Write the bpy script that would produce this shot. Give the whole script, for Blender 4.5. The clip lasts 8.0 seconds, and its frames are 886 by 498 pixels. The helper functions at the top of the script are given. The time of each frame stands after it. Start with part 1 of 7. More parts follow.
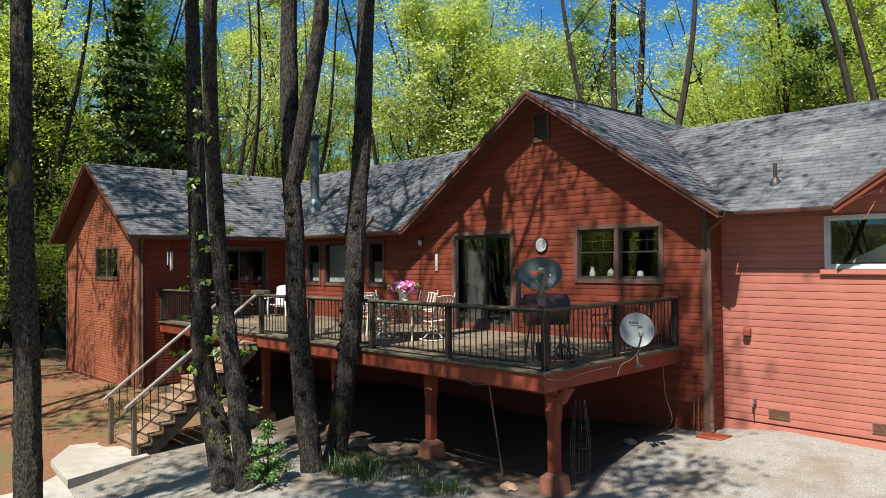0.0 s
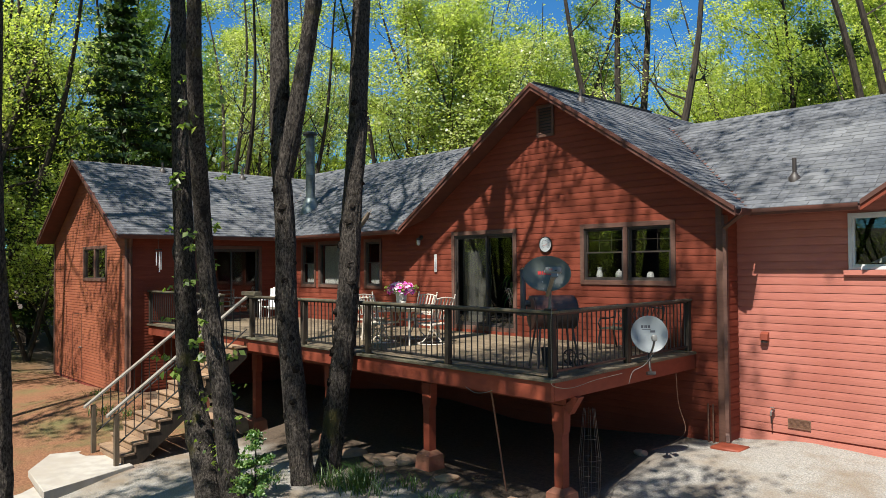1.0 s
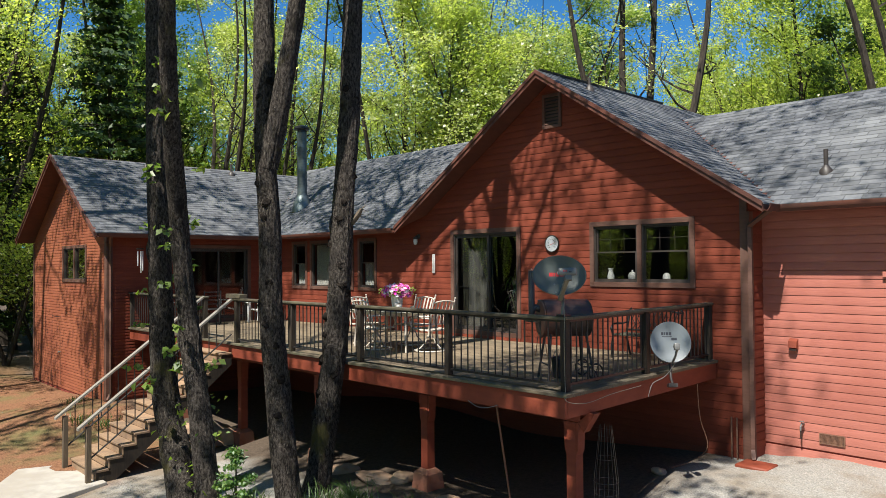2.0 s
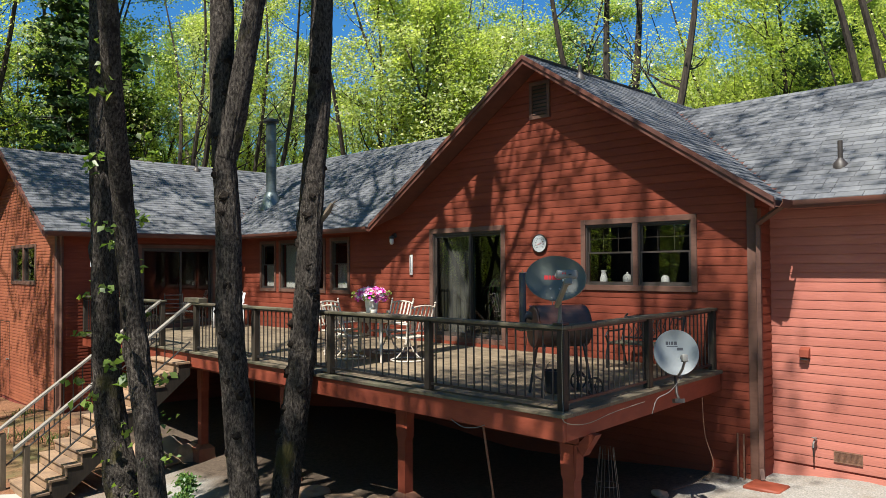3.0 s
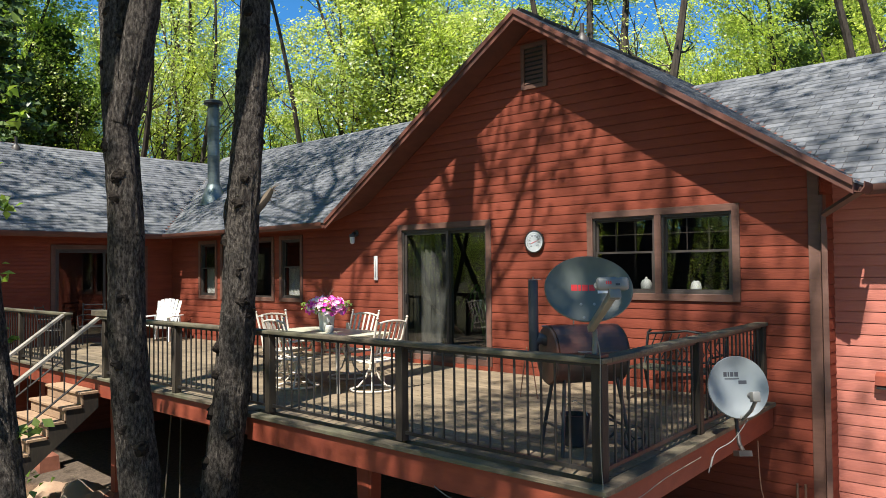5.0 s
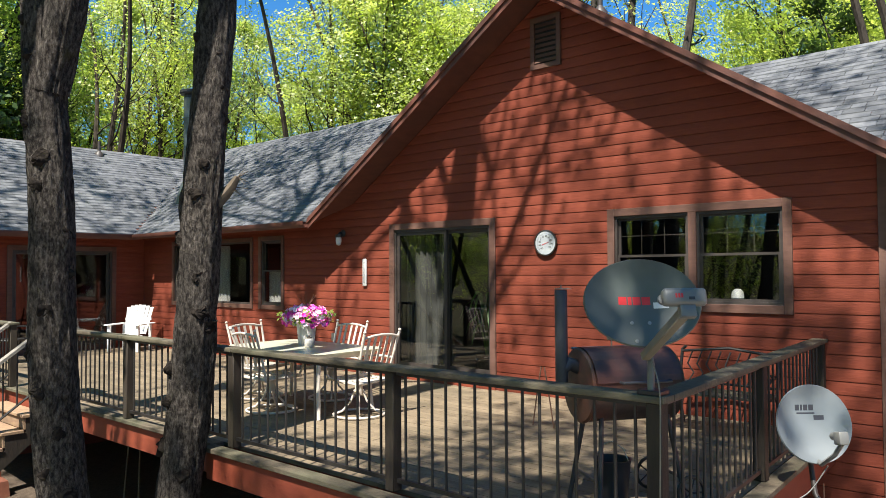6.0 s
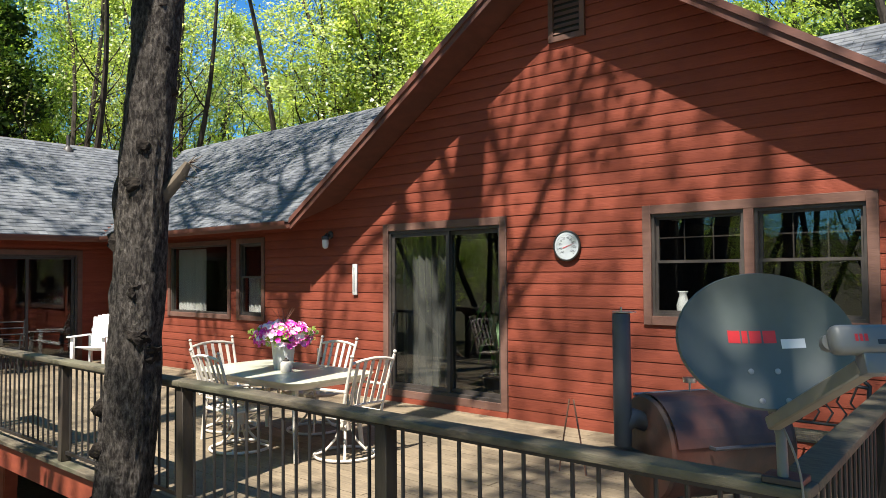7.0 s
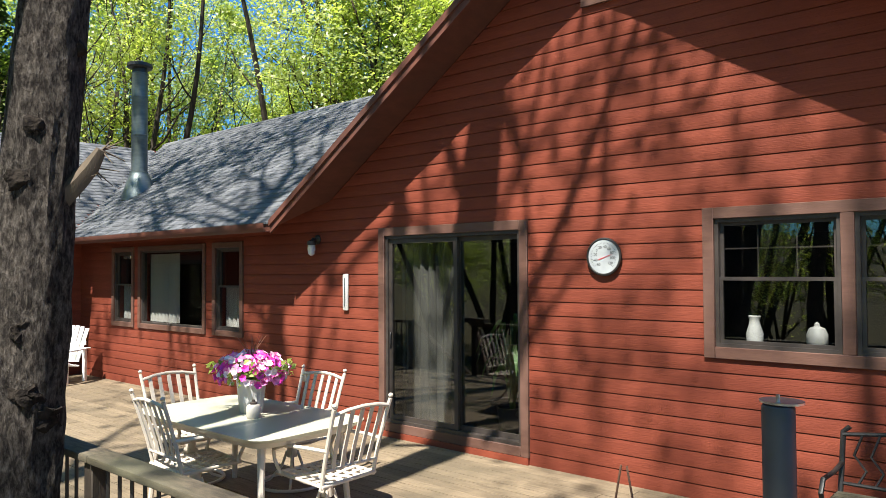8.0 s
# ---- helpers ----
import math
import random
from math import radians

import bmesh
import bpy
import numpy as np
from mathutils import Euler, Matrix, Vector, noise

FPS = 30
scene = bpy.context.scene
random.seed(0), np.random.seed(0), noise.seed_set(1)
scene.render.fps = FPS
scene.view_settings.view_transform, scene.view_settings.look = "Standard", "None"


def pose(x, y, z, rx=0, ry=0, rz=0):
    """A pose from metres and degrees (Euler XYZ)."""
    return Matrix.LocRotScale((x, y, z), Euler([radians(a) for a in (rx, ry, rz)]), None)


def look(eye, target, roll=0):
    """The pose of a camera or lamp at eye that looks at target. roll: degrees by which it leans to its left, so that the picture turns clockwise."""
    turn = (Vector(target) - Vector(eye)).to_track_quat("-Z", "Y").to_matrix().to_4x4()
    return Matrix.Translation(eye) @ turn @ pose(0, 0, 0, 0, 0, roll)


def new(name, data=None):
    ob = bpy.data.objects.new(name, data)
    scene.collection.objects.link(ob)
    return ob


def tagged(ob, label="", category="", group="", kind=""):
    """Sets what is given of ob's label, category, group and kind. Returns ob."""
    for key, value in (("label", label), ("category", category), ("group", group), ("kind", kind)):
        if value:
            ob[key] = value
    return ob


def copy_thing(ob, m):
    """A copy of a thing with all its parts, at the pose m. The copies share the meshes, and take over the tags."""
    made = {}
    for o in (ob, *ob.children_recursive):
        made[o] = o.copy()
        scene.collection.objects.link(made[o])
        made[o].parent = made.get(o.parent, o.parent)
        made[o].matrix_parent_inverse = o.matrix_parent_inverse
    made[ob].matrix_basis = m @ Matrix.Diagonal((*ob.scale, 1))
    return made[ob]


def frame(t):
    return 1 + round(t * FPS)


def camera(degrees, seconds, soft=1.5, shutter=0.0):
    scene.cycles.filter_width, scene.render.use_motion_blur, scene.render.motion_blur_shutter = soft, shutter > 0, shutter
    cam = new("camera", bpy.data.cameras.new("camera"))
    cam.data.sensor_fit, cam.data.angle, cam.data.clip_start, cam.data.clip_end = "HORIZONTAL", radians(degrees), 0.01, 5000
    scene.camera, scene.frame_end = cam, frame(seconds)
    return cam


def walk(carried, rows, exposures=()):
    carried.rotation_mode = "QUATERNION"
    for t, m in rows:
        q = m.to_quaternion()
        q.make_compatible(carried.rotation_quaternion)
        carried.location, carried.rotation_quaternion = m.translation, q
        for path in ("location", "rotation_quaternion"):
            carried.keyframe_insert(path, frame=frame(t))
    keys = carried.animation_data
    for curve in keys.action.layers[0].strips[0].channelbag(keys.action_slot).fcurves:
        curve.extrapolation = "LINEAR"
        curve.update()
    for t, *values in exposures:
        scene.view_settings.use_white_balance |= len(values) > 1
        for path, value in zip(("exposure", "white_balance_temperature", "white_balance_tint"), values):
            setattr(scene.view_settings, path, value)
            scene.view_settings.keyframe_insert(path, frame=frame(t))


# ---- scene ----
cam = camera(62.0, 8.0, soft=0.6)
PATH = [
    (0, (10.494, -12.766, 3.634), (9.027, -11.407, 3.669), -0.6),
    (0.5, (10.264, -12.533, 3.604), (8.798, -11.173, 3.642), -0.6),
    (1, (9.933, -12.254, 3.579), (8.468, -10.894, 3.622), -0.5),
    (2.5, (8.677, -11.183, 3.583), (7.234, -9.8, 3.629), -0.4),
    (3, (8.23, -10.809, 3.586), (6.817, -9.394, 3.633), -0.4),
    (3.1, (8.126, -10.728, 3.587), (6.717, -9.31, 3.633), -0.4),
    (3.5, (7.765, -10.394, 3.595), (6.36, -8.972, 3.643), -0.5),
    (4, (7.283, -9.951, 3.581), (5.899, -8.508, 3.633), -0.4),
    (4.5, (6.794, -9.512, 3.584), (5.445, -8.036, 3.635), -0.4),
    (4.7, (6.595, -9.337, 3.602), (5.25, -7.857, 3.651), -0.5),
    (5.8, (5.523, -8.316, 3.629), (4.196, -6.821, 3.686), -0.5),
    (6, (5.311, -8.093, 3.633), (3.987, -6.596, 3.693), -0.4),
    (6.5, (4.794, -7.576, 3.661), (3.479, -6.07, 3.723), -0.4),
    (6.9, (4.385, -7.161, 3.701), (3.071, -5.655, 3.765), -0.3),
    (7, (4.278, -7.051, 3.707), (2.963, -5.545, 3.771), -0.5),
    (7.5, (3.743, -6.527, 3.799), (2.432, -5.017, 3.856), -0.4),
    (8, (3.217, -5.941, 3.888), (1.901, -4.435, 3.943), -0.4),
]
walk(cam, [(t, look(eye, target, roll)) for t, eye, target, roll in PATH],
     exposures=[(0, 0.93), (3, 1.06), (5, 1.32), (8, 1.52)])

# ---- world, sun, exposure ----
SUN_FROM = Vector((0.30, -1.0, 1.66)).normalized()
world = bpy.data.worlds.new("sky")
scene.world = world
world.use_nodes = True
wn, wl = world.node_tree.nodes, world.node_tree.links
sky = wn.new("ShaderNodeTexSky")
sky.sky_type = "NISHITA"
sky.sun_disc = False
sky.dust_density, sky.ozone_density = 0.2, 1.6
sky.sun_elevation = math.asin(SUN_FROM.z)
sky.sun_rotation = math.atan2(SUN_FROM.x, SUN_FROM.y)
tint = wn.new("ShaderNodeMix")
tint.data_type, tint.blend_type = "RGBA", "MULTIPLY"
tint.inputs[0].default_value = 1.0
tint.inputs[7].default_value = (0.52, 1.36, 2.0, 1)    # clear mountain air
wl.new(sky.outputs[0], tint.inputs[6])
wl.new(tint.outputs[2], wn["Background"].inputs[0])
wn["Background"].inputs[1].default_value = 0.036
sun = new("sun", bpy.data.lights.new("sun", "SUN"))
sun.data.energy, sun.data.angle, sun.data.color = 5.0, radians(0.53), (1.0, 0.95, 0.87)
sun.matrix_world = look(SUN_FROM * 60, (0, 0, 0))

# ---- materials ----
def node_mat(name):
    m = bpy.data.materials.new(name)
    m.use_nodes = True
    n, l = m.node_tree.nodes, m.node_tree.links
    return m, n, l, n["Principled BSDF"]


def position(n, l, scale=(1, 1, 1), local=False):
    """World position (or the object's own), scaled for grain."""
    mp = n.new("ShaderNodeMapping")
    mp.inputs["Scale"].default_value = scale
    if local:
        l.new(n.new("ShaderNodeTexCoord").outputs["Object"], mp.inputs[0])
    else:
        l.new(n.new("ShaderNodeNewGeometry").outputs["Position"], mp.inputs[0])
    return mp.outputs[0]


def noise_fac(n, l, vec, scale, detail=4.0, lo=0.35, hi=0.65, rough=0.55):
    t = n.new("ShaderNodeTexNoise")
    t.inputs["Scale"].default_value, t.inputs["Detail"].default_value, t.inputs["Roughness"].default_value = scale, detail, rough
    l.new(vec, t.inputs["Vector"])
    r = n.new("ShaderNodeMapRange")
    r.inputs[1].default_value, r.inputs[2].default_value = lo, hi
    l.new(t.outputs[0], r.inputs[0])
    return r.outputs[0]


def mix(n, l, fac, a, b, mode="MIX"):
    x = n.new("ShaderNodeMix")
    x.data_type, x.blend_type = "RGBA", mode
    for value, slot in ((fac, 0), (a, 6), (b, 7)):
        if isinstance(value, (int, float)):
            x.inputs[slot].default_value = value
        elif isinstance(value, tuple):
            x.inputs[slot].default_value = (*value, 1)
        else:
            l.new(value, x.inputs[slot])
    return x.outputs[2]


def surf(name, c1, c2, grain=(1, 1, 1), scale=6.0, rough=0.7, bump=0.3, bump_scale=40.0, stain=None, stain_scale=0.8,
         pieces=0.0, island=False, metal=0.0, local=False, bump_dist=0.004, spec=0.5):
    """A surface of two tones in a grain, with stains at a larger scale and piece-to-piece variation."""
    m, n, l, p = node_mat(name)
    v = position(n, l, grain, local)
    col = mix(n, l, noise_fac(n, l, v, scale), c1, c2)
    if stain:
        v2 = position(n, l, (1, 1, 1), local)
        col = mix(n, l, noise_fac(n, l, v2, stain_scale, 6, 0.48, 0.72), col, stain)
    if pieces:
        src = n.new("ShaderNodeNewGeometry").outputs["Random Per Island"] if island else n.new("ShaderNodeObjectInfo").outputs["Random"]
        r = n.new("ShaderNodeMapRange")
        r.inputs[3].default_value, r.inputs[4].default_value = 1 - pieces, 1 + pieces
        l.new(src, r.inputs[0])
        g = n.new("ShaderNodeCombineColor")
        for i in range(3):
            l.new(r.outputs[0], g.inputs[i])
        col = mix(n, l, 1.0, col, g.outputs[0], "MULTIPLY")
    l.new(col, p.inputs["Base Color"])
    p.inputs["Roughness"].default_value, p.inputs["Metallic"].default_value = rough, metal
    p.inputs["Specular IOR Level"].default_value = spec
    if bump:
        b = n.new("ShaderNodeBump")
        b.inputs["Strength"].default_value, b.inputs["Distance"].default_value = bump, bump_dist
        l.new(noise_fac(n, l, v, bump_scale, 5, 0.2, 0.8), b.inputs["Height"])
        l.new(b.outputs[0], p.inputs["Normal"])
    return m


def leaf_mat(name, c1, c2, c3, through_light=0.45):
    m, n, l, p = node_mat(name)
    n.remove(p)
    out = n["Material Output"]
    rnd = n.new("ShaderNodeNewGeometry").outputs["Random Per Island"]
    ramp = n.new("ShaderNodeValToRGB")
    e = ramp.color_ramp.elements
    e[0].color, e[1].color = (*c1, 1), (*c3, 1)
    mid = e.new(0.5)
    mid.color = (*c2, 1)
    l.new(rnd, ramp.inputs[0])
    tone = mix(n, l, noise_fac(n, l, position(n, l), 0.35, 2), ramp.outputs[0], c1)
    d, t, g, s1, s2 = (n.new("ShaderNode" + k) for k in ("BsdfDiffuse", "BsdfTranslucent", "BsdfGlossy", "MixShader", "MixShader"))
    l.new(tone, d.inputs[0])
    bright = mix(n, l, 1.0, tone, (1.5, 1.6, 0.85), "MULTIPLY")
    l.new(bright, t.inputs[0])
    g.inputs["Roughness"].default_value = 0.45
    s1.inputs[0].default_value, s2.inputs[0].default_value = through_light, 0.05
    l.new(d.outputs[0], s1.inputs[1])
    l.new(t.outputs[0], s1.inputs[2])
    l.new(s1.outputs[0], s2.inputs[1])
    l.new(g.outputs[0], s2.inputs[2])
    l.new(s2.outputs[0], out.inputs[0])
    return m


def glass_mat(name, tint=(0.78, 0.80, 0.79)):
    """A thin pane: see-through, with a mirror gloss that grows at a grazing view."""
    m, n, l, p = node_mat(name)
    n.remove(p)
    tr, gl, lw, pw, sc, mx = (n.new("ShaderNode" + k) for k in ("BsdfTransparent", "BsdfGlossy", "LayerWeight", "Math", "MapRange", "MixShader"))
    tr.inputs[0].default_value = (*tint, 1)
    gl.inputs["Roughness"].default_value = 0.01
    lw.inputs[0].default_value = 0.5
    pw.operation = "POWER"
    pw.inputs[1].default_value = 4.0
    l.new(lw.outputs["Facing"], pw.inputs[0])
    l.new(pw.outputs[0], sc.inputs[0])
    sc.inputs[3].default_value, sc.inputs[4].default_value = 0.08, 0.95
    l.new(sc.outputs[0], mx.inputs[0])
    l.new(tr.outputs[0], mx.inputs[1])
    l.new(gl.outputs[0], mx.inputs[2])
    l.new(mx.outputs[0], n["Material Output"].inputs[0])
    return m


def bark_mat(name):
    """Rough upright plates of grey bark parted by dark furrows, with lichen and moss in patches."""
    m, n, l, p = node_mat(name)
    v = position(n, l, (36, 36, 15))
    rough_grain = noise_fac(n, l, v, 1.0, 7, 0.40, 0.62, 0.68)
    fine = noise_fac(n, l, position(n, l, (80, 80, 40)), 1.0, 6, 0.3, 0.7, 0.7)
    plate = mix(n, l, fine, (0.088, 0.070, 0.055), (0.25, 0.22, 0.19))
    col = mix(n, l, rough_grain, (0.026, 0.021, 0.018), plate)
    w = position(n, l)
    col = mix(n, l, noise_fac(n, l, w, 1.7, 5, 0.60, 0.72), col, (0.12, 0.105, 0.04))
    col = mix(n, l, noise_fac(n, l, w, 3.1, 5, 0.60, 0.70), col, (0.032, 0.027, 0.023))
    l.new(col, p.inputs["Base Color"])
    p.inputs["Roughness"].default_value, p.inputs["Specular IOR Level"].default_value = 0.95, 0.15
    hgt = n.new("ShaderNodeMath")
    hgt.operation = "MULTIPLY_ADD"
    l.new(fine, hgt.inputs[0])
    hgt.inputs[1].default_value = 0.35
    l.new(rough_grain, hgt.inputs[2])
    b = n.new("ShaderNodeBump")
    b.inputs["Strength"].default_value, b.inputs["Distance"].default_value = 1.0, 0.045
    l.new(hgt.outputs[0], b.inputs["Height"])
    l.new(b.outputs[0], p.inputs["Normal"])
    return m


M = {}
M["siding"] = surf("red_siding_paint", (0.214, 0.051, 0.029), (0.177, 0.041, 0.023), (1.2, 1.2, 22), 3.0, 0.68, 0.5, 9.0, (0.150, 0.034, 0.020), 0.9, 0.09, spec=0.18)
# oranger, paler copy of the siding: the wing's sunlight is put into it
M["siding_wing_lit"] = surf("sunlit_orange_red_siding", (0.315, 0.106, 0.056), (0.255, 0.082, 0.043), (1.2, 1.2, 22), 3.0, 0.68, 0.4, 9.0, (0.221, 0.066, 0.036), 0.9, 0.09, spec=0.18)
# faded pinker than the gable; full sun also put into its paler tone
M["siding_sunny"] = surf("faded_sunlit_red_siding", (0.460, 0.170, 0.129), (0.396, 0.143, 0.106), (1.2, 1.2, 22), 3.0, 0.68, 0.35, 9.0, (0.368, 0.124, 0.092), 0.9, 0.06, spec=0.2)
M["wall_back"] = surf("red_sheathing_paint", (0.20, 0.035, 0.02), (0.17, 0.03, 0.018), rough=0.8)
M["trim"] = surf("brown_trim_paint", (0.122, 0.062, 0.045), (0.094, 0.047, 0.034), (1, 1, 6), 4, 0.6, 0.2, 20, (0.158, 0.086, 0.065), 1.5, spec=0.3)
M["fascia"] = surf("brown_fascia_paint", (0.133, 0.051, 0.035), (0.101, 0.039, 0.028), (1, 1, 4), 4, 0.6, 0.2, 20, (0.078, 0.039, 0.031), 1.2, spec=0.3)
M["red_trim"] = surf("red_beam_paint", (0.215, 0.049, 0.025), (0.176, 0.038, 0.020), (1, 1, 3), 4, 0.6, 0.25, 18, (0.169, 0.036, 0.021), 1.1, spec=0.3)
M["shingle"] = surf("asphalt_shingle", (0.121, 0.125, 0.134), (0.078, 0.082, 0.090), (1, 1, 1), 9, 0.92, 0.6, 160, (0.156, 0.160, 0.164), 0.7, 0.22, True, spec=0.2)
M["shingle_part"] = surf("asphalt_shingle_tab", (0.121, 0.125, 0.134), (0.078, 0.082, 0.090), (1, 1, 1), 9, 0.92, 0.6, 160, (0.156, 0.160, 0.164), 0.7, 0.22, spec=0.2)
M["deck"] = surf("weathered_deck_board", (0.215, 0.165, 0.107), (0.151, 0.116, 0.075), (2, 14, 14), 3, 0.75, 0.4, 12, (0.116, 0.093, 0.061), 1.3, 0.16, spec=0.3)
M["rail"] = surf("weathered_rail_wood", (0.112, 0.090, 0.061), (0.061, 0.050, 0.036), (4, 14, 14), 3, 0.75, 0.5, 12, (0.108, 0.104, 0.065), 1.5, 0.1, spec=0.3)
M["post"] = surf("dark_rail_post_wood", (0.036, 0.026, 0.019), (0.022, 0.018, 0.014), (11.200, 11.200, 1.600), 3, 0.75, 0.5, 12, (0.048, 0.039, 0.026), 1.5, 0.1, spec=0.3)
M["tread"] = surf("stair_tread_wood", (0.315, 0.210, 0.128), (0.247, 0.158, 0.098), (2, 14, 14), 3, 0.75, 0.4, 12, (0.143, 0.098, 0.068), 1.3, 0.12, spec=0.3)
M["bleached"] = surf("bleached_handrail_wood", (0.272, 0.252, 0.220), (0.200, 0.180, 0.152), (14, 4, 14), 3, 0.75, 0.4, 12, (0.208, 0.184, 0.152), 1.5, 0.1, spec=0.3)
M["newel"] = surf("brown_stair_wood", (0.133, 0.098, 0.066), (0.094, 0.070, 0.047), (14, 14, 2), 3, 0.75, 0.5, 12, (0.078, 0.062, 0.043), 1.5, 0.1, spec=0.3)
M["black"] = surf("black_baluster_metal", (0.016, 0.015, 0.014), (0.024, 0.021, 0.019), scale=20, rough=0.45, bump=0.1)
M["bark"] = bark_mat("grey_plated_bark")
M["bark_far"] = surf("far_brown_bark", (0.062, 0.051, 0.040), (0.031, 0.026, 0.021), (4, 4, 1), 3, 0.95, 0.6, 6, spec=0.1, bump_dist=0.03)
M["leaf"] = leaf_mat("spring_oak_leaf", (0.26, 0.32, 0.072), (0.44, 0.48, 0.135), (0.62, 0.62, 0.24), 0.6)
M["leaf_dark"] = leaf_mat("dark_evergreen_leaf", (0.035, 0.07, 0.02), (0.055, 0.10, 0.025), (0.09, 0.14, 0.035), 0.3)
M["leaf_mid"] = leaf_mat("mid_green_leaf", (0.18, 0.26, 0.05), (0.29, 0.37, 0.08), (0.43, 0.48, 0.13), 0.5)
M["pier"] = surf("red_stained_pier", (0.240, 0.096, 0.060), (0.176, 0.068, 0.044), scale=6, rough=0.85, bump=0.4, stain=(0.192, 0.120, 0.080), spec=0.2)
M["concrete"] = surf("pale_concrete", (0.383, 0.357, 0.315), (0.306, 0.281, 0.246), scale=4, rough=0.9, bump=0.3, stain=(0.306, 0.272, 0.230), spec=0.2)
M["glass"] = glass_mat("window_glass")
M["dark_frame"] = surf("dark_bronze_frame", (0.035, 0.028, 0.024), (0.05, 0.04, 0.034), scale=12, rough=0.5, bump=0.05)
M["white"] = surf("white_vinyl", (0.624, 0.616, 0.600), (0.560, 0.552, 0.536), scale=5, rough=0.5, bump=0.05)
# rooms coloured near black: their dimness is put into the colour
M["room"] = surf("near_black_room_shade", (0.032, 0.029, 0.026), (0.024, 0.022, 0.019), scale=3, rough=0.9, bump=0.1)
M["cream"] = surf("cream_powder_coat", (0.58, 0.52, 0.44), (0.50, 0.45, 0.38), scale=10, rough=0.5, bump=0.1)
M["galv"] = surf("galvanised_flue", (0.160, 0.192, 0.192), (0.112, 0.136, 0.140), (1, 1, 3), 5, 0.45, 0.1, metal=0.7)


# ---- mesh helpers ----
def add_box(bm, x0, x1, y0, y1, z0, z1):
    v = [bm.verts.new((x, y, z)) for z in (z0, z1) for y in (y0, y1) for x in (x0, x1)]
    for f in ((0, 2, 3, 1), (4, 5, 7, 6), (0, 1, 5, 4), (1, 3, 7, 5), (3, 2, 6, 7), (2, 0, 4, 6)):
        bm.faces.new([v[i] for i in f])
    return v


def add_prism(bm, a, b):
    """A solid between two polygons of as many corners."""
    va, vb = [bm.verts.new(p) for p in a], [bm.verts.new(p) for p in b]
    bm.faces.new(va[::-1])
    bm.faces.new(vb)
    for i in range(len(va)):
        j = (i + 1) % len(va)
        bm.faces.new((va[i], va[j], vb[j], vb[i]))


def add_tube(bm, pts, radii, n=8, cap=True, bumpy=None):
    """A round bar along points with a radius at each."""
    pts = [Vector(p) for p in pts]
    if isinstance(radii, (int, float)):
        radii = [radii] * len(pts)
    rings, side = [], None
    for i, p in enumerate(pts):
        d = (pts[min(i + 1, len(pts) - 1)] - pts[max(i - 1, 0)])
        d = d.normalized() if d.length > 1e-9 else Vector((0, 0, 1))
        ref = side if side is not None else (Vector((1, 0, 0)) if abs(d.x) < 0.8 else Vector((0, 1, 0)))
        u = (ref - d * ref.dot(d)).normalized()
        side, w = u, d.cross(u)
        ring = []
        for k in range(n):
            a = 2 * math.pi * k / n
            r = radii[i] * (bumpy(p, a) if bumpy else 1)
            ring.append(bm.verts.new(p + (u * math.cos(a) + w * math.sin(a)) * r))
        rings.append(ring)
    for a, b in zip(rings, rings[1:]):
        for k in range(n):
            bm.faces.new((a[k], a[(k + 1) % n], b[(k + 1) % n], b[k])).smooth = True
    if cap:
        bm.faces.new(rings[0][::-1])
        bm.faces.new(rings[-1])


def add_lathe(bm, profile, n=24, at=(0, 0, 0), axis=None):
    """A turned body from (radius, height) pairs."""
    m = axis or Matrix.Translation(at)
    rings = [[bm.verts.new(m @ Vector((r * math.cos(2 * math.pi * k / n), r * math.sin(2 * math.pi * k / n), z))) for k in range(n)] for r, z in profile]
    for a, b in zip(rings, rings[1:]):
        for k in range(n):
            bm.faces.new((a[k], a[(k + 1) % n], b[(k + 1) % n], b[k])).smooth = True
    if profile[0][0] > 1e-4:
        bm.faces.new(rings[0][::-1])
    if profile[-1][0] > 1e-4:
        bm.faces.new(rings[-1])


def soften(bm, width, segments=2):
    bmesh.ops.bevel(bm, geom=bm.edges[:], offset=width, segments=segments, affect="EDGES", profile=0.5)


def finish(name, bm, material):
    me = bpy.data.meshes.new(name)
    bmesh.ops.recalc_face_normals(bm, faces=bm.faces[:])
    bm.to_mesh(me)
    bm.free()
    me.set_sharp_from_angle(angle=0.7)
    me.materials.append(material)
    return me


def part(name, bm, material, parent=None, label="", m=None):
    ob = new(name, finish(name, bm, material) if isinstance(bm, bmesh.types.BMesh) else bm)
    if m is not None:
        ob.matrix_basis = m
    if parent is not None:
        ob.parent = parent
    if label:
        tagged(ob, label)
    return ob


def box_part(name, x0, x1, y0, y1, z0, z1, material, parent=None, label="", bevel=0.0):
    bm = bmesh.new()
    add_box(bm, x0, x1, y0, y1, z0, z1)
    if bevel:
        soften(bm, bevel, 1)
    return part(name, bm, material, parent, label)


def thing(name, label, category, m=None, group="", kind=""):
    ob = new(name)
    ob.empty_display_size = 0.2
    if m is not None:
        ob.matrix_basis = m
    return tagged(ob, label, category, group, kind)


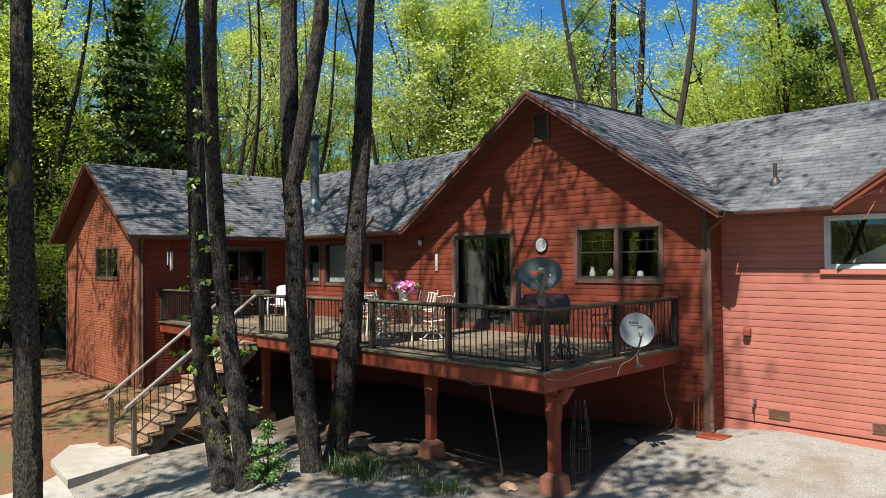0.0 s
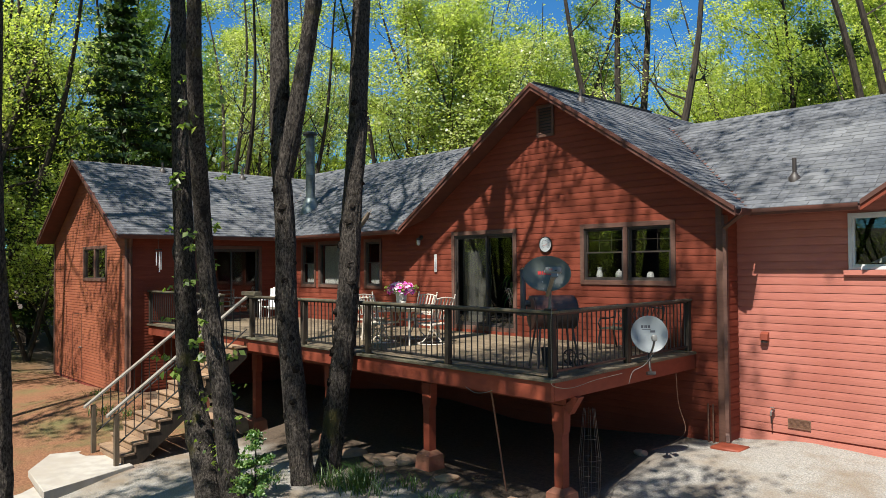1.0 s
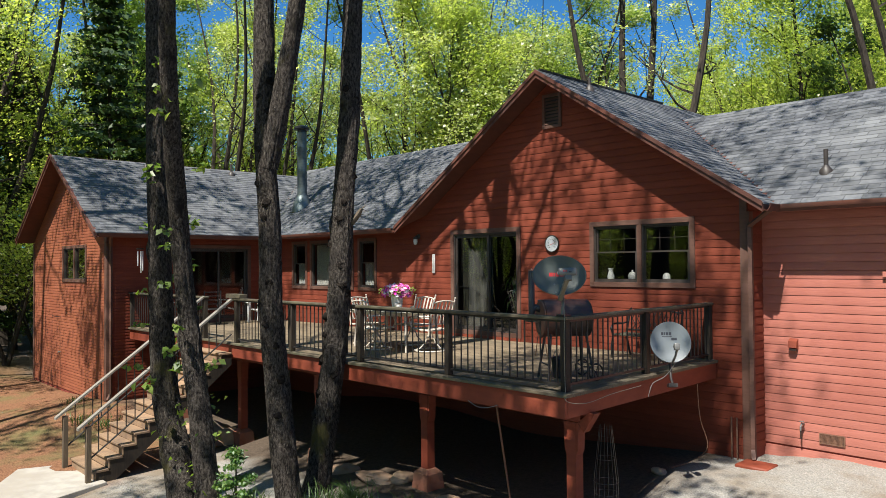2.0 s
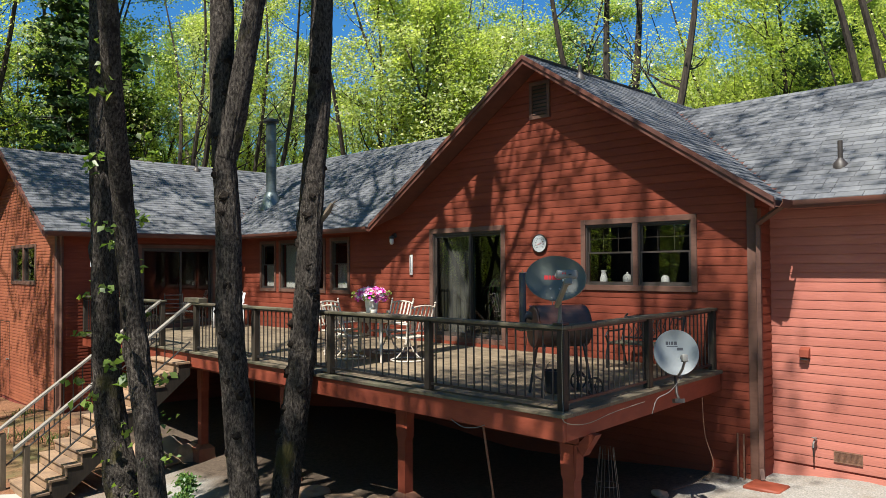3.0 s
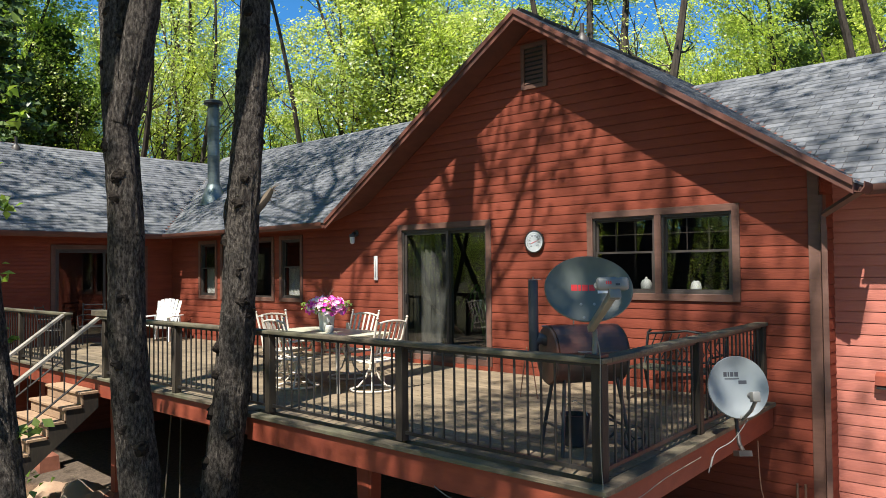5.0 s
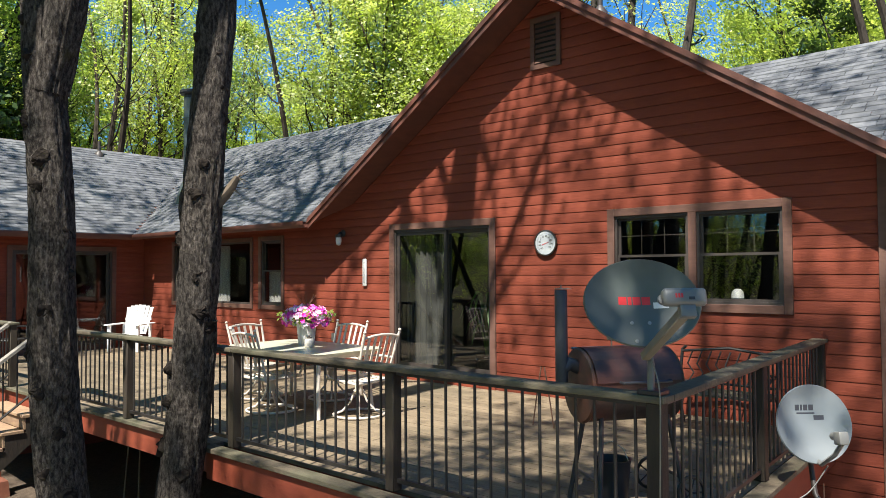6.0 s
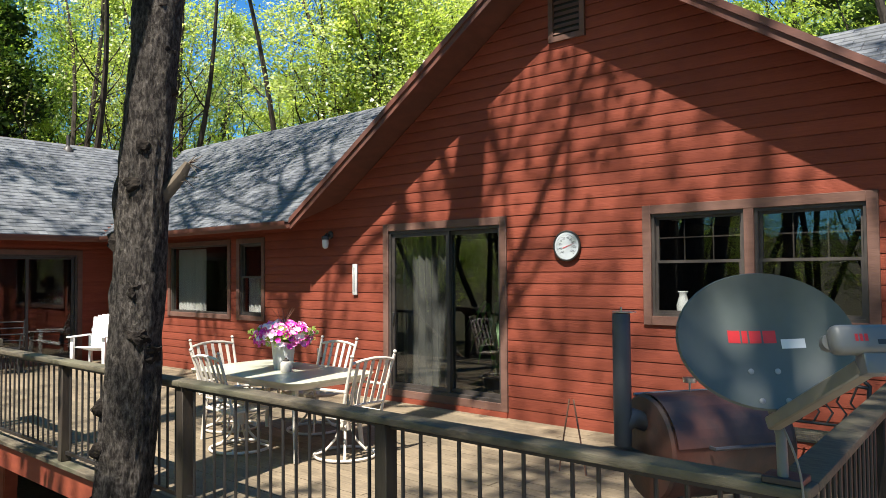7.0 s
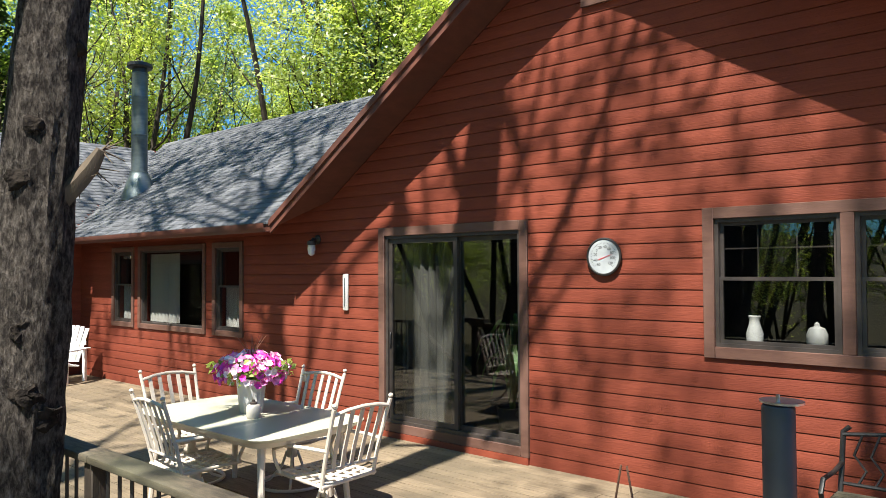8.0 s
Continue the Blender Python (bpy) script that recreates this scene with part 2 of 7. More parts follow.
# ---- ground ----
LEVELS = ((5, 0.5, 0.60), (3.9, 0, 0.45), (0.4, -3.75, 0.10), (3.2, -3.75, 0.06), (-0.9, -5, -0.06), (-5.2, -6.9, -0.33), (-6.5, -7, -0.27),
          (-10.7, -4.8, 0.10), (-17.8, -4.8, -0.05), (-4, 0, 0.35), (-3.8, -9, -0.56), (-4.3, -8.5, -0.50), (-6.2, -8.2, -0.43), (-5.6, -7.7, -0.46), (-3.0, -11, -0.68), (8, -4, 0.25), (10, -13, -0.3), (2, -9, -0.3), (12, 0, 0.6), (-22, -6, 0.15),
          (-14, -10, -0.35), (-10, -14, -0.8), (-20, 6, 0.9), (0, 10, 1.0), (12, 10, 1.0))


def ground_z(x, y):
    s = w = 0.0
    for a, b, c in LEVELS:
        k = 1 / ((x - a) ** 2 + (y - b) ** 2 + 0.4) ** 1.5
        s, w = s + c * k, w + k
    z = s / w
    r = math.hypot(x + 4, y + 2)
    if r > 24:
        z += (r - 24) * 0.10 * (0.6 + 0.4 * math.sin(math.atan2(y + 2, x + 4) * 1.5))
    return z + 0.03 * noise.noise((x * 0.7, y * 0.7, 0)) + 0.012 * noise.noise((x * 3, y * 3, 1))


def ground_mat():
    m, n, l, p = node_mat("gravel_and_leaf_litter")
    v = position(n, l)
    gravel = mix(n, l, noise_fac(n, l, v, 38, 6, 0.3, 0.7, 0.7), (0.155, 0.15, 0.135), (0.42, 0.40, 0.36))
    gravel = mix(n, l, noise_fac(n, l, v, 1.1, 5, 0.42, 0.68), gravel, (0.21, 0.17, 0.125))
    litter = mix(n, l, noise_fac(n, l, v, 24, 6, 0.3, 0.7, 0.7), (0.085, 0.040, 0.022), (0.31, 0.155, 0.085))
    litter = mix(n, l, noise_fac(n, l, v, 0.7, 4, 0.5, 0.72), litter, (0.12, 0.12, 0.05))
    sep = n.new("ShaderNodeSeparateXYZ")
    l.new(v, sep.inputs[0])
    # the drive lies to the east of a wandering edge, litter west of it
    line = n.new("ShaderNodeMath")
    line.operation = "MULTIPLY_ADD"
    l.new(sep.outputs[1], line.inputs[0])
    line.inputs[1].default_value = 0.35
    l.new(sep.outputs[0], line.inputs[2])
    wander = n.new("ShaderNodeMath")
    wander.operation = "ADD"
    l.new(line.outputs[0], wander.inputs[0])
    nz = n.new("ShaderNodeTexNoise")
    nz.inputs["Scale"].default_value = 0.8
    l.new(v, nz.inputs["Vector"])
    l.new(nz.outputs[0], wander.inputs[1])
    r = n.new("ShaderNodeMapRange")
    r.inputs[1].default_value, r.inputs[2].default_value = -7.6, -6.6
    l.new(wander.outputs[0], r.inputs[0])
    col = mix(n, l, r.outputs[0], litter, gravel)
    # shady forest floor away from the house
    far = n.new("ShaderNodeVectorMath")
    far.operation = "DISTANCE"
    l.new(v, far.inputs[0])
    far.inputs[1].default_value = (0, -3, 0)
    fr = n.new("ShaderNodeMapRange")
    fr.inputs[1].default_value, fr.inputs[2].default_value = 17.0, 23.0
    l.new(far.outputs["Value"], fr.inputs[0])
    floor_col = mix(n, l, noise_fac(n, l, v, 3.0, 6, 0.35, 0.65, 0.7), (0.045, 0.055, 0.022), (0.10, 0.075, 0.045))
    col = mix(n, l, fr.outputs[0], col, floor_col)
    # bare soil strip below the deck; shade there is put into its dark tone
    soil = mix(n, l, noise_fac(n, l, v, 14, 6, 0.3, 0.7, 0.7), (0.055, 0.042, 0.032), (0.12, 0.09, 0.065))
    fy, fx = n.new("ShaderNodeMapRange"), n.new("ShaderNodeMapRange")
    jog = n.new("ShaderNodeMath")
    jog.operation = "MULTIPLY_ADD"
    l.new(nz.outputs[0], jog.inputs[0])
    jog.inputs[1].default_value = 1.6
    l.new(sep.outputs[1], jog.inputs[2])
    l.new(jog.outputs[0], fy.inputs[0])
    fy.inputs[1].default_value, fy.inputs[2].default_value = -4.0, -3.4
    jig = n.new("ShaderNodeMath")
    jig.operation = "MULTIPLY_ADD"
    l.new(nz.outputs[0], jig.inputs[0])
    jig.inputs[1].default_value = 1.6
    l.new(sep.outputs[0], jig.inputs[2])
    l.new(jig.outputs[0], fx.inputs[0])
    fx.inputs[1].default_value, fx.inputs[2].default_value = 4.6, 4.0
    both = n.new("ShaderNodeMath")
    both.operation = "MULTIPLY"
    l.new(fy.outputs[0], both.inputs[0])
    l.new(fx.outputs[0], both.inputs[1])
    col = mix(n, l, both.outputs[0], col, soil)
    l.new(col, p.inputs["Base Color"])
    p.inputs["Roughness"].default_value = 0.95
    p.inputs["Specular IOR Level"].default_value = 0.15
    b = n.new("ShaderNodeBump")
    b.inputs["Strength"].default_value, b.inputs["Distance"].default_value = 0.7, 0.02
    l.new(noise_fac(n, l, v, 45, 5, 0.2, 0.8, 0.7), b.inputs["Height"])
    l.new(b.outputs[0], p.inputs["Normal"])
    return m


def spaced(lo, hi, step, far):
    xs, x, s = [], lo, step
    while x <= hi:
        xs.append(x)
        x += step
    while xs[-1] < far:
        s *= 1.25
        xs.append(xs[-1] + s)
    s = step
    while xs[0] > -far:
        s *= 1.25
        xs.insert(0, xs[0] - s)
    return xs


gx, gy = spaced(-19, 13, 0.35, 700), spaced(-14, 9, 0.35, 700)
me = bpy.data.meshes.new("ground")
me.from_pydata([(x, y, ground_z(x, y)) for y in gy for x in gx], [], [(j * len(gx) + i, j * len(gx) + i + 1, (j + 1) * len(gx) + i + 1, (j + 1) * len(gx) + i)
               for j in range(len(gy) - 1) for i in range(len(gx) - 1)])
me.polygons.foreach_set("use_smooth", [True] * len(me.polygons))
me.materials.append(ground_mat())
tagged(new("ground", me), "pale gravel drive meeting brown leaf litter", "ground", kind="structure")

# ---- the house: walls ----
K = 0.66                       # roof pitch
EAVE, RIDGE = 4.50, 7.35       # top of the roof at the eaves and at the cross gable's ridge
COURSE = 0.132                 # siding exposure
BOARDS = []                    # siding to lay at the end of the file


def cut_columns(x0, x1, breaks, openings):
    xs = sorted({x0, x1, *[b for b in breaks if x0 < b < x1], *[e for o in openings for e in o[:2] if x0 < e < x1]})
    return list(zip(xs, xs[1:]))


def wall(name, label, base, along, x0, x1, z0, top, openings=(), breaks=(), thick=0.14, board=None, base_z=None):
    """A wall in the plane through base, running along a unit direction, with its outer face to the right of that direction.
    top(x) is its height; openings are (x0, x1, z0, z1)."""
    base, along = Vector((*base, 0)), Vector((*along, 0))
    inward = Vector((-along.y, along.x, 0))
    bm = bmesh.new()
    for a, b in cut_columns(x0, x1, breaks, openings):
        mid = (a + b) / 2
        cuts = sorted((o[2], o[3]) for o in openings if o[0] < mid < o[1])
        z = z0
        for c0, c1 in cuts + [(None, None)]:
            if c0 is None:
                ends = (z, z, top(b - 1e-4), top(a + 1e-4))
            else:
                ends = (z, z, c0, c0)
            if ends[2] - z > 0.002 or ends[3] - z > 0.002:
                ring = [base + along * x + Vector((0, 0, zz)) for x, zz in zip((a, b, b, a), ends)]
                add_prism(bm, ring, [p + inward * thick for p in ring])
            if c1 is not None:
                z = c1
    ob = part(name, bm, M["wall_back"])
    tagged(ob, label, "wall", kind="structure")
    if board:
        BOARDS.append((ob, base, along, x0, x1, z0 if base_z is None else base_z, top, openings, board))
    return ob


DOOR = (-2.84, -0.96, 2.16, 4.27)
KITCHEN = (0.95, 2.89, 3.25, 4.28)
LEFT_WINDOWS = ((-9.57, -8.93, 3.03, 4.22), (-8.62, -6.71, 3.03, 4.22), (-6.36, -5.74, 3.03, 4.22))


def front_top(x):
    return min(max(EAVE + 0.257, RIDGE - 0.092 - K * abs(x)), RIDGE - 0.092)


front = wall("wall_front", "red horizontal lap siding wall below a gable", (0, 0), (1, 0), -10.96, 3.87, 0.1, front_top,
             (DOOR, KITCHEN, *LEFT_WINDOWS), (-3.83, 0.0), board="siding", base_z=0.40)
WING_WIN = (-14.60, -12.64, 3.27, 4.15)
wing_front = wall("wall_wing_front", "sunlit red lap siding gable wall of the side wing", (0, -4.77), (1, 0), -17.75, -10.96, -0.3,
                  lambda x: 6.90 - 0.10 - K * abs(x + 14.2), (WING_WIN,), (-14.2,), board="siding_wing_lit", base_z=0.02)
PORCH_DOOR = (-2.75, -0.75, 2.1, 4.12)
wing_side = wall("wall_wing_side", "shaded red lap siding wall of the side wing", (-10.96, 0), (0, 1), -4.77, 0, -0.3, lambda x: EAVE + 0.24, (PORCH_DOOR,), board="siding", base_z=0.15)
SHED_WIN = (5.77, 7.35, 3.50, 4.29)
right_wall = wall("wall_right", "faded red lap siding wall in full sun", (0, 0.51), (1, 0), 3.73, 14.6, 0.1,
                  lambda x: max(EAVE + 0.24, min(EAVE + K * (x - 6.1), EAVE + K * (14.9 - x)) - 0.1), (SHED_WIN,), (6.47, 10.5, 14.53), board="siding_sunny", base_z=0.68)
wall("wall_return", "short red wall at the corner", (3.87, 0), (0, 1), 0.0, 0.51, 0.1, lambda x: EAVE + 0.2, board="siding", base_z=0.6)
wall("wall_far_side", "plain red wall", (14.6, 0.51), (0, 1), 0, 8, 0.1, lambda x: EAVE)
wall("wall_wing_far_side", "plain red wall", (-17.75, 8.5), (0, -1), 0, 13.27, -0.3, lambda x: EAVE - 0.25)
wall("wall_back", "plain red wall", (14.6, 8.5), (-1, 0), 0, 32.35, 0.1, lambda x: EAVE)
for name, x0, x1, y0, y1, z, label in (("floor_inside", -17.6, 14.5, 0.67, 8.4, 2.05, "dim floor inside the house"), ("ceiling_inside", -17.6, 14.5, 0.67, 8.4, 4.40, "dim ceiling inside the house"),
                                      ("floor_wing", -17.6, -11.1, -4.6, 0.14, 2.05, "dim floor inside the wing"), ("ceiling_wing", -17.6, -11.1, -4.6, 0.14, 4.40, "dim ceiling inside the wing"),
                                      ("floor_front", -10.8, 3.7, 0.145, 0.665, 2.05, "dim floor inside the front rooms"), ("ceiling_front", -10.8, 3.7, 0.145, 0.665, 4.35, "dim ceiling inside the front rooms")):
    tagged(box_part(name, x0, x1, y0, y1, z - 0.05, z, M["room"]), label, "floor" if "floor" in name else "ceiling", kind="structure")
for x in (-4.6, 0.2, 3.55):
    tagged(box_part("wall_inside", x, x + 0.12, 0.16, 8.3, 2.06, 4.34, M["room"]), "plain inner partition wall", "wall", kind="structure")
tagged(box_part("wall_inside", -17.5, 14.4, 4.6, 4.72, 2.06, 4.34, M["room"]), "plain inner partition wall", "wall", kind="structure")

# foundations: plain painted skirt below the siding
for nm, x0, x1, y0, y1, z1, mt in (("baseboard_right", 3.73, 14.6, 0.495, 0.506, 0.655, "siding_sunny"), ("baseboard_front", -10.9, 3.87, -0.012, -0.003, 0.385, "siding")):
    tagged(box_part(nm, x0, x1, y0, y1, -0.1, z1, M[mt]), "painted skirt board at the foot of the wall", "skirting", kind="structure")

# ---- roofs ----
SHINGLES = []


def roof(name, plan, height, eave_a, up, thick=0.085, tabs=True, label="grey asphalt shingle roof slope dappled with shade"):
    """A roof slope over a plan outline; eave_a is a point on the eave, up the plan direction of the rise."""
    bm = bmesh.new()
    add_prism(bm, [(x, y, height(x, y) - thick) for x, y in plan], [(x, y, height(x, y) - 0.012) for x, y in plan])
    ob = part(name, bm, M["fascia"])
    tagged(ob, label, "roof", kind="structure")
    if tabs:
        SHINGLES.append((ob, plan, height, Vector(eave_a), Vector(up)))
    return ob


roof("roof_main", [(-10.4, -0.5), (-4.32, -0.5), (-0.32, 3.5), (-14.4, 3.5), (-14.0, 3.1)], lambda x, y: EAVE + K * (y + 0.5), (-10.4, -0.5), (0, 1))
roof("roof_gable_left", [(-4.32, -0.5), (0, -0.5), (0, 4.2), (-0.32, 3.5)], lambda x, y: RIDGE + K * x, (-4.32, -0.5), (1, 0))
roof("roof_gable_right", [(0, -0.5), (4.32, -0.5), (4.32, -0.02), (0.92, 3.38), (0.92, 7.5), (0, 7.5)], lambda x, y: RIDGE - K * x, (4.32, -0.5), (-1, 0))
roof("roof_wing_right", [(-10.4, -5.25), (-10.4, -0.5), (-14.0, 3.1), (-14.2, 3.1), (-14.2, -5.25)], lambda x, y: EAVE + K * (-10.4 - x) * 0.955, (-10.4, -5.25), (-1, 0))
roof("roof_wing_left", [(-14.2, -5.25), (-14.2, 8), (-18.0, 8), (-18.0, -5.25)], lambda x, y: EAVE + K * (x + 18.0) * 0.955, (-18.0, -5.25), (1, 0), tabs=False)
roof("roof_right", [(4.32, -0.02), (6.1, -0.02), (9.5, 3.4), (0.92, 3.4)], lambda x, y: EAVE + K * (y + 0.02), (4.32, -0.02), (0, 1))
roof("roof_end_gable_left", [(6.1, -0.12), (10.5, -0.12), (10.5, 4.4), (9.5, 3.4)], lambda x, y: EAVE + K * (x - 6.1), (6.1, -0.12), (1, 0))
roof("roof_end_gable_right", [(10.5, -0.12), (14.9, -0.12), (14.9, 8), (10.5, 8)], lambda x, y: EAVE + K * (14.9 - x), (14.9, 0), (-1, 0), tabs=False)
roof("roof_back", [(-14.2, 3.5), (0, 3.5), (0, 8.8), (-14.2, 8.8)], lambda x, y: 7.13 - K * (y - 3.5) * 0.75, (0, 8.8), (0, -1), tabs=False)
roof("roof_back_right", [(0.92, 3.4), (10.5, 3.4), (10.5, 8.8), (0.92, 8.8)], lambda x, y: 6.75 - K * (y - 3.4) * 0.6, (0, 8.8), (0, -1), tabs=False)


def slanted_board(name, p, q, depth, height, mat, label, parent=None, drop=0.0):
    """A trim board from p to q along a rake or eave; depth runs back along +y, height hangs down."""
    p, q = Vector(p), Vector(q)
    bm = bmesh.new()
    dn, back = Vector((0, 0, -height)), Vector((0, depth, 0))
    o = Vector((0, 0, -drop))
    ring = [p + o, q + o, q + o + dn, p + o + dn]
    add_prism(bm, ring, [v + back for v in ring])
    ob = part(name, bm, M[mat], parent)
    if parent is None:
        tagged(ob, label, "trim", kind="structure")
    return ob


for nm, px, qx, y, ez, rz in (("main", -4.34, 4.34, -0.5, EAVE, RIDGE), ("wing", -18.0, -10.4, -5.25, EAVE, 6.90)):
    mid = (px + qx) / 2
    for a, b in (((px, ez), (mid, rz)), ((mid, rz), (qx, ez))):
        slanted_board("trim_rake_" + nm, (a[0], y - 0.025, a[1] - 0.02), (b[0], y - 0.025, b[1] - 0.02), 0.03, 0.135, "fascia", "brown rake board under the roof edge")
        slanted_board("trim_rake_edge_" + nm, (a[0], y - 0.05, a[1] + 0.005), (b[0], y - 0.05, b[1] + 0.005), 0.03, 0.075, "fascia", "narrow brown drip board along the roof edge")
for nm, a, b in (("end", (6.1, EAVE), (10.5, EAVE + K * 4.4)), ("end", (10.5, EAVE + K * 4.4), (14.9, EAVE))):
    slanted_board("trim_rake_" + nm, (a[0], -0.145, a[1] - 0.02), (b[0], -0.145, b[1] - 0.02), 0.03, 0.135, "red_trim", "faded red rake board under the roof edge")
    slanted_board("trim_rake_edge_" + nm, (a[0], -0.17, a[1] + 0.005), (b[0], -0.17, b[1] + 0.005), 0.03, 0.075, "fascia", "narrow drip board along the roof edge")

# ---- gutters and downspouts ----
def gutter(a, b, label):
    """An open metal trough between two eave points."""
    a, b = Vector(a), Vector(b)
    d = (b - a).normalized()
    out = Vector((d.y, -d.x, 0))
    prof = [(0, 0), (0, -0.10), (0.07, -0.11), (0.11, -0.06), (0.115, 0.0), (0.105, 0.0), (0.10, -0.05), (0.066, -0.10), (0.008, -0.09), (0.008, 0)]
    bm = bmesh.new()
    add_prism(bm, [a + out * u + Vector((0, 0, v)) for u, v in prof], [b + out * u + Vector((0, 0, v)) for u, v in prof])
    return tagged(part("gutter", bm, M["fascia"]), label, "gutter")


gutter((-10.3, -0.5, EAVE - 0.03), (-4.36, -0.5, EAVE - 0.03), "brown metal gutter along the main eave")
gutter((-10.4, -5.2, EAVE - 0.03), (-10.4, -0.55, EAVE - 0.03), "brown metal gutter along the wing eave")
gutter((4.36, -0.02, EAVE - 0.03), (6.06, -0.02, EAVE - 0.03), "reddish metal gutter on the short eave")
gutter((4.33, -0.49, EAVE - 0.03), (4.33, -0.13, EAVE - 0.03), "brown metal gutter end at the gable corner")


def downspout(top, elbow, foot, label):
    bm = bmesh.new()
    pts = [Vector(top), Vector(elbow) + Vector((0, 0, 0.12)), Vector(elbow) - Vector((0, 0, 0.1))]
    z = elbow[2] - 0.1
    while z > foot + 0.25:
        z -= 0.5
        pts.append(Vector((elbow[0], elbow[1], max(z, foot + 0.2))))
    pts.append(Vector((elbow[0] + 0.06, elbow[1] - 0.1, foot + 0.06)))
    add_tube(bm, pts, 0.042, 4)
    return tagged(part("downspout", bm, M["trim"]), label, "downspout")


downspout((4.38, -0.30, EAVE - 0.1), (3.93, -0.07, 4.05), 0.45, "brown metal downspout at the gable corner")
downspout((-10.33, -4.9, EAVE - 0.1), (-10.86, -4.72, 4.05), 0.1, "brown metal downspout on the wing corner")

# corner boards
for x0, x1, y0, y1, z0, z1 in ((3.76, 3.875, -0.045, -0.002, 0.42, 4.75), (3.872, 3.915, -0.045, 0.10, 0.42, 4.40), (-11.07, -10.955, -4.815, -4.772, 0.0, 4.6), (-10.958, -10.915, -4.815, -4.67, 0.0, 4.4),
                               (-17.76, -17.65, -4.815, -4.772, -0.1, 4.4)):
    tagged(box_part("trim_corner", x0, x1, y0, y1, z0, z1, M["trim"], bevel=0.003), "brown painted corner board", "trim", kind="structure")

# ---- deck ----
DECK = 2.0
deck = thing("deck", "raised timber deck with red painted rim boards", "deck")
box_part("joist_frame", -10.9, 3.26, -4.1, -0.03, DECK - 0.20, DECK - 0.045, M["red_trim"], deck)
for x0, x1, y in ((-1.0, 3.56, -4.34), (-10.9, -1.04, -4.22)):
    box_part("rim_board", x0, x1, y, y + 0.045, DECK - 0.30, DECK - 0.045, M["red_trim"], deck, bevel=0.004)


def deck_end(y):
    """How far the deck's end stands back from its outer corner at y: it runs slightly aslant to the house."""
    return -0.225 * (y + 4.19) / 4.11


def aslant(name, x0, x1, y0, y1, z0, z1, material):
    bm = bmesh.new()
    q = [(x0 + deck_end(y0), y0), (x1 + deck_end(y0), y0), (x1 + deck_end(y1), y1), (x0 + deck_end(y1), y1)]
    add_prism(bm, [(x, y, z0) for x, y in q], [(x, y, z1) for x, y in q])
    soften(bm, 0.004, 1)
    return part(name, bm, material, deck)


aslant("rim_board", 3.515, 3.56, -4.293, -0.04, DECK - 0.30, DECK - 0.045, M["red_trim"])
box_part("edge_board", -1.02, 3.60, -4.38, -4.24, DECK - 0.04, DECK + 0.004, M["rail"], deck, bevel=0.006)
box_part("edge_board", -10.9, -1.03, -4.27, -4.13, DECK - 0.04, DECK + 0.004, M["rail"], deck, bevel=0.006)
aslant("edge_board", 3.46, 3.60, -4.235, -0.05, DECK - 0.04, DECK + 0.004, M["rail"])
box_part("beam", -10.0, 3.4, -3.83, -3.68, DECK - 0.44, DECK - 0.205, M["red_trim"], deck)


def deck_post(x, y, foot):
    p = part("post", (lambda bm: (add_box(bm, x - 0.075, x + 0.075, y - 0.075, y + 0.075, foot + 0.30, DECK - 0.45), bm)[1])(bmesh.new()), M["red_trim"], deck)
    bm = bmesh.new()
    a, b = 0.16, 0.19
    add_prism(bm, [(x + i * b, y + j * b, foot - 0.1) for i, j in ((-1, -1), (1, -1), (1, 1), (-1, 1))], [(x + i * a, y + j * a, foot + 0.24) for i, j in ((-1, -1), (1, -1), (1, 1), (-1, 1))])
    add_prism(bm, [(x + i * a, y + j * a, foot + 0.24) for i, j in ((-1, -1), (1, -1), (1, 1), (-1, 1))], [(x + i * 0.09, y + j * 0.09, foot + 0.31) for i, j in ((-1, -1), (1, -1), (1, 1), (-1, 1))])
    part("footing", bm, M["pier"], p, "red painted concrete pier")
    bm = bmesh.new()
    z1 = DECK - 0.45
    for s in (-1, 1):
        add_prism(bm, [(x + s * 0.078, y - 0.07, z1 - 0.42), (x + s * 0.078, y - 0.07, z1), (x + s * 0.12, y - 0.07, z1), (x + s * 0.105, y - 0.07, z1 - 0.36)],
                  [(x + s * 0.078, y + 0.07, z1 - 0.42), (x + s * 0.078, y + 0.07, z1), (x + s * 0.12, y + 0.07, z1), (x + s * 0.105, y + 0.07, z1 - 0.36)])
    part("bracket", bm, M["red_trim"], p)


for x in (-8.6, -5.6, -2.6, 0.40, 3.25):
    deck_post(x, -3.755, ground_z(x, -3.755) + 0.0)
# slanted knee block under the corner
bm = bmesh.new()
add_prism(bm, [(3.36, -3.83, DECK - 0.44), (3.53, -3.83, DECK - 0.3), (3.62, -3.83, DECK - 0.3), (3.45, -3.83, DECK - 0.56)], [(3.36, -3.7, DECK - 0.44), (3.53, -3.7, DECK - 0.3), (3.62, -3.7, DECK - 0.3), (3.45, -3.7, DECK - 0.56)])
part("knee_block", bm, M["red_trim"], deck)

# ---- deck railing ----
railing = thing("railing", "weathered wood deck railing with black metal balusters", "railing")
baluster_mesh = None


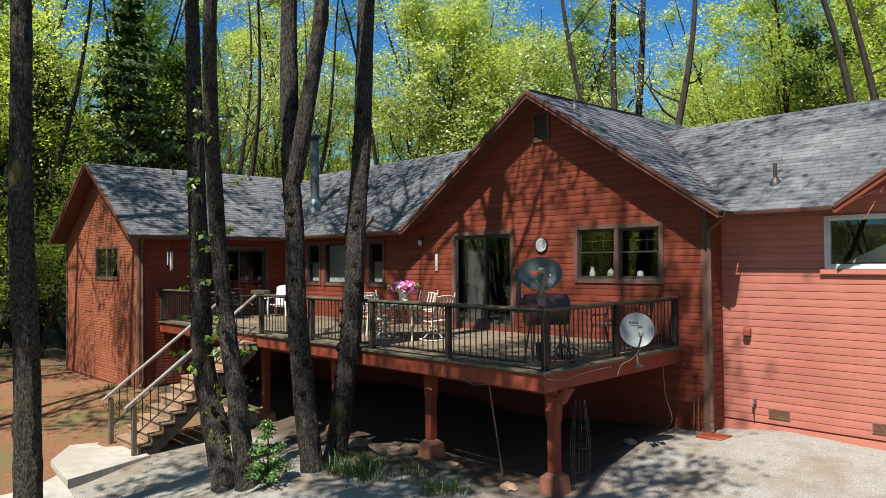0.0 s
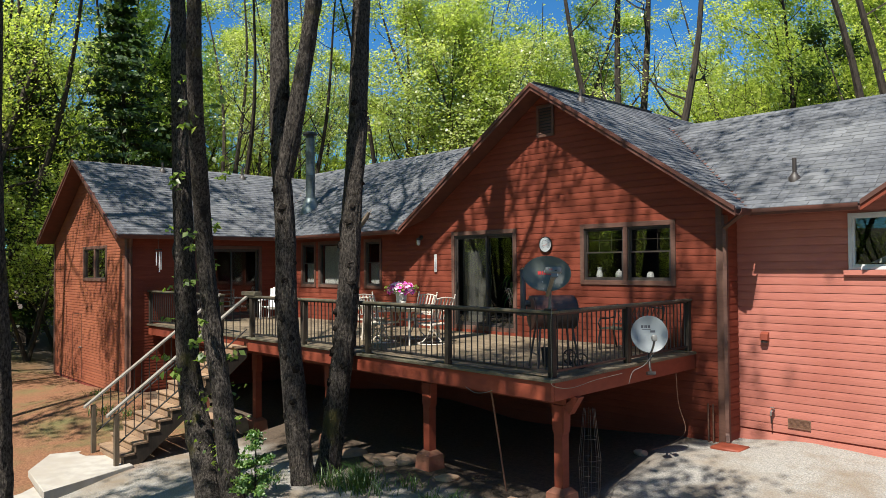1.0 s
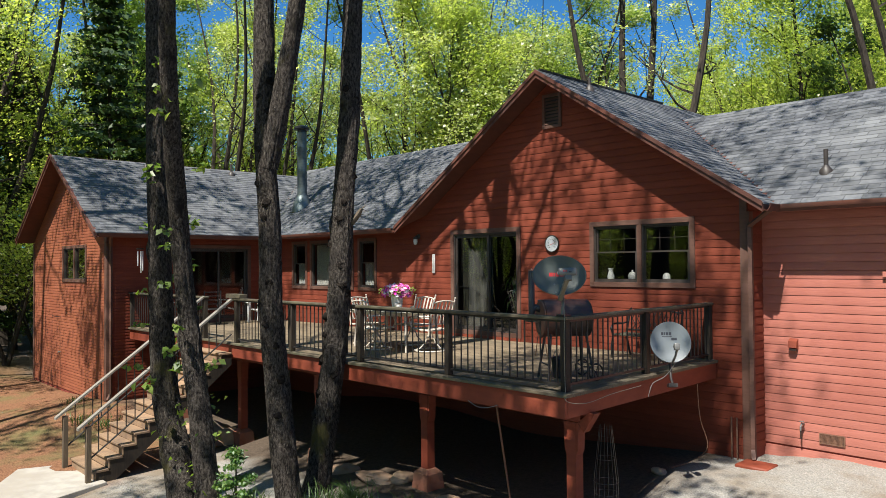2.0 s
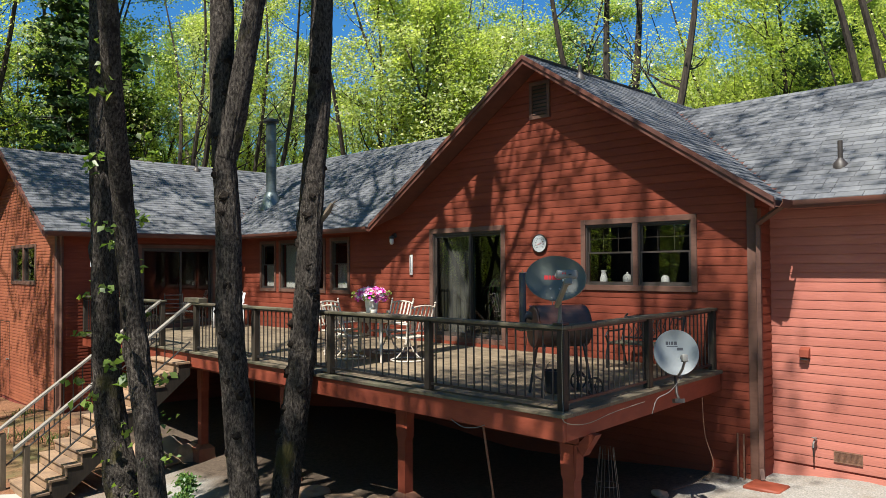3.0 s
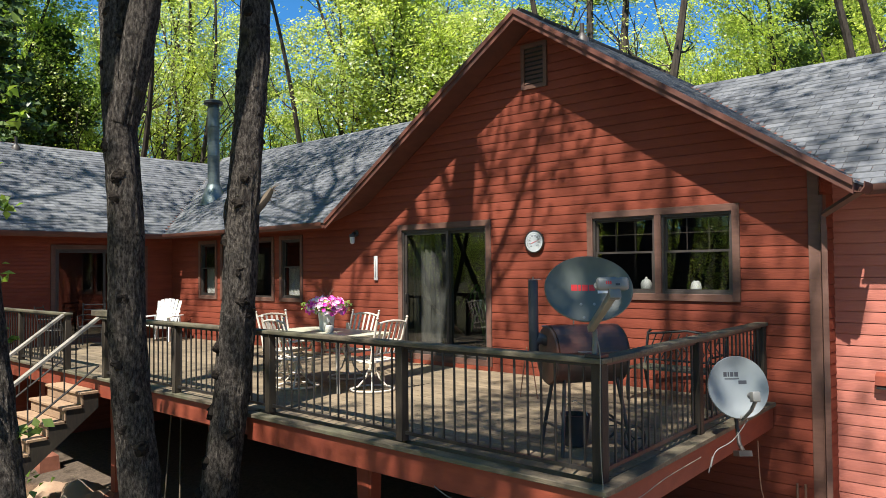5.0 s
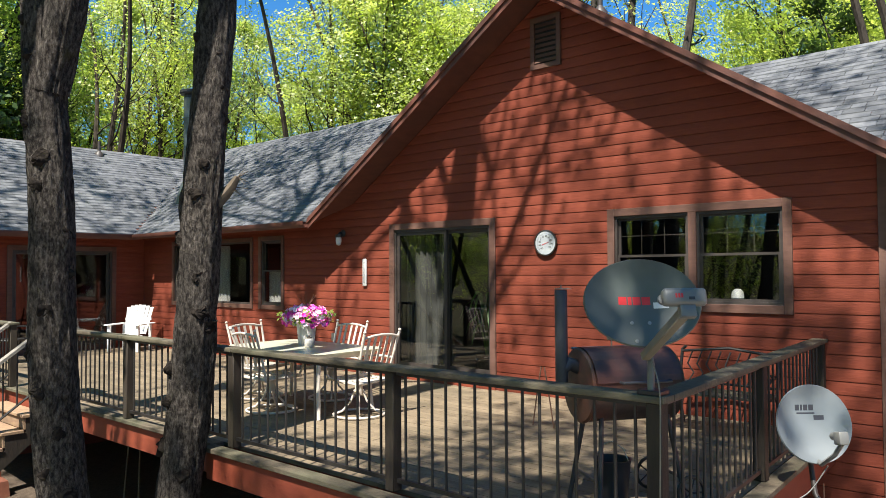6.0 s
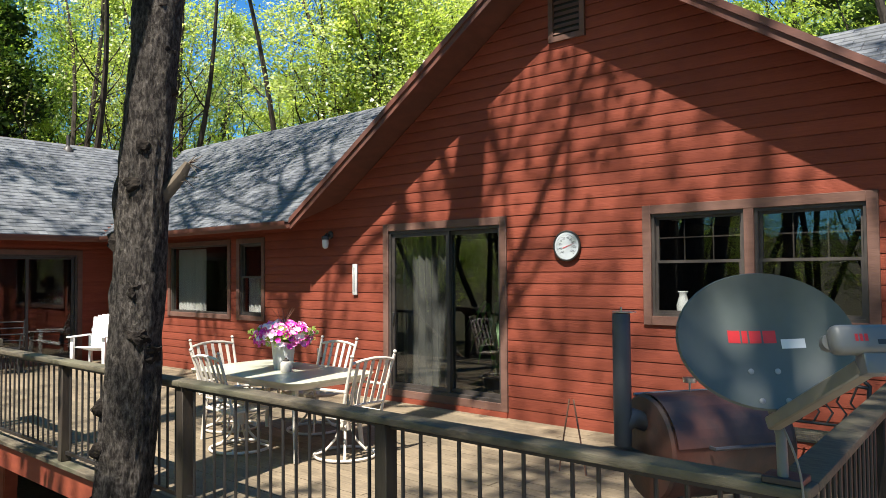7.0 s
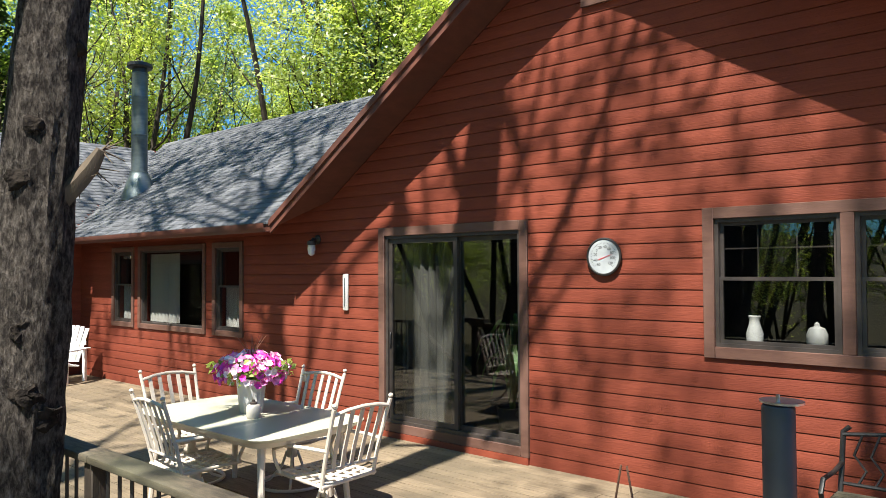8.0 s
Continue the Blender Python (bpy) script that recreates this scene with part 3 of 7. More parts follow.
def rail_span(a, b, inner=True):
    """Top cap, thin rails and balusters between two post centres in plan."""
    global baluster_mesh
    a, b = Vector((*a, 0)), Vector((*b, 0))
    d = (b - a).normalized()
    w = Vector((-d.y, d.x, 0))
    n = max(2, round((b - a).length / 0.128))
    if baluster_mesh is None:
        bm = bmesh.new()
        add_tube(bm, [(0, 0, DECK + 0.075), (0, 0, DECK + 0.875)], 0.0105, 8)
        baluster_mesh = finish("baluster", bm, M["black"])
    for i in range(1, n):
        part("baluster", baluster_mesh, None, railing, m=Matrix.Translation(a + (b - a) * i / n))
    for z, h, r, mt in ((DECK + 0.07, 0.03, 0.016, "black"), (DECK + 0.862, 0.026, 0.016, "black")):
        bm = bmesh.new()
        q = [a + d * 0.05 + w * r, b - d * 0.05 + w * r, b - d * 0.05 - w * r, a + d * 0.05 - w * r]
        add_prism(bm, [v + Vector((0, 0, z)) for v in q], [v + Vector((0, 0, z + h)) for v in q])
        part("rail_bar", bm, M[mt], railing)


def top_cap(a, b, wide=0.145, z=DECK + 0.892):
    a, b = Vector((*a, 0)), Vector((*b, 0))
    d = (b - a).normalized()
    w = Vector((-d.y, d.x, 0)) * wide / 2
    bm = bmesh.new()
    q = [a + w, b + w, b - w, a - w]
    add_prism(bm, [v + Vector((0, 0, z)) for v in q], [v + Vector((0, 0, z + 0.04)) for v in q])
    soften(bm, 0.008, 2)
    part("top_cap", bm, M["rail"], railing)


def rail_post(x, y, h=0.89):
    box_part("post", x - 0.046, x + 0.046, y - 0.046, y + 0.046, DECK + 0.005, DECK + h, M["post"], railing, bevel=0.006)


FRONT_Y, END_X = -4.19, 3.45
front_posts = (END_X, 1.35, -0.76, -2.88, -5.02)
for x in front_posts:
    rail_post(x, FRONT_Y)
MID_Y = -2.18
for y in (MID_Y, -0.08):
    rail_post(END_X + deck_end(y), y)
for a, b in zip(front_posts, front_posts[1:]):
    rail_span((a, FRONT_Y), (b, FRONT_Y))
rail_span((END_X, FRONT_Y), (END_X + deck_end(MID_Y), MID_Y))
rail_span((END_X + deck_end(MID_Y), MID_Y), (END_X + deck_end(-0.08), -0.08))
top_cap((END_X + 0.0725, FRONT_Y), (-0.72, FRONT_Y))
top_cap((-0.725, FRONT_Y), (-5.08, FRONT_Y))
top_cap((END_X, FRONT_Y + 0.0735), (END_X + deck_end(-0.03), -0.03))
for x in (-6.5, -8.6, -10.8):
    rail_post(x, FRONT_Y)
for a, b in ((-6.5, -8.6), (-8.6, -10.8)):
    rail_span((a, FRONT_Y), (b, FRONT_Y))
top_cap((-6.44, FRONT_Y), (-10.88, FRONT_Y))
box_part("cap_block", -5.35, -4.75, FRONT_Y - 0.09, FRONT_Y + 0.09, DECK + 0.934, DECK + 1.02, M["rail"], railing, "loose weathered timber block on the cap", bevel=0.006)

# ---- stairs ----
stairs = thing("staircase", "open wooden deck staircase with sloping handrails", "stairs")
SX0, SX1, SY0, SY1, SZ0 = -6.5, -5.15, -6.95, -4.25, -0.32
STEPS = 12
rise, go = (DECK - SZ0) / STEPS, (SY1 - SY0) / (STEPS - 1)
for i in range(STEPS - 1):
    y, z = SY0 + go * i, SZ0 + rise * (i + 1)
    box_part("tread", SX0 - 0.015, SX1 + 0.015, y - 0.025, y + go + 0.0, z - 0.04, z, M["tread"], stairs, bevel=0.005)
    box_part("riser", SX0, SX1, y + 0.005, y + 0.025, z - rise + 0.002, z - 0.042, M["tread"], stairs)
for x in (SX0, SX1 - 0.04):
    bm = bmesh.new()
    ring = [(SY0 + 0.03, SZ0 - 0.05), (SY0 + 0.35, SZ0 - 0.05), (SY1, DECK - 0.45), (SY1, DECK - rise - 0.042)]
    for i in range(STEPS - 2, -1, -1):
        y, z = SY0 + go * i + 0.03, SZ0 + rise * (i + 1) - 0.042
        ring += [(y, z)] if i == 0 else [(y, z), (y, z - rise)]
    add_prism(bm, [(x, y, z) for y, z in ring], [(x + 0.04, y, z) for y, z in ring])
    part("stringer", bm, M["post"], stairs)
slope = (DECK - SZ0) / (SY1 - SY0)
for x in (SX0 + 0.0, SX1):
    box_part("newel", x - 0.045, x + 0.045, SY0 - 0.16, SY0 - 0.07, SZ0 - 0.15, SZ0 + 1.02, M["newel"], stairs, bevel=0.005)
    bm = bmesh.new()
    y0, z0, y1, z1 = SY0 - 0.3, SZ0 + 0.97, SY1 + 0.02, DECK + 0.90
    add_prism(bm, [(x - 0.055, y0, z0), (x + 0.055, y0, z0), (x + 0.055, y0, z0 + 0.045), (x - 0.055, y0, z0 + 0.045)], [(x - 0.055, y1, z1), (x + 0.055, y1, z1), (x + 0.055, y1, z1 + 0.045), (x - 0.055, y1, z1 + 0.045)])
    part("handrail", bm, M["bleached"], stairs, "sun-bleached grey wooden handrail")
    k = (z1 - z0) / (y1 - y0)
    bm = bmesh.new()
    add_tube(bm, [(x, SY0 - 0.1, z0 + k * 0.2 - 0.70), (x, SY1, z1 - 0.72)], 0.016, 6)
    part("lower_bar", bm, M["black"], stairs)
    for i in range(1, 17):
        y = SY0 - 0.1 + (SY1 - SY0 + 0.1) * i / 17
        zt = z0 + k * (y - y0)
        bm = bmesh.new()
        add_tube(bm, [(x, y, zt - 0.71), (x, y, zt + 0.005)], 0.0105, 6)
        part("baluster", bm, M["black"], stairs)
slab = thing("walkway", "pale concrete path slab at the stair foot", "path", kind="structure")
bm = bmesh.new()
ring = [(-6.75, -6.8), (-7.1, -7.75), (-6.0, -8.42), (-4.32, -8.58), (-4.95, -6.8)]
add_prism(bm, [(x, y, -0.75) for x, y in ring], [(x, y, -0.312) for x, y in ring])
soften(bm, 0.012, 1)
part("slab", bm, M["concrete"], slab)
bm = bmesh.new()
ring = [(-6.0, -8.425), (-4.9, -13.0), (-1.6, -13.0), (-2.9, -8.75), (-4.3, -8.585)]
add_prism(bm, [(x, y, -0.95) for x, y in ring], [(x, y, -0.45 + 0.045 * (y + 8.5)) for x, y in ring])
soften(bm, 0.012, 1)
part("slab", bm, M["concrete"], slab)


# ---- trees ----
def leaf_cloud(name, centres, per, spread, size, material, seed, flat=0.6):
    """Many small bent leaves scattered round centres, as one mesh."""
    rng = np.random.default_rng(seed)
    c = np.repeat(np.asarray(centres, dtype=float), per, axis=0)
    n = len(c)
    off = rng.normal(size=(n, 3)) * spread
    off[:, 2] *= flat
    c = c + off
    # leaves turn their faces to the light, loosely
    face = rng.normal(size=(n, 3)) * 0.62 + np.array((0.15, -0.5, 0.75))
    face /= np.linalg.norm(face, axis=1)[:, None]
    u = np.cross(face, rng.normal(size=(n, 3)))
    u /= np.linalg.norm(u, axis=1)[:, None]
    w = np.cross(face, u)
    s = size * rng.uniform(0.55, 1.35, n)[:, None]
    fold = np.cross(u, w) * s * 0.18
    verts = np.stack([c - u * s * 0.5, c + w * s * 0.33 + fold, c + u * s * 0.5, c - w * s * 0.33 + fold], axis=1).reshape(-1, 3)
    me = bpy.data.meshes.new(name)
    me.vertices.add(4 * n)
    me.vertices.foreach_set("co", verts.ravel())
    me.loops.add(4 * n)
    me.loops.foreach_set("vertex_index", np.arange(4 * n))
    me.polygons.add(n)
    me.polygons.foreach_set("loop_start", np.arange(n) * 4)
    me.polygons.foreach_set("loop_total", np.full(n, 4))
    me.update()
    me.validate()
    me.materials.append(material)
    return me


def bark_bump(seed, amount=0.12):
    def f(p, a):
        q = Vector((math.cos(a) * 1.6, math.sin(a) * 1.6, p.z * 0.9 + seed))
        r = Vector((math.cos(a) * 5, math.sin(a) * 5, p.z * 3.2 + seed))
        big = 1 + amount * noise.noise(q) + amount * 0.5 * noise.noise(r)
        if amount < 0.1:
            return big
        # deep upright furrows between plates of bark, and the odd burl
        s = Vector((math.cos(a) * 3.6, math.sin(a) * 3.6, p.z * 2.3 + seed))
        ridge = 1 - abs(noise.noise(s)) * 2.2
        fine = noise.noise(Vector((math.cos(a) * 9, math.sin(a) * 9, p.z * 7 + seed)))
        burl = max(0.0, noise.noise(Vector((math.cos(a) * 1.2, math.sin(a) * 1.2, p.z * 2.2 + seed * 3))) - 0.42) * 0.9
        return big + 0.06 * ridge + 0.035 * fine + burl * 0.6
    return f


def stem(bm, pts, r0, r1, n=10, step=0.5, seed=0.0, amount=0.12, flare=0.0):
    """A tapered limb through points, resampled along its length."""
    pts = [Vector(p) for p in pts]
    out, rad, total = [], [], sum((b - a).length for a, b in zip(pts, pts[1:]))
    run = 0.0
    for i, (a, b) in enumerate(zip(pts, pts[1:])):
        m = max(1, round((b - a).length / step))
        p0, p3 = pts[max(i - 1, 0)], pts[min(i + 2, len(pts) - 1)]
        for k in range(m + (i == len(pts) - 2)):
            t = k / m
            q = 0.5 * ((2 * a) + (b - p0) * t + (2 * p0 - 5 * a + 4 * b - p3) * t * t + (3 * a - p0 - 3 * b + p3) * t ** 3)
            f = (run + (b - a).length * t) / total
            out.append(q)
            rad.append((r0 + (r1 - r0) * f) * (1 + flare * max(0, 1 - f * total / 0.7) ** 2))
        run += (b - a).length
    add_tube(bm, out, rad, n, True, bark_bump(seed, amount))
    return out


def limbs(rng, bm, at, way, length, r, depth, tips, up=0.25):
    """Branches that fork and thin out; the ends are gathered in tips."""
    pts, d, p = [at], way.normalized(), at
    for i in range(4):
        d = (d + Vector((rng.gauss(0, 0.16), rng.gauss(0, 0.16), rng.gauss(0.05, 0.12) + up * 0.3))).normalized()
        p = p + d * length / 4
        pts.append(p)
        if depth <= 1:
            tips.append(p)
    add_tube(bm, pts, [r * (1 - 0.15 * i) for i in range(5)], 5 if depth > 1 else 3, False)
    if depth:
        for k in range(rng.choice((2, 3))):
            q = pts[rng.choice((2, 3, 4))]
            side = Vector((rng.gauss(0, 1), rng.gauss(0, 1), rng.gauss(0.35, 0.4))).normalized()
            limbs(rng, bm, q, (d + side * 0.9).normalized(), length * rng.uniform(0.55, 0.8), r * 0.5, depth - 1, tips, up)


def leaf_spray(name, centres, total, spread, size, material, seed, flat=0.45):
    """Small three-cornered leaves in flattened tufts round the twig ends, for trees far off."""
    rng = np.random.default_rng(seed)
    tufts = np.asarray(centres, dtype=float)
    pick = rng.integers(0, len(tufts), total)
    weight = rng.uniform(0.35, 1.25, len(tufts))
    off = rng.normal(size=(total, 3)) * spread * weight[pick][:, None]
    off[:, 2] *= flat
    c = tufts[pick] + off
    face = rng.normal(size=(total, 3)) * 0.45 + np.array((0.15, -0.5, 0.8))
    face /= np.linalg.norm(face, axis=1)[:, None]
    u = np.cross(face, rng.normal(size=(total, 3)))
    u /= np.linalg.norm(u, axis=1)[:, None]
    w = np.cross(face, u)
    s = size * rng.uniform(0.5, 1.3, total)[:, None]
    verts = np.stack([c - u * s * 0.5 - w * s * 0.2, c + u * s * 0.45 - w * s * 0.3, c + u * s * 0.1 + w * s * 0.55], axis=1).reshape(-1, 3)
    me = bpy.data.meshes.new(name)
    me.vertices.add(3 * total)
    me.vertices.foreach_set("co", verts.ravel())
    me.loops.add(3 * total)
    me.loops.foreach_set("vertex_index", np.arange(3 * total))
    me.polygons.add(total)
    me.polygons.foreach_set("loop_start", np.arange(total) * 3)
    me.polygons.foreach_set("loop_total", np.full(total, 3))
    me.update()
    me.validate()
    me.materials.append(material)
    return me


def forest_tree(name, seed, height, bare, leaf, total, size, spread, label, stems=1, crown_w=0.3, depth=3, boughs=1.0, leans=None):
    """One woodland tree, standing at the origin."""
    rng = random.Random(seed)
    tree = thing(name, label, "tree", group="woodland trees behind the house")
    bm = bmesh.new()
    tips = []
    for s in range(stems):
        lean = Vector((rng.gauss(0, 0.10), rng.gauss(0, 0.10), 0)) * (1 + stems * 0.5)
        if leans:
            lean = Vector((*leans[s], 0))
        h = height * rng.uniform(0.85, 1.0)
        pts = [Vector((lean.x * z * 1.0 + 0.25 * math.sin(z * 0.4 + seed + s), lean.y * z + 0.25 * math.cos(z * 0.33 + seed), z)) for z in [h * i / 7 for i in range(8)]]
        r0 = height * (0.011 if bare < 0.4 else 0.0105) * (0.8 if stems > 2 else 1)
        stem(bm, pts, r0, 0.02, 7, 1.4, seed, 0.08, 0.4)
        for k in range(int((9 * (1 - bare) + 4) * boughs)):
            f = rng.uniform(bare, 0.97)
            i = min(6, int(f * 7))
            at = pts[i].lerp(pts[i + 1], f * 7 - i)
            a = rng.uniform(0, 6.283)
            way = Vector((math.cos(a), math.sin(a), rng.uniform(0.15, 0.8)))
            limbs(rng, bm, at, way, height * crown_w * (1.15 - f) * rng.uniform(0.7, 1.2), r0 * 0.38 * (1.1 - f), depth - 1, tips)
    part("trunk", bm, M["bark_far"], tree)
    part("crown", leaf_spray("crown", [tuple(t) for t in tips], total, spread, size, leaf, seed), None, tree)
    return tree


def conifer(seed, height, label):
    rng = random.Random(seed)
    tree = thing("conifer", label, "tree", group="woodland trees behind the house")
    bm = bmesh.new()
    stem(bm, [(0, 0, 0), (0.1, 0, height * 0.5), (0, 0.1, height)], height * 0.012, 0.02, 7, 1.5, seed, 0.05, 0.3)
    tips = []
    z = height * 0.12
    while z < height * 0.98:
        reach = (height - z) * 0.24 + 0.3
        for k in range(7):
            a = rng.uniform(0, 6.283)
            d = Vector((math.cos(a), math.sin(a), -0.12))
            add_tube(bm, [(0, 0, z), d * reach + Vector((0, 0, z))], [0.035, 0.008], 4, False)
            for j in range(1, 6):
                tips.append(tuple(d * reach * j / 5 + Vector((0, 0, z))))
        z += 0.55
    part("trunk", bm, M["bark_far"], tree)
    part("crown", leaf_cloud("crown", tips, 9, 0.22, 0.26, M["leaf_dark"], seed, 0.5), None, tree)
    return tree


kinds = [
    forest_tree("oak_tree", 11, 17, 0.16, M["leaf"], 34000, 0.135, 0.46, "broad oak thick with fresh yellow-green leaf", 2, 0.30, 3, 1.5),
    forest_tree("oak_tree", 12, 18, 0.26, M["leaf"], 15000, 0.125, 0.44, "tall slender oak in fresh yellow-green leaf", 2, 0.25, 3, 0.8),
    forest_tree("oak_tree", 13, 15, 0.14, M["leaf"], 17000, 0.125, 0.40, "bushy oak in fresh yellow-green leaf", 3, 0.25, 3, 0.8),
    forest_tree("oak_tree", 14, 17, 0.22, M["leaf_mid"], 16000, 0.13, 0.42, "tall oak in mid green leaf", 2, 0.27, 3, 0.9),
    forest_tree("oak_tree", 15, 19, 0.33, M["leaf"], 9000, 0.12, 0.42, "tall thin oak with sparse spring leaves", 4, 0.20, 3, 0.6),
    forest_tree("understorey_tree", 16, 9, 0.08, M["leaf"], 10000, 0.12, 0.34, "low understorey tree in green leaf", 4, 0.32, 2, 0.8),
]
dark_oak = forest_tree("evergreen_oak", 18, 13, 0.10, M["leaf_dark"], 15000, 0.17, 0.36, "dense dark evergreen oak", 3, 0.27, 3, 0.9)
bare_oaks = [forest_tree("bare_oak_tree", 170 + i, h, 0.34, M["leaf"], 900, 0.13, 0.35, "tall dark forked oak with few leaves yet", len(ln), 0.17, 2, 0.7, ln)
             for i, (h, ln) in enumerate(((21, ((-0.22, -0.10),)), (20, ((-0.06, -0.02),)), (20, ((-0.03, 0.02), (0.12, 0.06))), (22, ((-0.22, -0.1), (-0.14, -0.05)))))]
firs = [conifer(21, 15, "dark green conifer among the oaks"), conifer(22, 11, "young dark green conifer")]
EYE_PLAN = Vector((8.0, -10.0))


spots, rng = [], random.Random(5)
used = set()


def plant(kind, x, y, turn, scale):
    m = Matrix.Translation((x, y, ground_z(x, y) - 0.1)) @ Matrix.Rotation(turn, 4, "Z")
    if kind not in used:
        used.add(kind)
        kind.matrix_basis = m
        kind.scale = (scale,) * 3
        return kind
    t = copy_thing(kind, m)
    t.scale = (scale,) * 3
    return t


def grove(n, bear, dist, choice, size=(0.88, 1.12), apart=2.6):
    """Trees strewn over a fan seen from the drive, clear of the house."""
    made = tries = 0
    while made < n and tries < 6000:
        tries += 1
        b, d = rng.uniform(*bear), rng.uniform(*dist)
        x, y = EYE_PLAN.x - math.sin(radians(b)) * d, EYE_PLAN.y + math.cos(radians(b)) * d
        if x > -20.5 and y < 10.8 or 65 < b < 77 and d < 40 or any(math.hypot(x - u, y - v) < apart for u, v in spots):
            continue
        spots.append((x, y))
        plant(rng.choice(choice), x, y, rng.uniform(0, 6.28), rng.uniform(*size))
        made += 1


thick, slender, bushy, green, sparse, low = kinds
for x, y, turn, sc, k in ((-7.3, 15.2, 0.75, 1.0, 0), (-5.2, 11.9, 0.6, 1.0, 1), (-4.2, 11.3, 0.55, 1.0, 2), (1.5, 21.1, 0.3, 1.05, 3)):
    plant(bare_oaks[k], x, y, turn, sc)
    spots.append((x, y))
grove(7, (43.5, 53), (31, 37), [thick], (0.95, 1.15), 3.0)
grove(8, (37.8, 44), (31, 44), [green, green, bushy], (0.88, 1.08), 2.2)
grove(7, (64, 79), (41, 47), [green, bushy, slender], (1.0, 1.15))
grove(4, (50, 66), (29, 33.5), [sparse], (0.9, 1.05), 2.0)
grove(3, (58, 65), (37, 44), [slender], (1.0, 1.15))
grove(24, (52, 94), (27, 54), [slender, sparse, bushy, slender, thick, green, sparse])
grove(7, (54, 92), (24, 40), [low], (0.8, 1.1))
grove(3, (30.5, 34.5), (32, 35), [low], (0.85, 1.0), 1.8)
grove(8, (24, 29.5), (42, 54), [bushy, thick], (0.72, 0.95), 2.2)
grove(13, (3, 25), (36, 58), [thick, bushy, slender], (0.95, 1.2))
for x, y, k, sc in ((-23.9, -0.4, 0, 1.08), (-27.5, 3.4, 0, 0.95), (-26.5, -3.4, 1, 1.25)):
    plant(firs[k], x, y, x, sc)
for x, y, sc in ((2.2, 22.0, 1.1), (4.0, 24.5, 1.2), (-4.4, 15.5, 0.62)):
    plant(dark_oak, x, y, x, sc)

# trees beside the deck
def near_tree(name, label, stems, crown=(), seed=1, sides=56, step=0.045):
    """A big trunk close by: each stem is (points, r0, r1); the crown hangs far above the picture."""
    tree = thing(name, label, "tree")
    rng = random.Random(seed)
    for i, (pts, r0, r1, flare) in enumerate(stems):
        bm = bmesh.new()
        stem(bm, pts, r0, r1, sides, step, seed * 7 + i, 0.11, flare)
        part("trunk", bm, M["bark"], tree)
    if crown:
        bm, tips = bmesh.new(), []
        for at, way, length, r in crown:
            limbs(rng, bm, Vector(at), Vector(way), length, r, 2, tips, 0.55)
        part("limbs", bm, M["bark"], tree)
        part("crown", leaf_cloud("crown", [tuple(t) for t in tips], 5, 0.42, 0.15, M["leaf"], seed), None, tree)
    return tree


def crown_at(x, y, z, seed, n=7, length=5.0, r=0.085, rise=9.0, out=0.6):
    """Steep rising limbs that start along the upper trunk."""
    rng = random.Random(seed)
    return [((x, y, z + rise * k / n), (math.cos(k * 2.4 + seed) * out, math.sin(k * 2.4 + seed) * out, rng.uniform(0.6, 1.2)), length * rng.uniform(0.7, 1.2), r * rng.uniform(0.6, 1.1)) for k in range(n)]


near_tree("deck_tree", "forked grey-barked oak trunk in front of the deck", [([(-0.84, -5.48, -0.25), (-0.94, -5.59, 1.1), (-1.01, -5.70, 2.8), (-1.01, -5.73, 4.2), (-1.05, -5.79, 5.7), (-1.05, -5.78, 9), (-0.9, -5.7, 14), (-1.0, -5.6, 20)], 0.188, 0.07, 0.5),
                                                                              ([(-1.0, -5.76, 5.1), (-0.74, -5.65, 6.3), (-0.38, -5.5, 8.5), (0.2, -5.3, 14), (0.8, -5.2, 19)], 0.145, 0.05, 0)], crown_at(-0.8, -5.7, 11, 31, 6) + crown_at(0.2, -5.35, 11, 32, 5), 3)
near_tree("deck_tree", "leaning grey-barked oak trunk close to the deck edge", [([(-1.12, -4.84, -0.25), (-1.12, -4.68, 0.87), (-1.03, -4.54, 2.1), (-0.96, -4.46, 3.4), (-0.94, -4.43, 4.2), (-0.84, -4.36, 5.8), (-0.80, -4.32, 7.0), (-0.6, -4.3, 10), (0.0, -4.3, 14), (0.3, -4.3, 20)], 0.205, 0.07, 0.5)],
          crown_at(-0.1, -4.45, 10.5, 33, 8), 4)
near_tree("twin_tree", "twin-stemmed rough oak with young leaves on its bark", [([(-1.40, -6.85, -0.45), (-2.12, -6.72, 0.63), (-2.53, -6.75, 1.82), (-2.66, -6.79, 4.35), (-2.84, -6.8, 8), (-3.0, -6.8, 15)], 0.21, 0.06, 0.5),
                                                                          ([(-1.0, -6.68, -0.4), (-1.46, -6.64, 1.31), (-1.78, -6.68, 2.6), (-1.70, -6.87, 4.26), (-0.95, -7.35, 6.4), (-0.4, -7.6, 9), (0.3, -8.0, 14)], 0.17, 0.05, 0.4)],
          crown_at(-2.9, -6.8, 11, 35, 6), 5)
near_tree("roadside_tree", "straight grey-barked oak trunk by the drive", [([(-2.5, -9.65, -0.7), (-2.42, -9.70, 2.1), (-2.1, -9.85, 4.2), (-1.9, -9.9, 7), (-1.8, -9.9, 15)], 0.205, 0.08, 0.4)], crown_at(-1.9, -9.9, 11, 36, 8), 6)

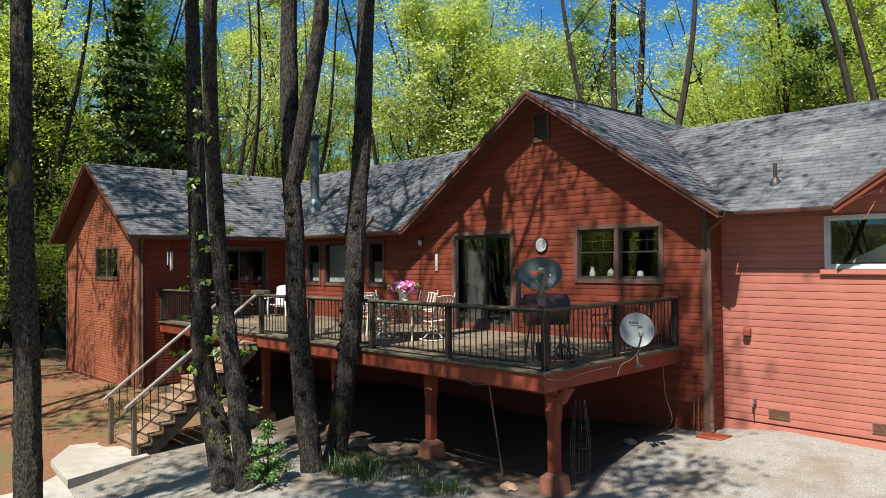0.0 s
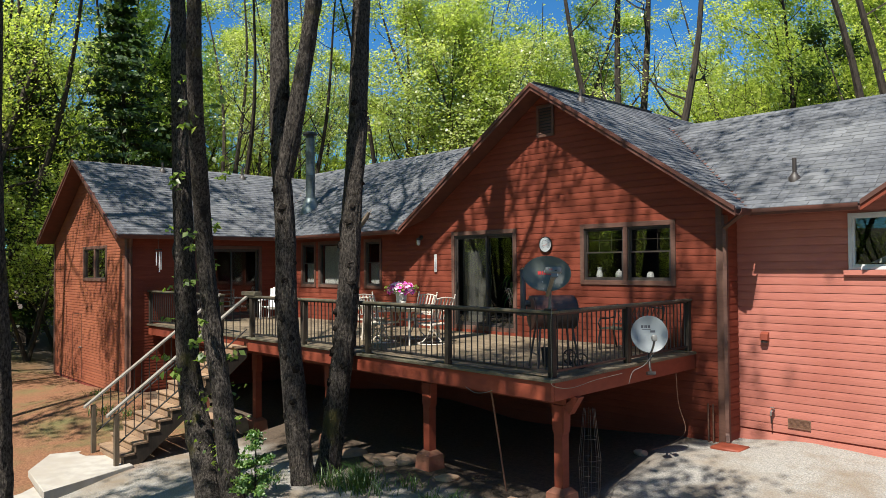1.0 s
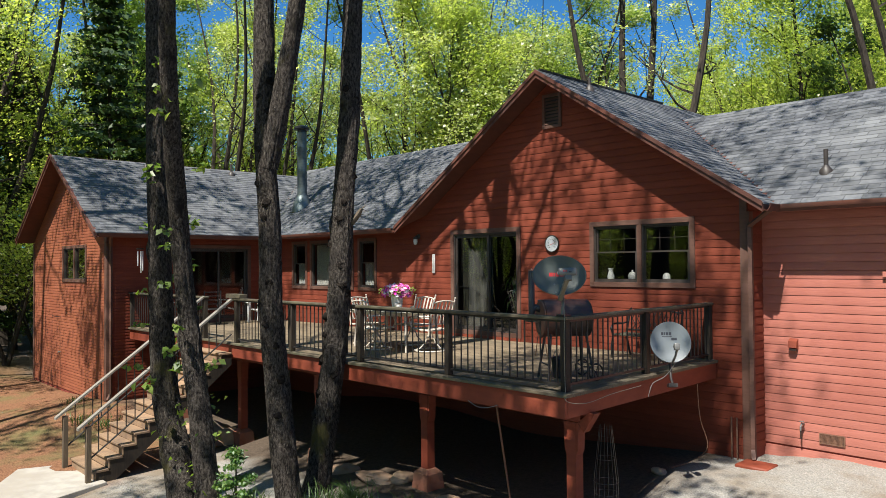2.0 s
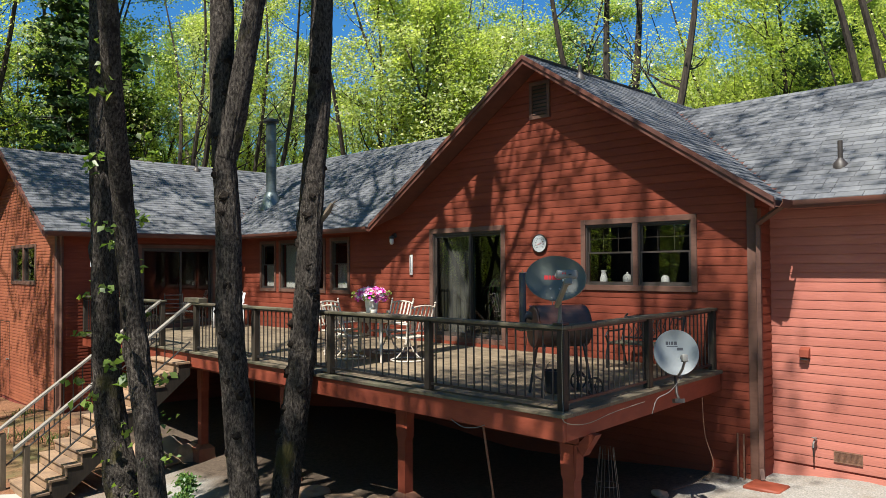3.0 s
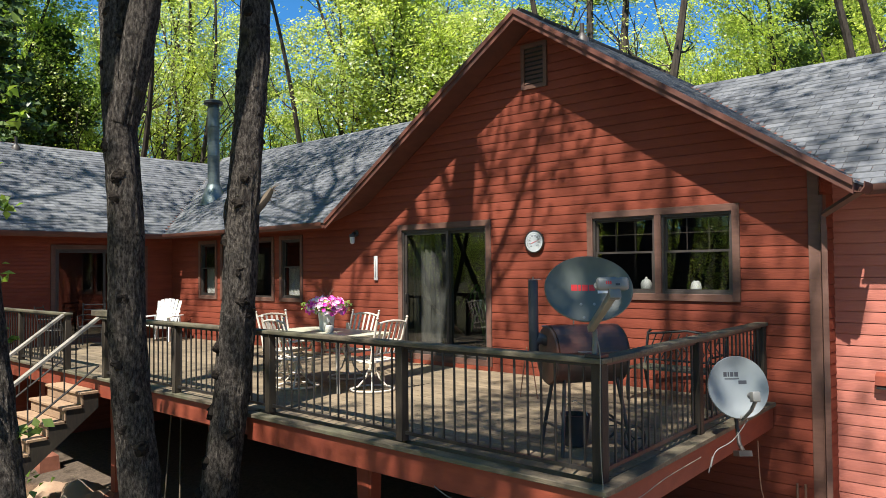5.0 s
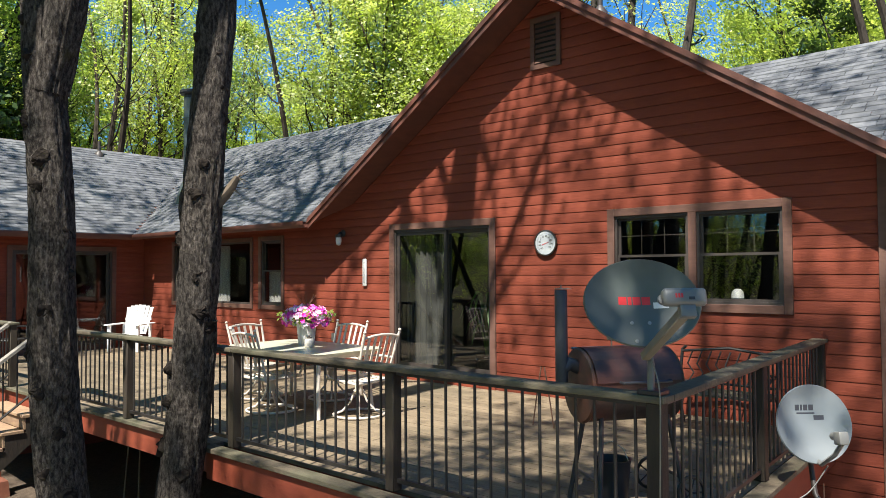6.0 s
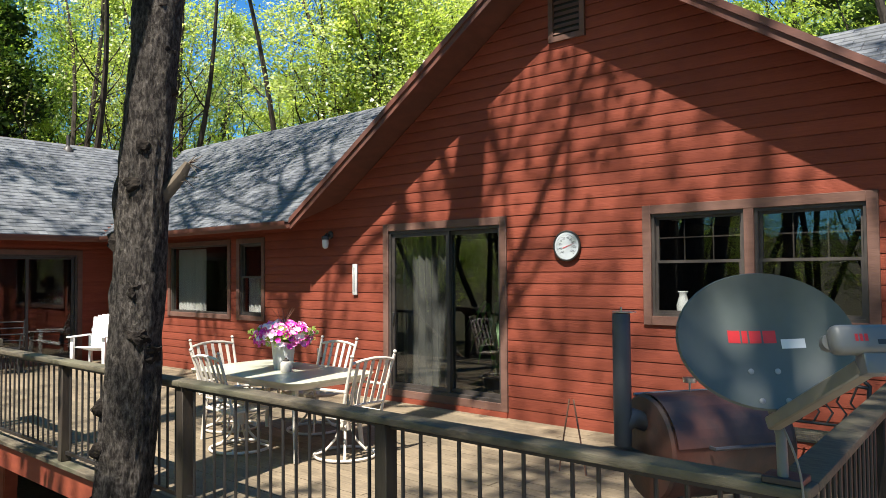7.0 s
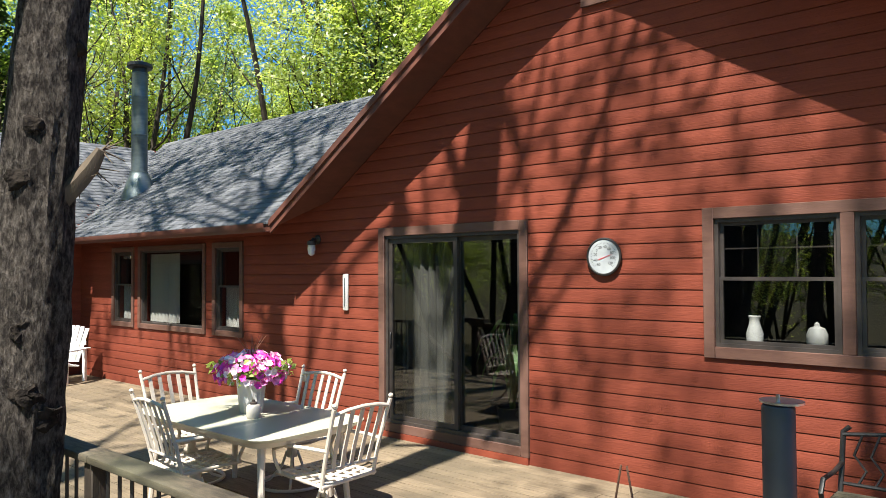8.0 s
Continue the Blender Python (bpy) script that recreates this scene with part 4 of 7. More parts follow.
# trees round the drive behind the walk, whose crowns shade the ground and roofs
def shade_tree(x, y, cx, cy, z0, seed, n, leaves, spread, label="tall oak by the drive that shades the house"):
    cx, cy = cx + 0.5, cy - 1.7
    t = near_tree("drive_tree", label, [([(x, y, ground_z(x, y) - 0.2), (x + (cx - x) * 0.25, y + (cy - y) * 0.25, z0 * 0.6), (cx, cy, z0 + 3), (cx, cy, z0 + 7)], 0.22, 0.05, 0.4)], sides=14, step=0.3)
    rng = random.Random(seed)
    bm, tips = bmesh.new(), []
    for k in range(n):
        a = k * 2.4 + seed
        limbs(rng, bm, Vector((cx, cy, z0 + 5.5 * k / n)), Vector((math.cos(a), math.sin(a), rng.uniform(0.15, 0.6))), spread * rng.uniform(0.6, 1.1), 0.045, 2, tips, 0.2)
    part("limbs", bm, M["bark"], t)
    part("crown", leaf_cloud("crown", [tuple(q) for q in tips], leaves, 0.4, 0.17, M["leaf"], seed), None, t)


shade_tree(-10, -12.5, -9.8, -9.4, 14.0, 52, 11, 6, 2.8)
shade_tree(3.5, -14.5, 3.4, -11.9, 11.0, 53, 12, 8, 1.9)
shade_tree(-2.5, -15.5, -0.6, -13.2, 11.0, 54, 11, 4, 2.0)
shade_tree(-9.5, -16.5, -8.2, -14.2, 11.5, 58, 9, 4, 2.8)
shade_tree(-15.5, -12.5, -15.0, -9.5, 13.0, 55, 9, 4, 3.2)
shade_tree(7.2, -15.8, 5.0, -9.4, 12.0, 57, 10, 9, 1.7)
shade_tree(8.8, -17.5, 5.0, -9.6, 17.0, 59, 9, 2, 2.5)


def spreading_crown(tree, x, y, z, way, seed, leaves):
    """A broad side crown on long level limbs, high over the roofs."""
    rng = random.Random(seed)
    bm, tips = bmesh.new(), []
    for k in range(7):
        d = Vector((way, -0.35 + 0.16 * k, 0.22))
        limbs(rng, bm, Vector((x, y, z + 0.45 * k)), d, 5.2 * rng.uniform(0.8, 1.15), 0.05, 2, tips, 0.05)
    part("limbs", bm, M["bark"], tree)
    part("crown", leaf_cloud("crown", [tuple(q) for q in tips], leaves, 0.5, 0.17, M["leaf"], seed), None, tree)


deck_trees = [o for o in scene.objects if o.name.startswith("deck_tree")]
spreading_crown(deck_trees[1], 0.3, -4.3, 16.0, 1.0, 61, 12)
spreading_crown([o for o in scene.objects if o.name.startswith("twin_tree")][0], -3.0, -6.8, 13.5, -1.0, 62, 10)
# unseen woodland across the drive, added for glass reflections and to block skylight
for k in range(26):
    a = radians(200 + k * 6.4 + 4 * math.sin(k * 3.1))
    r = 15 + 10 * abs(math.sin(k * 1.7))
    plant((low, sparse, low, slender, sparse)[k % 5], 7 + math.cos(a) * r, -14 + math.sin(a) * r * 0.8, k, 1.05)
for k in range(9):
    plant((low, sparse)[k % 2], -11 - 1.7 * k - 2 * math.sin(k * 2.3), -21 - 3.5 * abs(math.sin(k * 1.3)), k * 1.9, 1.0)


def knot(tree, at, way, r):
    """A dark healed branch scar that stands out of the bark."""
    bm = bmesh.new()
    z = Vector(way).normalized()
    add_lathe(bm, [(r * 1.35, -0.05), (r * 1.15, 0.0), (r * 0.85, 0.022), (r * 0.5, 0.034), (r * 0.2, 0.036), (0, 0.035)], 14, axis=facing_way(at, z))
    for v in bm.verts:
        v.co += Vector((noise.noise(v.co * 19), noise.noise(v.co * 23 + Vector((3, 0, 0))), noise.noise(v.co * 17))) * r * 0.6
    part("knot", bm, M["knot"], tree)


def facing_way(at, z):
    x = Vector((0, 0, 1)).cross(z).normalized()
    m = Matrix((x, z.cross(x), z)).transposed().to_4x4()
    m.translation = at
    return m


M["knot"] = surf("dark_bark_scar", (0.010, 0.008, 0.007), (0.030, 0.024, 0.019), scale=20, rough=0.95, bump=0.8, bump_dist=0.02, spec=0.1)
for tree, line, rad in ((deck_trees[1], ((0.87, -1.12, -4.68), (2.1, -1.03, -4.54), (4.2, -0.94, -4.43), (7.0, -0.80, -4.32)), 0.195), (deck_trees[0], ((1.1, -0.94, -5.59), (2.8, -1.01, -5.70), (5.7, -1.05, -5.79), (9.0, -1.05, -5.78)), 0.172)):
    rng = random.Random(int(rad * 1000))
    for k in range(18):
        z = 1.1 + k * 0.32 + rng.uniform(-0.12, 0.12)
        i = 0 if z < line[1][0] else (1 if z < line[2][0] else 2)
        f = (z - line[i][0]) / (line[i + 1][0] - line[i][0])
        c = Vector((line[i][1] + (line[i + 1][1] - line[i][1]) * f, line[i][2] + (line[i + 1][2] - line[i][2]) * f, z))
        a = radians(-48) + rng.choice((-1.3, -0.9, -0.3, 0.1, 0.6, 1.1, 1.4)) + rng.uniform(-0.2, 0.2)
        w = Vector((math.cos(a), math.sin(a), 0.1))
        knot(tree, c + w * rad * (1.0 - 0.012 * k), w, rng.uniform(0.04, 0.075))

bm = bmesh.new()
stub_pts = [Vector((-0.86, -4.36, 4.26)), Vector((-0.77, -4.28, 4.37)), Vector((-0.73, -4.24, 4.44)), Vector((-0.69, -4.205, 4.53))]
add_tube(bm, stub_pts, [0.065, 0.050, 0.046, 0.030], 10, True, bark_bump(3, 0.3))
rng = random.Random(2)
for k in range(14):
    a = stub_pts[rng.choice((1, 2, 3))]
    add_tube(bm, [a, a + Vector((rng.uniform(-.12, .12), rng.uniform(-.02, .14), rng.uniform(-.12, .08)))], [0.006, 0.002], 4)
stub = part("broken_limb", bm, M["newel"], [o for o in scene.objects if o.name.startswith("deck_tree")][1], "short splintered reddish limb stub")

# ---- windows and doors ----
def at_wall(x, y, turn=0.0):
    return Matrix.Translation((x, y, 0)) @ Matrix.Rotation(turn, 4, "Z")


def ring(bm, x0, x1, y0, y1, z0, z1, w):
    """A rectangular frame of four bars, mitre-free."""
    add_box(bm, x0, x0 + w, y0, y1, z0, z1)
    add_box(bm, x1 - w, x1, y0, y1, z0, z1)
    add_box(bm, x0 + w, x1 - w, y0, y1, z0, z0 + w)
    add_box(bm, x0 + w, x1 - w, y0, y1, z1 - w, z1)


def pane(x0, x1, y, z0, z1, parent):
    bm = bmesh.new()
    add_box(bm, x0, x1, y - 0.003, y + 0.003, z0, z1)
    ob = part("pane", bm, M["glass"], parent)
    ob.visible_shadow = False
    return ob


def casing(x0, x1, z0, z1, w, parent, mat="trim", sill=True, proud=0.04):
    for a, b, c, d in ((x0 - w, x0, z0 - w, z1 + w), (x1, x1 + w, z0 - w, z1 + w), (x0, x1, z1, z1 + w), (x0, x1, z0 - w, z0)):
        box_part("casing", a, b, -proud, -0.002, c, d, M[mat], parent, bevel=0.003)


def window(name, label, opening, m, bays=(0.0, 1.0), split=True, grid=False, mat="trim", frame_mat="dark_frame", w=0.09):
    """A window set in an opening, with one or more bays; split bays have a meeting rail."""
    x0, x1, z0, z1 = opening
    ob = tagged(thing(name, label, "window", m), kind="structure")
    casing(x0, x1, z0, z1, w, ob, mat)
    cuts = [x0 + (x1 - x0) * f for f in bays]
    for i, (a, b) in enumerate(zip(cuts, cuts[1:])):
        if i:
            box_part("mullion", a - 0.045, a + 0.045, -0.038, 0.06, z0, z1, M[mat], ob, bevel=0.003)
        a2, b2 = a + (0.046 if i else 0.0), b - (0.046 if i < len(cuts) - 2 else 0.0)
        bm = bmesh.new()
        ring(bm, a2, b2, -0.012, 0.07, z0, z1, 0.03)
        part("window_frame", bm, M[frame_mat], ob)
        a3, b3 = a2 + 0.03, b2 - 0.03
        zm = z0 + (z1 - z0) * 0.53
        if split:
            bm = bmesh.new()
            ring(bm, a3, b3, 0.002, 0.03, z0 + 0.03, zm + 0.015, 0.028)
            part("sash", bm, M[frame_mat], ob, "lower sash")
            bm = bmesh.new()
            ring(bm, a3, b3, 0.034, 0.06, zm - 0.015, z1 - 0.03, 0.028)
            part("sash", bm, M[frame_mat], ob, "upper sash")
            pane(a3 + 0.028, b3 - 0.028, 0.016, z0 + 0.058, zm - 0.013, ob)
            pane(a3 + 0.028, b3 - 0.028, 0.047, zm + 0.013, z1 - 0.058, ob)
            if grid:
                bm = bmesh.new()
                for k in (1, 2):
                    x = a3 + (b3 - a3) * k / 3
                    add_box(bm, x - 0.006, x + 0.006, 0.052, 0.058, zm + 0.013, z1 - 0.058)
                zz = (zm + z1) / 2
                add_box(bm, a3 + 0.03, b3 - 0.03, 0.0525, 0.0575, zz - 0.006, zz + 0.006)
                part("muntin", bm, M["dark_frame"], ob)
        else:
            pane(a3, b3, 0.03, z0 + 0.03, z1 - 0.03, ob)
    return ob


window("window_1", "wide double-hung kitchen window in brown casing", KITCHEN, at_wall(0, 0), (0, 0.5, 1), True, True)
M["curtain"] = surf("pale_cafe_curtain", (0.518, 0.504, 0.469), (0.462, 0.448, 0.420), (30, 30, 1), 1.0, 0.9, 0.4, 2.0)
for i, (o, sp) in enumerate(zip(LEFT_WINDOWS, (True, False, True))):
    window("window_%d" % (i + 2), "dark bronze window in brown casing on the main wall", o, at_wall(0, 0), (0, 1), sp, w=0.08)
    zt = o[3] - 0.05 if not sp else o[2] + 0.62
    x1 = o[1] - 0.04 if sp else (o[0] + o[1]) / 2
    bm = bmesh.new()
    n = max(8, int((x1 - o[0]) / 0.035))
    pts = [(o[0] + 0.04 + (x1 - o[0] - 0.04) * k / n, 0.13 + 0.018 * math.sin(k * 1.9), 0) for k in range(n + 1)]
    for a, b in zip(pts, pts[1:]):
        vs = [bm.verts.new((p[0], p[1], z)) for p, z in ((a, o[2] + 0.03), (b, o[2] + 0.03), (b, zt), (a, zt))]
        bm.faces.new(vs)
    bmesh.ops.remove_doubles(bm, verts=bm.verts[:], dist=1e-4)
    bmesh.ops.solidify(bm, geom=bm.faces[:], thickness=0.003)
    tagged(part("curtain", bm, M["curtain"]), "pale pleated curtain hanging inside the window", "curtain")
window("window_5", "small window in the wing's sunlit gable", WING_WIN, at_wall(0, -4.77), (0, 0.5, 1), False)
window("window_6", "white vinyl window over a sunlit sill", SHED_WIN, at_wall(0, 0.51), (0, 1), False, mat="white", frame_mat="white", w=0.055)
box_part("sill", SHED_WIN[0] - 0.12, SHED_WIN[1] + 0.1, 0.44, 0.505, SHED_WIN[2] - 0.14, SHED_WIN[2] - 0.06, M["siding_sunny"], [o for o in scene.objects if o.name == "window_6"][0].children[0]).parent = None
bpy.data.objects["sill"].name = "trim_sill"
tagged(bpy.data.objects["trim_sill"], "sunlit faded red apron board below the window", "trim", kind="structure")
M["blind"] = surf("white_roller_blind", (0.7, 0.69, 0.66), (0.62, 0.61, 0.58), scale=4, rough=0.8, bump=0.1)
bm = bmesh.new()
add_prism(bm, [(5.95, 0.72, 3.55), (7.3, 0.72, 3.55), (7.3, 0.72, 4.2)], [(5.95, 0.725, 3.55), (7.3, 0.725, 3.55), (7.3, 0.725, 4.2)])
tagged(part("blind", bm, M["blind"]), "pale sagging sheet inside the white window", "blind")


def sliding_door(name, label, o, m):
    x0, x1, z0, z1 = o
    ob = tagged(thing(name, label, "door", m), kind="structure")
    casing(x0, x1, z0, z1, 0.095, ob)
    bm = bmesh.new()
    ring(bm, x0, x1, -0.015, 0.11, z0, z1, 0.035)
    part("door_frame", bm, M["dark_frame"], ob)
    mid = (x0 + x1) / 2 + 0.09
    for a, b, y in ((x0 + 0.035, mid + 0.02, 0.012), (mid - 0.02, x1 - 0.035, 0.055)):
        bm = bmesh.new()
        ring(bm, a, b, y, y + 0.032, z0 + 0.037, z1 - 0.037, 0.05)
        leaf = part("door_leaf", bm, M["dark_frame"], ob)
        g = pane(a + 0.05, b - 0.05, y + 0.016, z0 + 0.087, z1 - 0.087, ob)
    bm = bmesh.new()
    add_box(bm, x0 + 0.045, x0 + 0.075, -0.012, 0.011, z0 + 0.86, z0 + 1.02)
    soften(bm, 0.004, 1)
    part("door_handle", bm, M["black"], ob, "small black pull handle")
    box_part("threshold", x0 - 0.09, x1 + 0.09, -0.05, -0.003, z0 - 0.16, z0 - 0.097, M["red_trim"], ob)
    return ob


sliding_door("door_1", "dark bronze sliding glass door in brown casing", DOOR, at_wall(0, 0))
sliding_door("door_2", "dark sliding glass door on the shaded porch wall", PORCH_DOOR, at_wall(-10.96, 0, math.pi / 2))
bm = bmesh.new()
pts = [(-2.76 + 0.93 * k / 44, 0.18 + 0.02 * math.sin(k * 1.15) + 0.008 * math.sin(k * 0.37), 0) for k in range(45)]
for a, b in zip(pts, pts[1:]):
    bm.faces.new([bm.verts.new((p[0], p[1], z)) for p, z in ((a, 2.2), (b, 2.2), (b, 4.2), (a, 4.2))])
bmesh.ops.remove_doubles(bm, verts=bm.verts[:], dist=1e-4)
bmesh.ops.solidify(bm, geom=bm.faces[:], thickness=0.003)
for q in bm.faces:
    q.smooth = True
M["drape"] = surf("dark_grey_drape", (0.085, 0.083, 0.075), (0.065, 0.063, 0.057), (12, 12, 1), 1.0, 0.9, 0.2, 3.0)
tagged(part("door_drape", bm, M["drape"]), "dark grey drape drawn behind the door glass", "curtain")

# tall leafy plant in a dark pot, inside behind the glass
houseplant = thing("houseplant", "tall green houseplant in a dark pot indoors", "potted plant", pose(-1.62, 0.75, 2.055))
bm = bmesh.new()
add_lathe(bm, [(0.13, 0), (0.14, 0.01), (0.18, 0.30), (0.19, 0.31), (0.17, 0.31), (0.16, 0.27), (0, 0.27)], 24)
part("pot", bm, M["dark_frame"], houseplant)
rng = random.Random(91)
bm = bmesh.new()
for k in range(30):
    a, reach, top = rng.uniform(0, 6.283), rng.uniform(0.10, 0.34), rng.uniform(0.75, 1.35)
    d, w = Vector((math.cos(a), math.sin(a), 0)), Vector((-math.sin(a), math.cos(a), 0))
    spine = [d * reach * 0.1 + Vector((0, 0, 0.28)), d * reach * 0.3 + Vector((0, 0, top * 0.7)), d * reach * 0.7 + Vector((0, 0, top)), d * reach * 1.15 + Vector((0, 0, top - 0.12)), d * reach * 1.4 + Vector((0, 0, top - 0.32))]
    sides = [(bm.verts.new(p - w * h), bm.verts.new(p + w * h)) for p, h in zip(spine, (0.006, 0.010, 0.028, 0.024, 0.003))]
    for (p, q), (u, v) in zip(sides, sides[1:]):
        bm.faces.new((p, q, v, u)).smooth = True
M["house_leaf"] = leaf_mat("glossy_house_leaf", (0.06, 0.16, 0.03), (0.10, 0.24, 0.04), (0.18, 0.34, 0.06), 0.3)
part("leaves", bm, M["house_leaf"], houseplant)

# ---- wall fittings ----
# louvred gable vent
vent = thing("gable_vent", "brown louvred vent high in the gable", "vent")
box_part("backing", -0.17, 0.17, -0.02, -0.0195 + 0.016, 6.34, 6.90, M["black"], vent)
bm = bmesh.new()
ring(bm, -0.23, 0.23, -0.055, -0.021, 6.28, 6.96, 0.06)
part("vent_frame", bm, M["trim"], vent)
for k in range(8):
    z = 6.36 + k * 0.067
    bm = bmesh.new()
    add_prism(bm, [(-0.169, -0.024, z + 0.045), (-0.169, -0.050, z), (-0.169, -0.045, z), (-0.169, -0.021, z + 0.05)], [(0.169, -0.024, z + 0.045), (0.169, -0.050, z), (0.169, -0.045, z), (0.169, -0.021, z + 0.05)])
    part("slat", bm, M["trim"], vent)

# round dial thermometer
# white face drawn grey: the dapple shade on it is put into the colour
M["dial"] = surf("shaded_white_dial_face", (0.416, 0.440, 0.448), (0.368, 0.392, 0.400), scale=20, rough=0.4, bump=0.0)
M["red_paint"] = surf("red_print", (0.55, 0.02, 0.02), (0.45, 0.02, 0.02), scale=20, rough=0.5, bump=0.0)
dial = thing("wall_thermometer", "round white dial thermometer with black rim", "thermometer", Matrix.Translation((-0.03, -0.022, 3.99)) @ Matrix.Rotation(math.pi / 2, 4, "X"))
bm = bmesh.new()
add_lathe(bm, [(0.0, 0.0), (0.165, 0.0), (0.172, 0.015), (0.17, 0.034), (0.158, 0.038), (0.152, 0.028), (0.0, 0.028)], 40)
part("rim", bm, M["black"], dial)
bm = bmesh.new()
add_lathe(bm, [(0.0, 0.0285), (0.151, 0.0285), (0.151, 0.031), (0.0, 0.031)], 40)
part("dial_face", bm, M["dial"], dial)
bm = bmesh.new()
for k in range(41):
    a = radians(225 - k * 6.75)
    r0 = 0.118 if k % 5 else 0.108
    c, s = math.cos(a), math.sin(a)
    q = [(c * r0 - s * 0.0015, s * r0 + c * 0.0015), (c * 0.128 - s * 0.0015, s * 0.128 + c * 0.0015), (c * 0.128 + s * 0.0015, s * 0.128 - c * 0.0015), (c * r0 + s * 0.0015, s * r0 - c * 0.0015)]
    add_prism(bm, [(x, y, 0.0312) for x, y in q], [(x, y, 0.032) for x, y in q])
part("scale_marks", bm, M["black"], dial)
bm = bmesh.new()
add_prism(bm, [(-0.05, -0.022, 0.033), (-0.046, -0.030, 0.033), (0.105, 0.028, 0.033)], [(-0.05, -0.022, 0.035), (-0.046, -0.030, 0.035), (0.105, 0.028, 0.035)])
part("pointer", bm, M["red_paint"], dial)


def words(body, size, parent, m, material, name="lettering"):
    cu = bpy.data.curves.new(name, "FONT")
    cu.body, cu.size, cu.align_x, cu.align_y, cu.extrude = body, size, "CENTER", "CENTER", 0.0006
    tmp = bpy.data.objects.new(name, cu)
    scene.collection.objects.link(tmp)
    me = bpy.data.meshes.new_from_object(tmp.evaluated_get(bpy.context.evaluated_depsgraph_get()))
    bpy.data.objects.remove(tmp)
    me.materials.append(material)
    ob = new(name, me)
    ob.parent, ob.matrix_basis = parent, m
    return ob


for text, ang in (("-60", 232), ("-40", 200), ("-20", 168), ("0", 140), ("20", 112), ("40", 80), ("60", 50), ("80", 22), ("100", -8), ("120", -42)):
    a = radians(ang)
    words(text, 0.036, dial, Matrix.Translation((0.088 * math.cos(a), 0.088 * math.sin(a), 0.032)), M["black"])

# tube thermometer
stick = thing("wall_thermometer", "long white tube thermometer on the siding", "thermometer")
bm = bmesh.new()
add_box(bm, -3.545, -3.455, -0.05, -0.021, 3.40, 3.84)
soften(bm, 0.012, 3)
part("case", bm, M["white"], stick)
bm = bmesh.new()
add_tube(bm, [(-3.5, -0.053, 3.45), (-3.5, -0.053, 3.79)], 0.006, 8)
part("tube", bm, M["galv"], stick)

# porch lamp
lamp = thing("wall_lantern", "small jelly-jar wall lamp under the eave", "lamp")
bm = bmesh.new()
add_lathe(bm, [(0, 0), (0.06, 0), (0.06, 0.012), (0.03, 0.03), (0, 0.03)], 20, axis=Matrix.Translation((-4.04, -0.02, 4.27)) @ Matrix.Rotation(math.pi / 2, 4, "X"))
add_tube(bm, [(-4.04, -0.04, 4.27), (-4.04, -0.10, 4.28), (-4.04, -0.12, 4.25)], 0.018, 8)
add_lathe(bm, [(0.02, 0.06), (0.055, 0.05), (0.06, 0.0), (0.05, 0.0), (0, 0.04)], 18, (-4.04, -0.12, 4.20))
part("bracket", bm, M["dark_frame"], lamp)
bm = bmesh.new()
add_lathe(bm, [(0.046, 0), (0.05, -0.05), (0.04, -0.11), (0.015, -0.13), (0, -0.131)], 18, (-4.04, -0.12, 4.199))
part("jar", bm, M["white"], lamp, "frosted white glass jar")

# outlet box, faucet, flap, foundation vents
M["grey_metal"] = surf("dull_grey_metal", (0.28, 0.28, 0.27), (0.22, 0.22, 0.21), scale=15, rough=0.5, metal=0.6, bump=0.1)
M["rust"] = surf("rusty_brown_metal", (0.20, 0.10, 0.06), (0.13, 0.065, 0.04), scale=15, rough=0.8, bump=0.3)
tagged(box_part("outlet_box", -4.31, -4.23, -0.06, -0.02, 2.48, 2.61, M["grey_metal"], bevel=0.006), "grey weatherproof outlet box on the siding", "outlet")
hood = thing("exhaust_hood", "red painted dryer vent hood on the wall", "vent")
bm = bmesh.new()
add_prism(bm, [(4.30, 0.49, 2.22), (4.30, 0.40, 2.24), (4.30, 0.42, 2.34), (4.30, 0.49, 2.38)], [(4.43, 0.49, 2.22), (4.43, 0.40, 2.24), (4.43, 0.42, 2.34), (4.43, 0.49, 2.38)])
part("hood", bm, M["red_trim"], hood)
box_part("flap", 4.315, 4.415, 0.41, 0.48, 2.195, 2.218, M["black"], hood)
for x in (4.72, 6.4, 8.2):
    v = thing("foundation_vent", "rusty screened foundation vent in the siding", "vent", group="foundation vents")
    bm = bmesh.new()
    ring(bm, x, x + 0.37, 0.474, 0.489, 0.79, 0.95, 0.014)
    part("frame", bm, M["rust"], v)
    bm = bmesh.new()
    for k in range(9):
        z = 0.808 + k * 0.0145
        add_box(bm, x + 0.015, x + 0.355, 0.478, 0.486, z, z + 0.008)
    part("screen", bm, M["rust"], v)
faucet = thing("garden_tap", "small brass hose tap on the wall", "tap")
bm = bmesh.new()
add_tube(bm, [(4.49, 0.49, 1.06), (4.49, 0.40, 1.06), (4.49, 0.36, 1.03), (4.49, 0.355, 0.97)], 0.014, 8)
part("spout", bm, M["grey_metal"], faucet)
bm = bmesh.new()
add_lathe(bm, [(0.0, 0.0), (0.035, 0.0), (0.038, 0.008), (0.0, 0.012)], 12, axis=Matrix.Translation((4.49, 0.40, 1.10)))
add_tube(bm, [(4.49, 0.40, 1.06), (4.49, 0.40, 1.10)], 0.008, 6)
part("handle", bm, M["grey_metal"], faucet)
bm = bmesh.new()
add_tube(bm, [(4.49, 0.36, 0.975), (4.492, 0.36, 0.9), (4.485, 0.38, 0.84)], 0.012, 6)
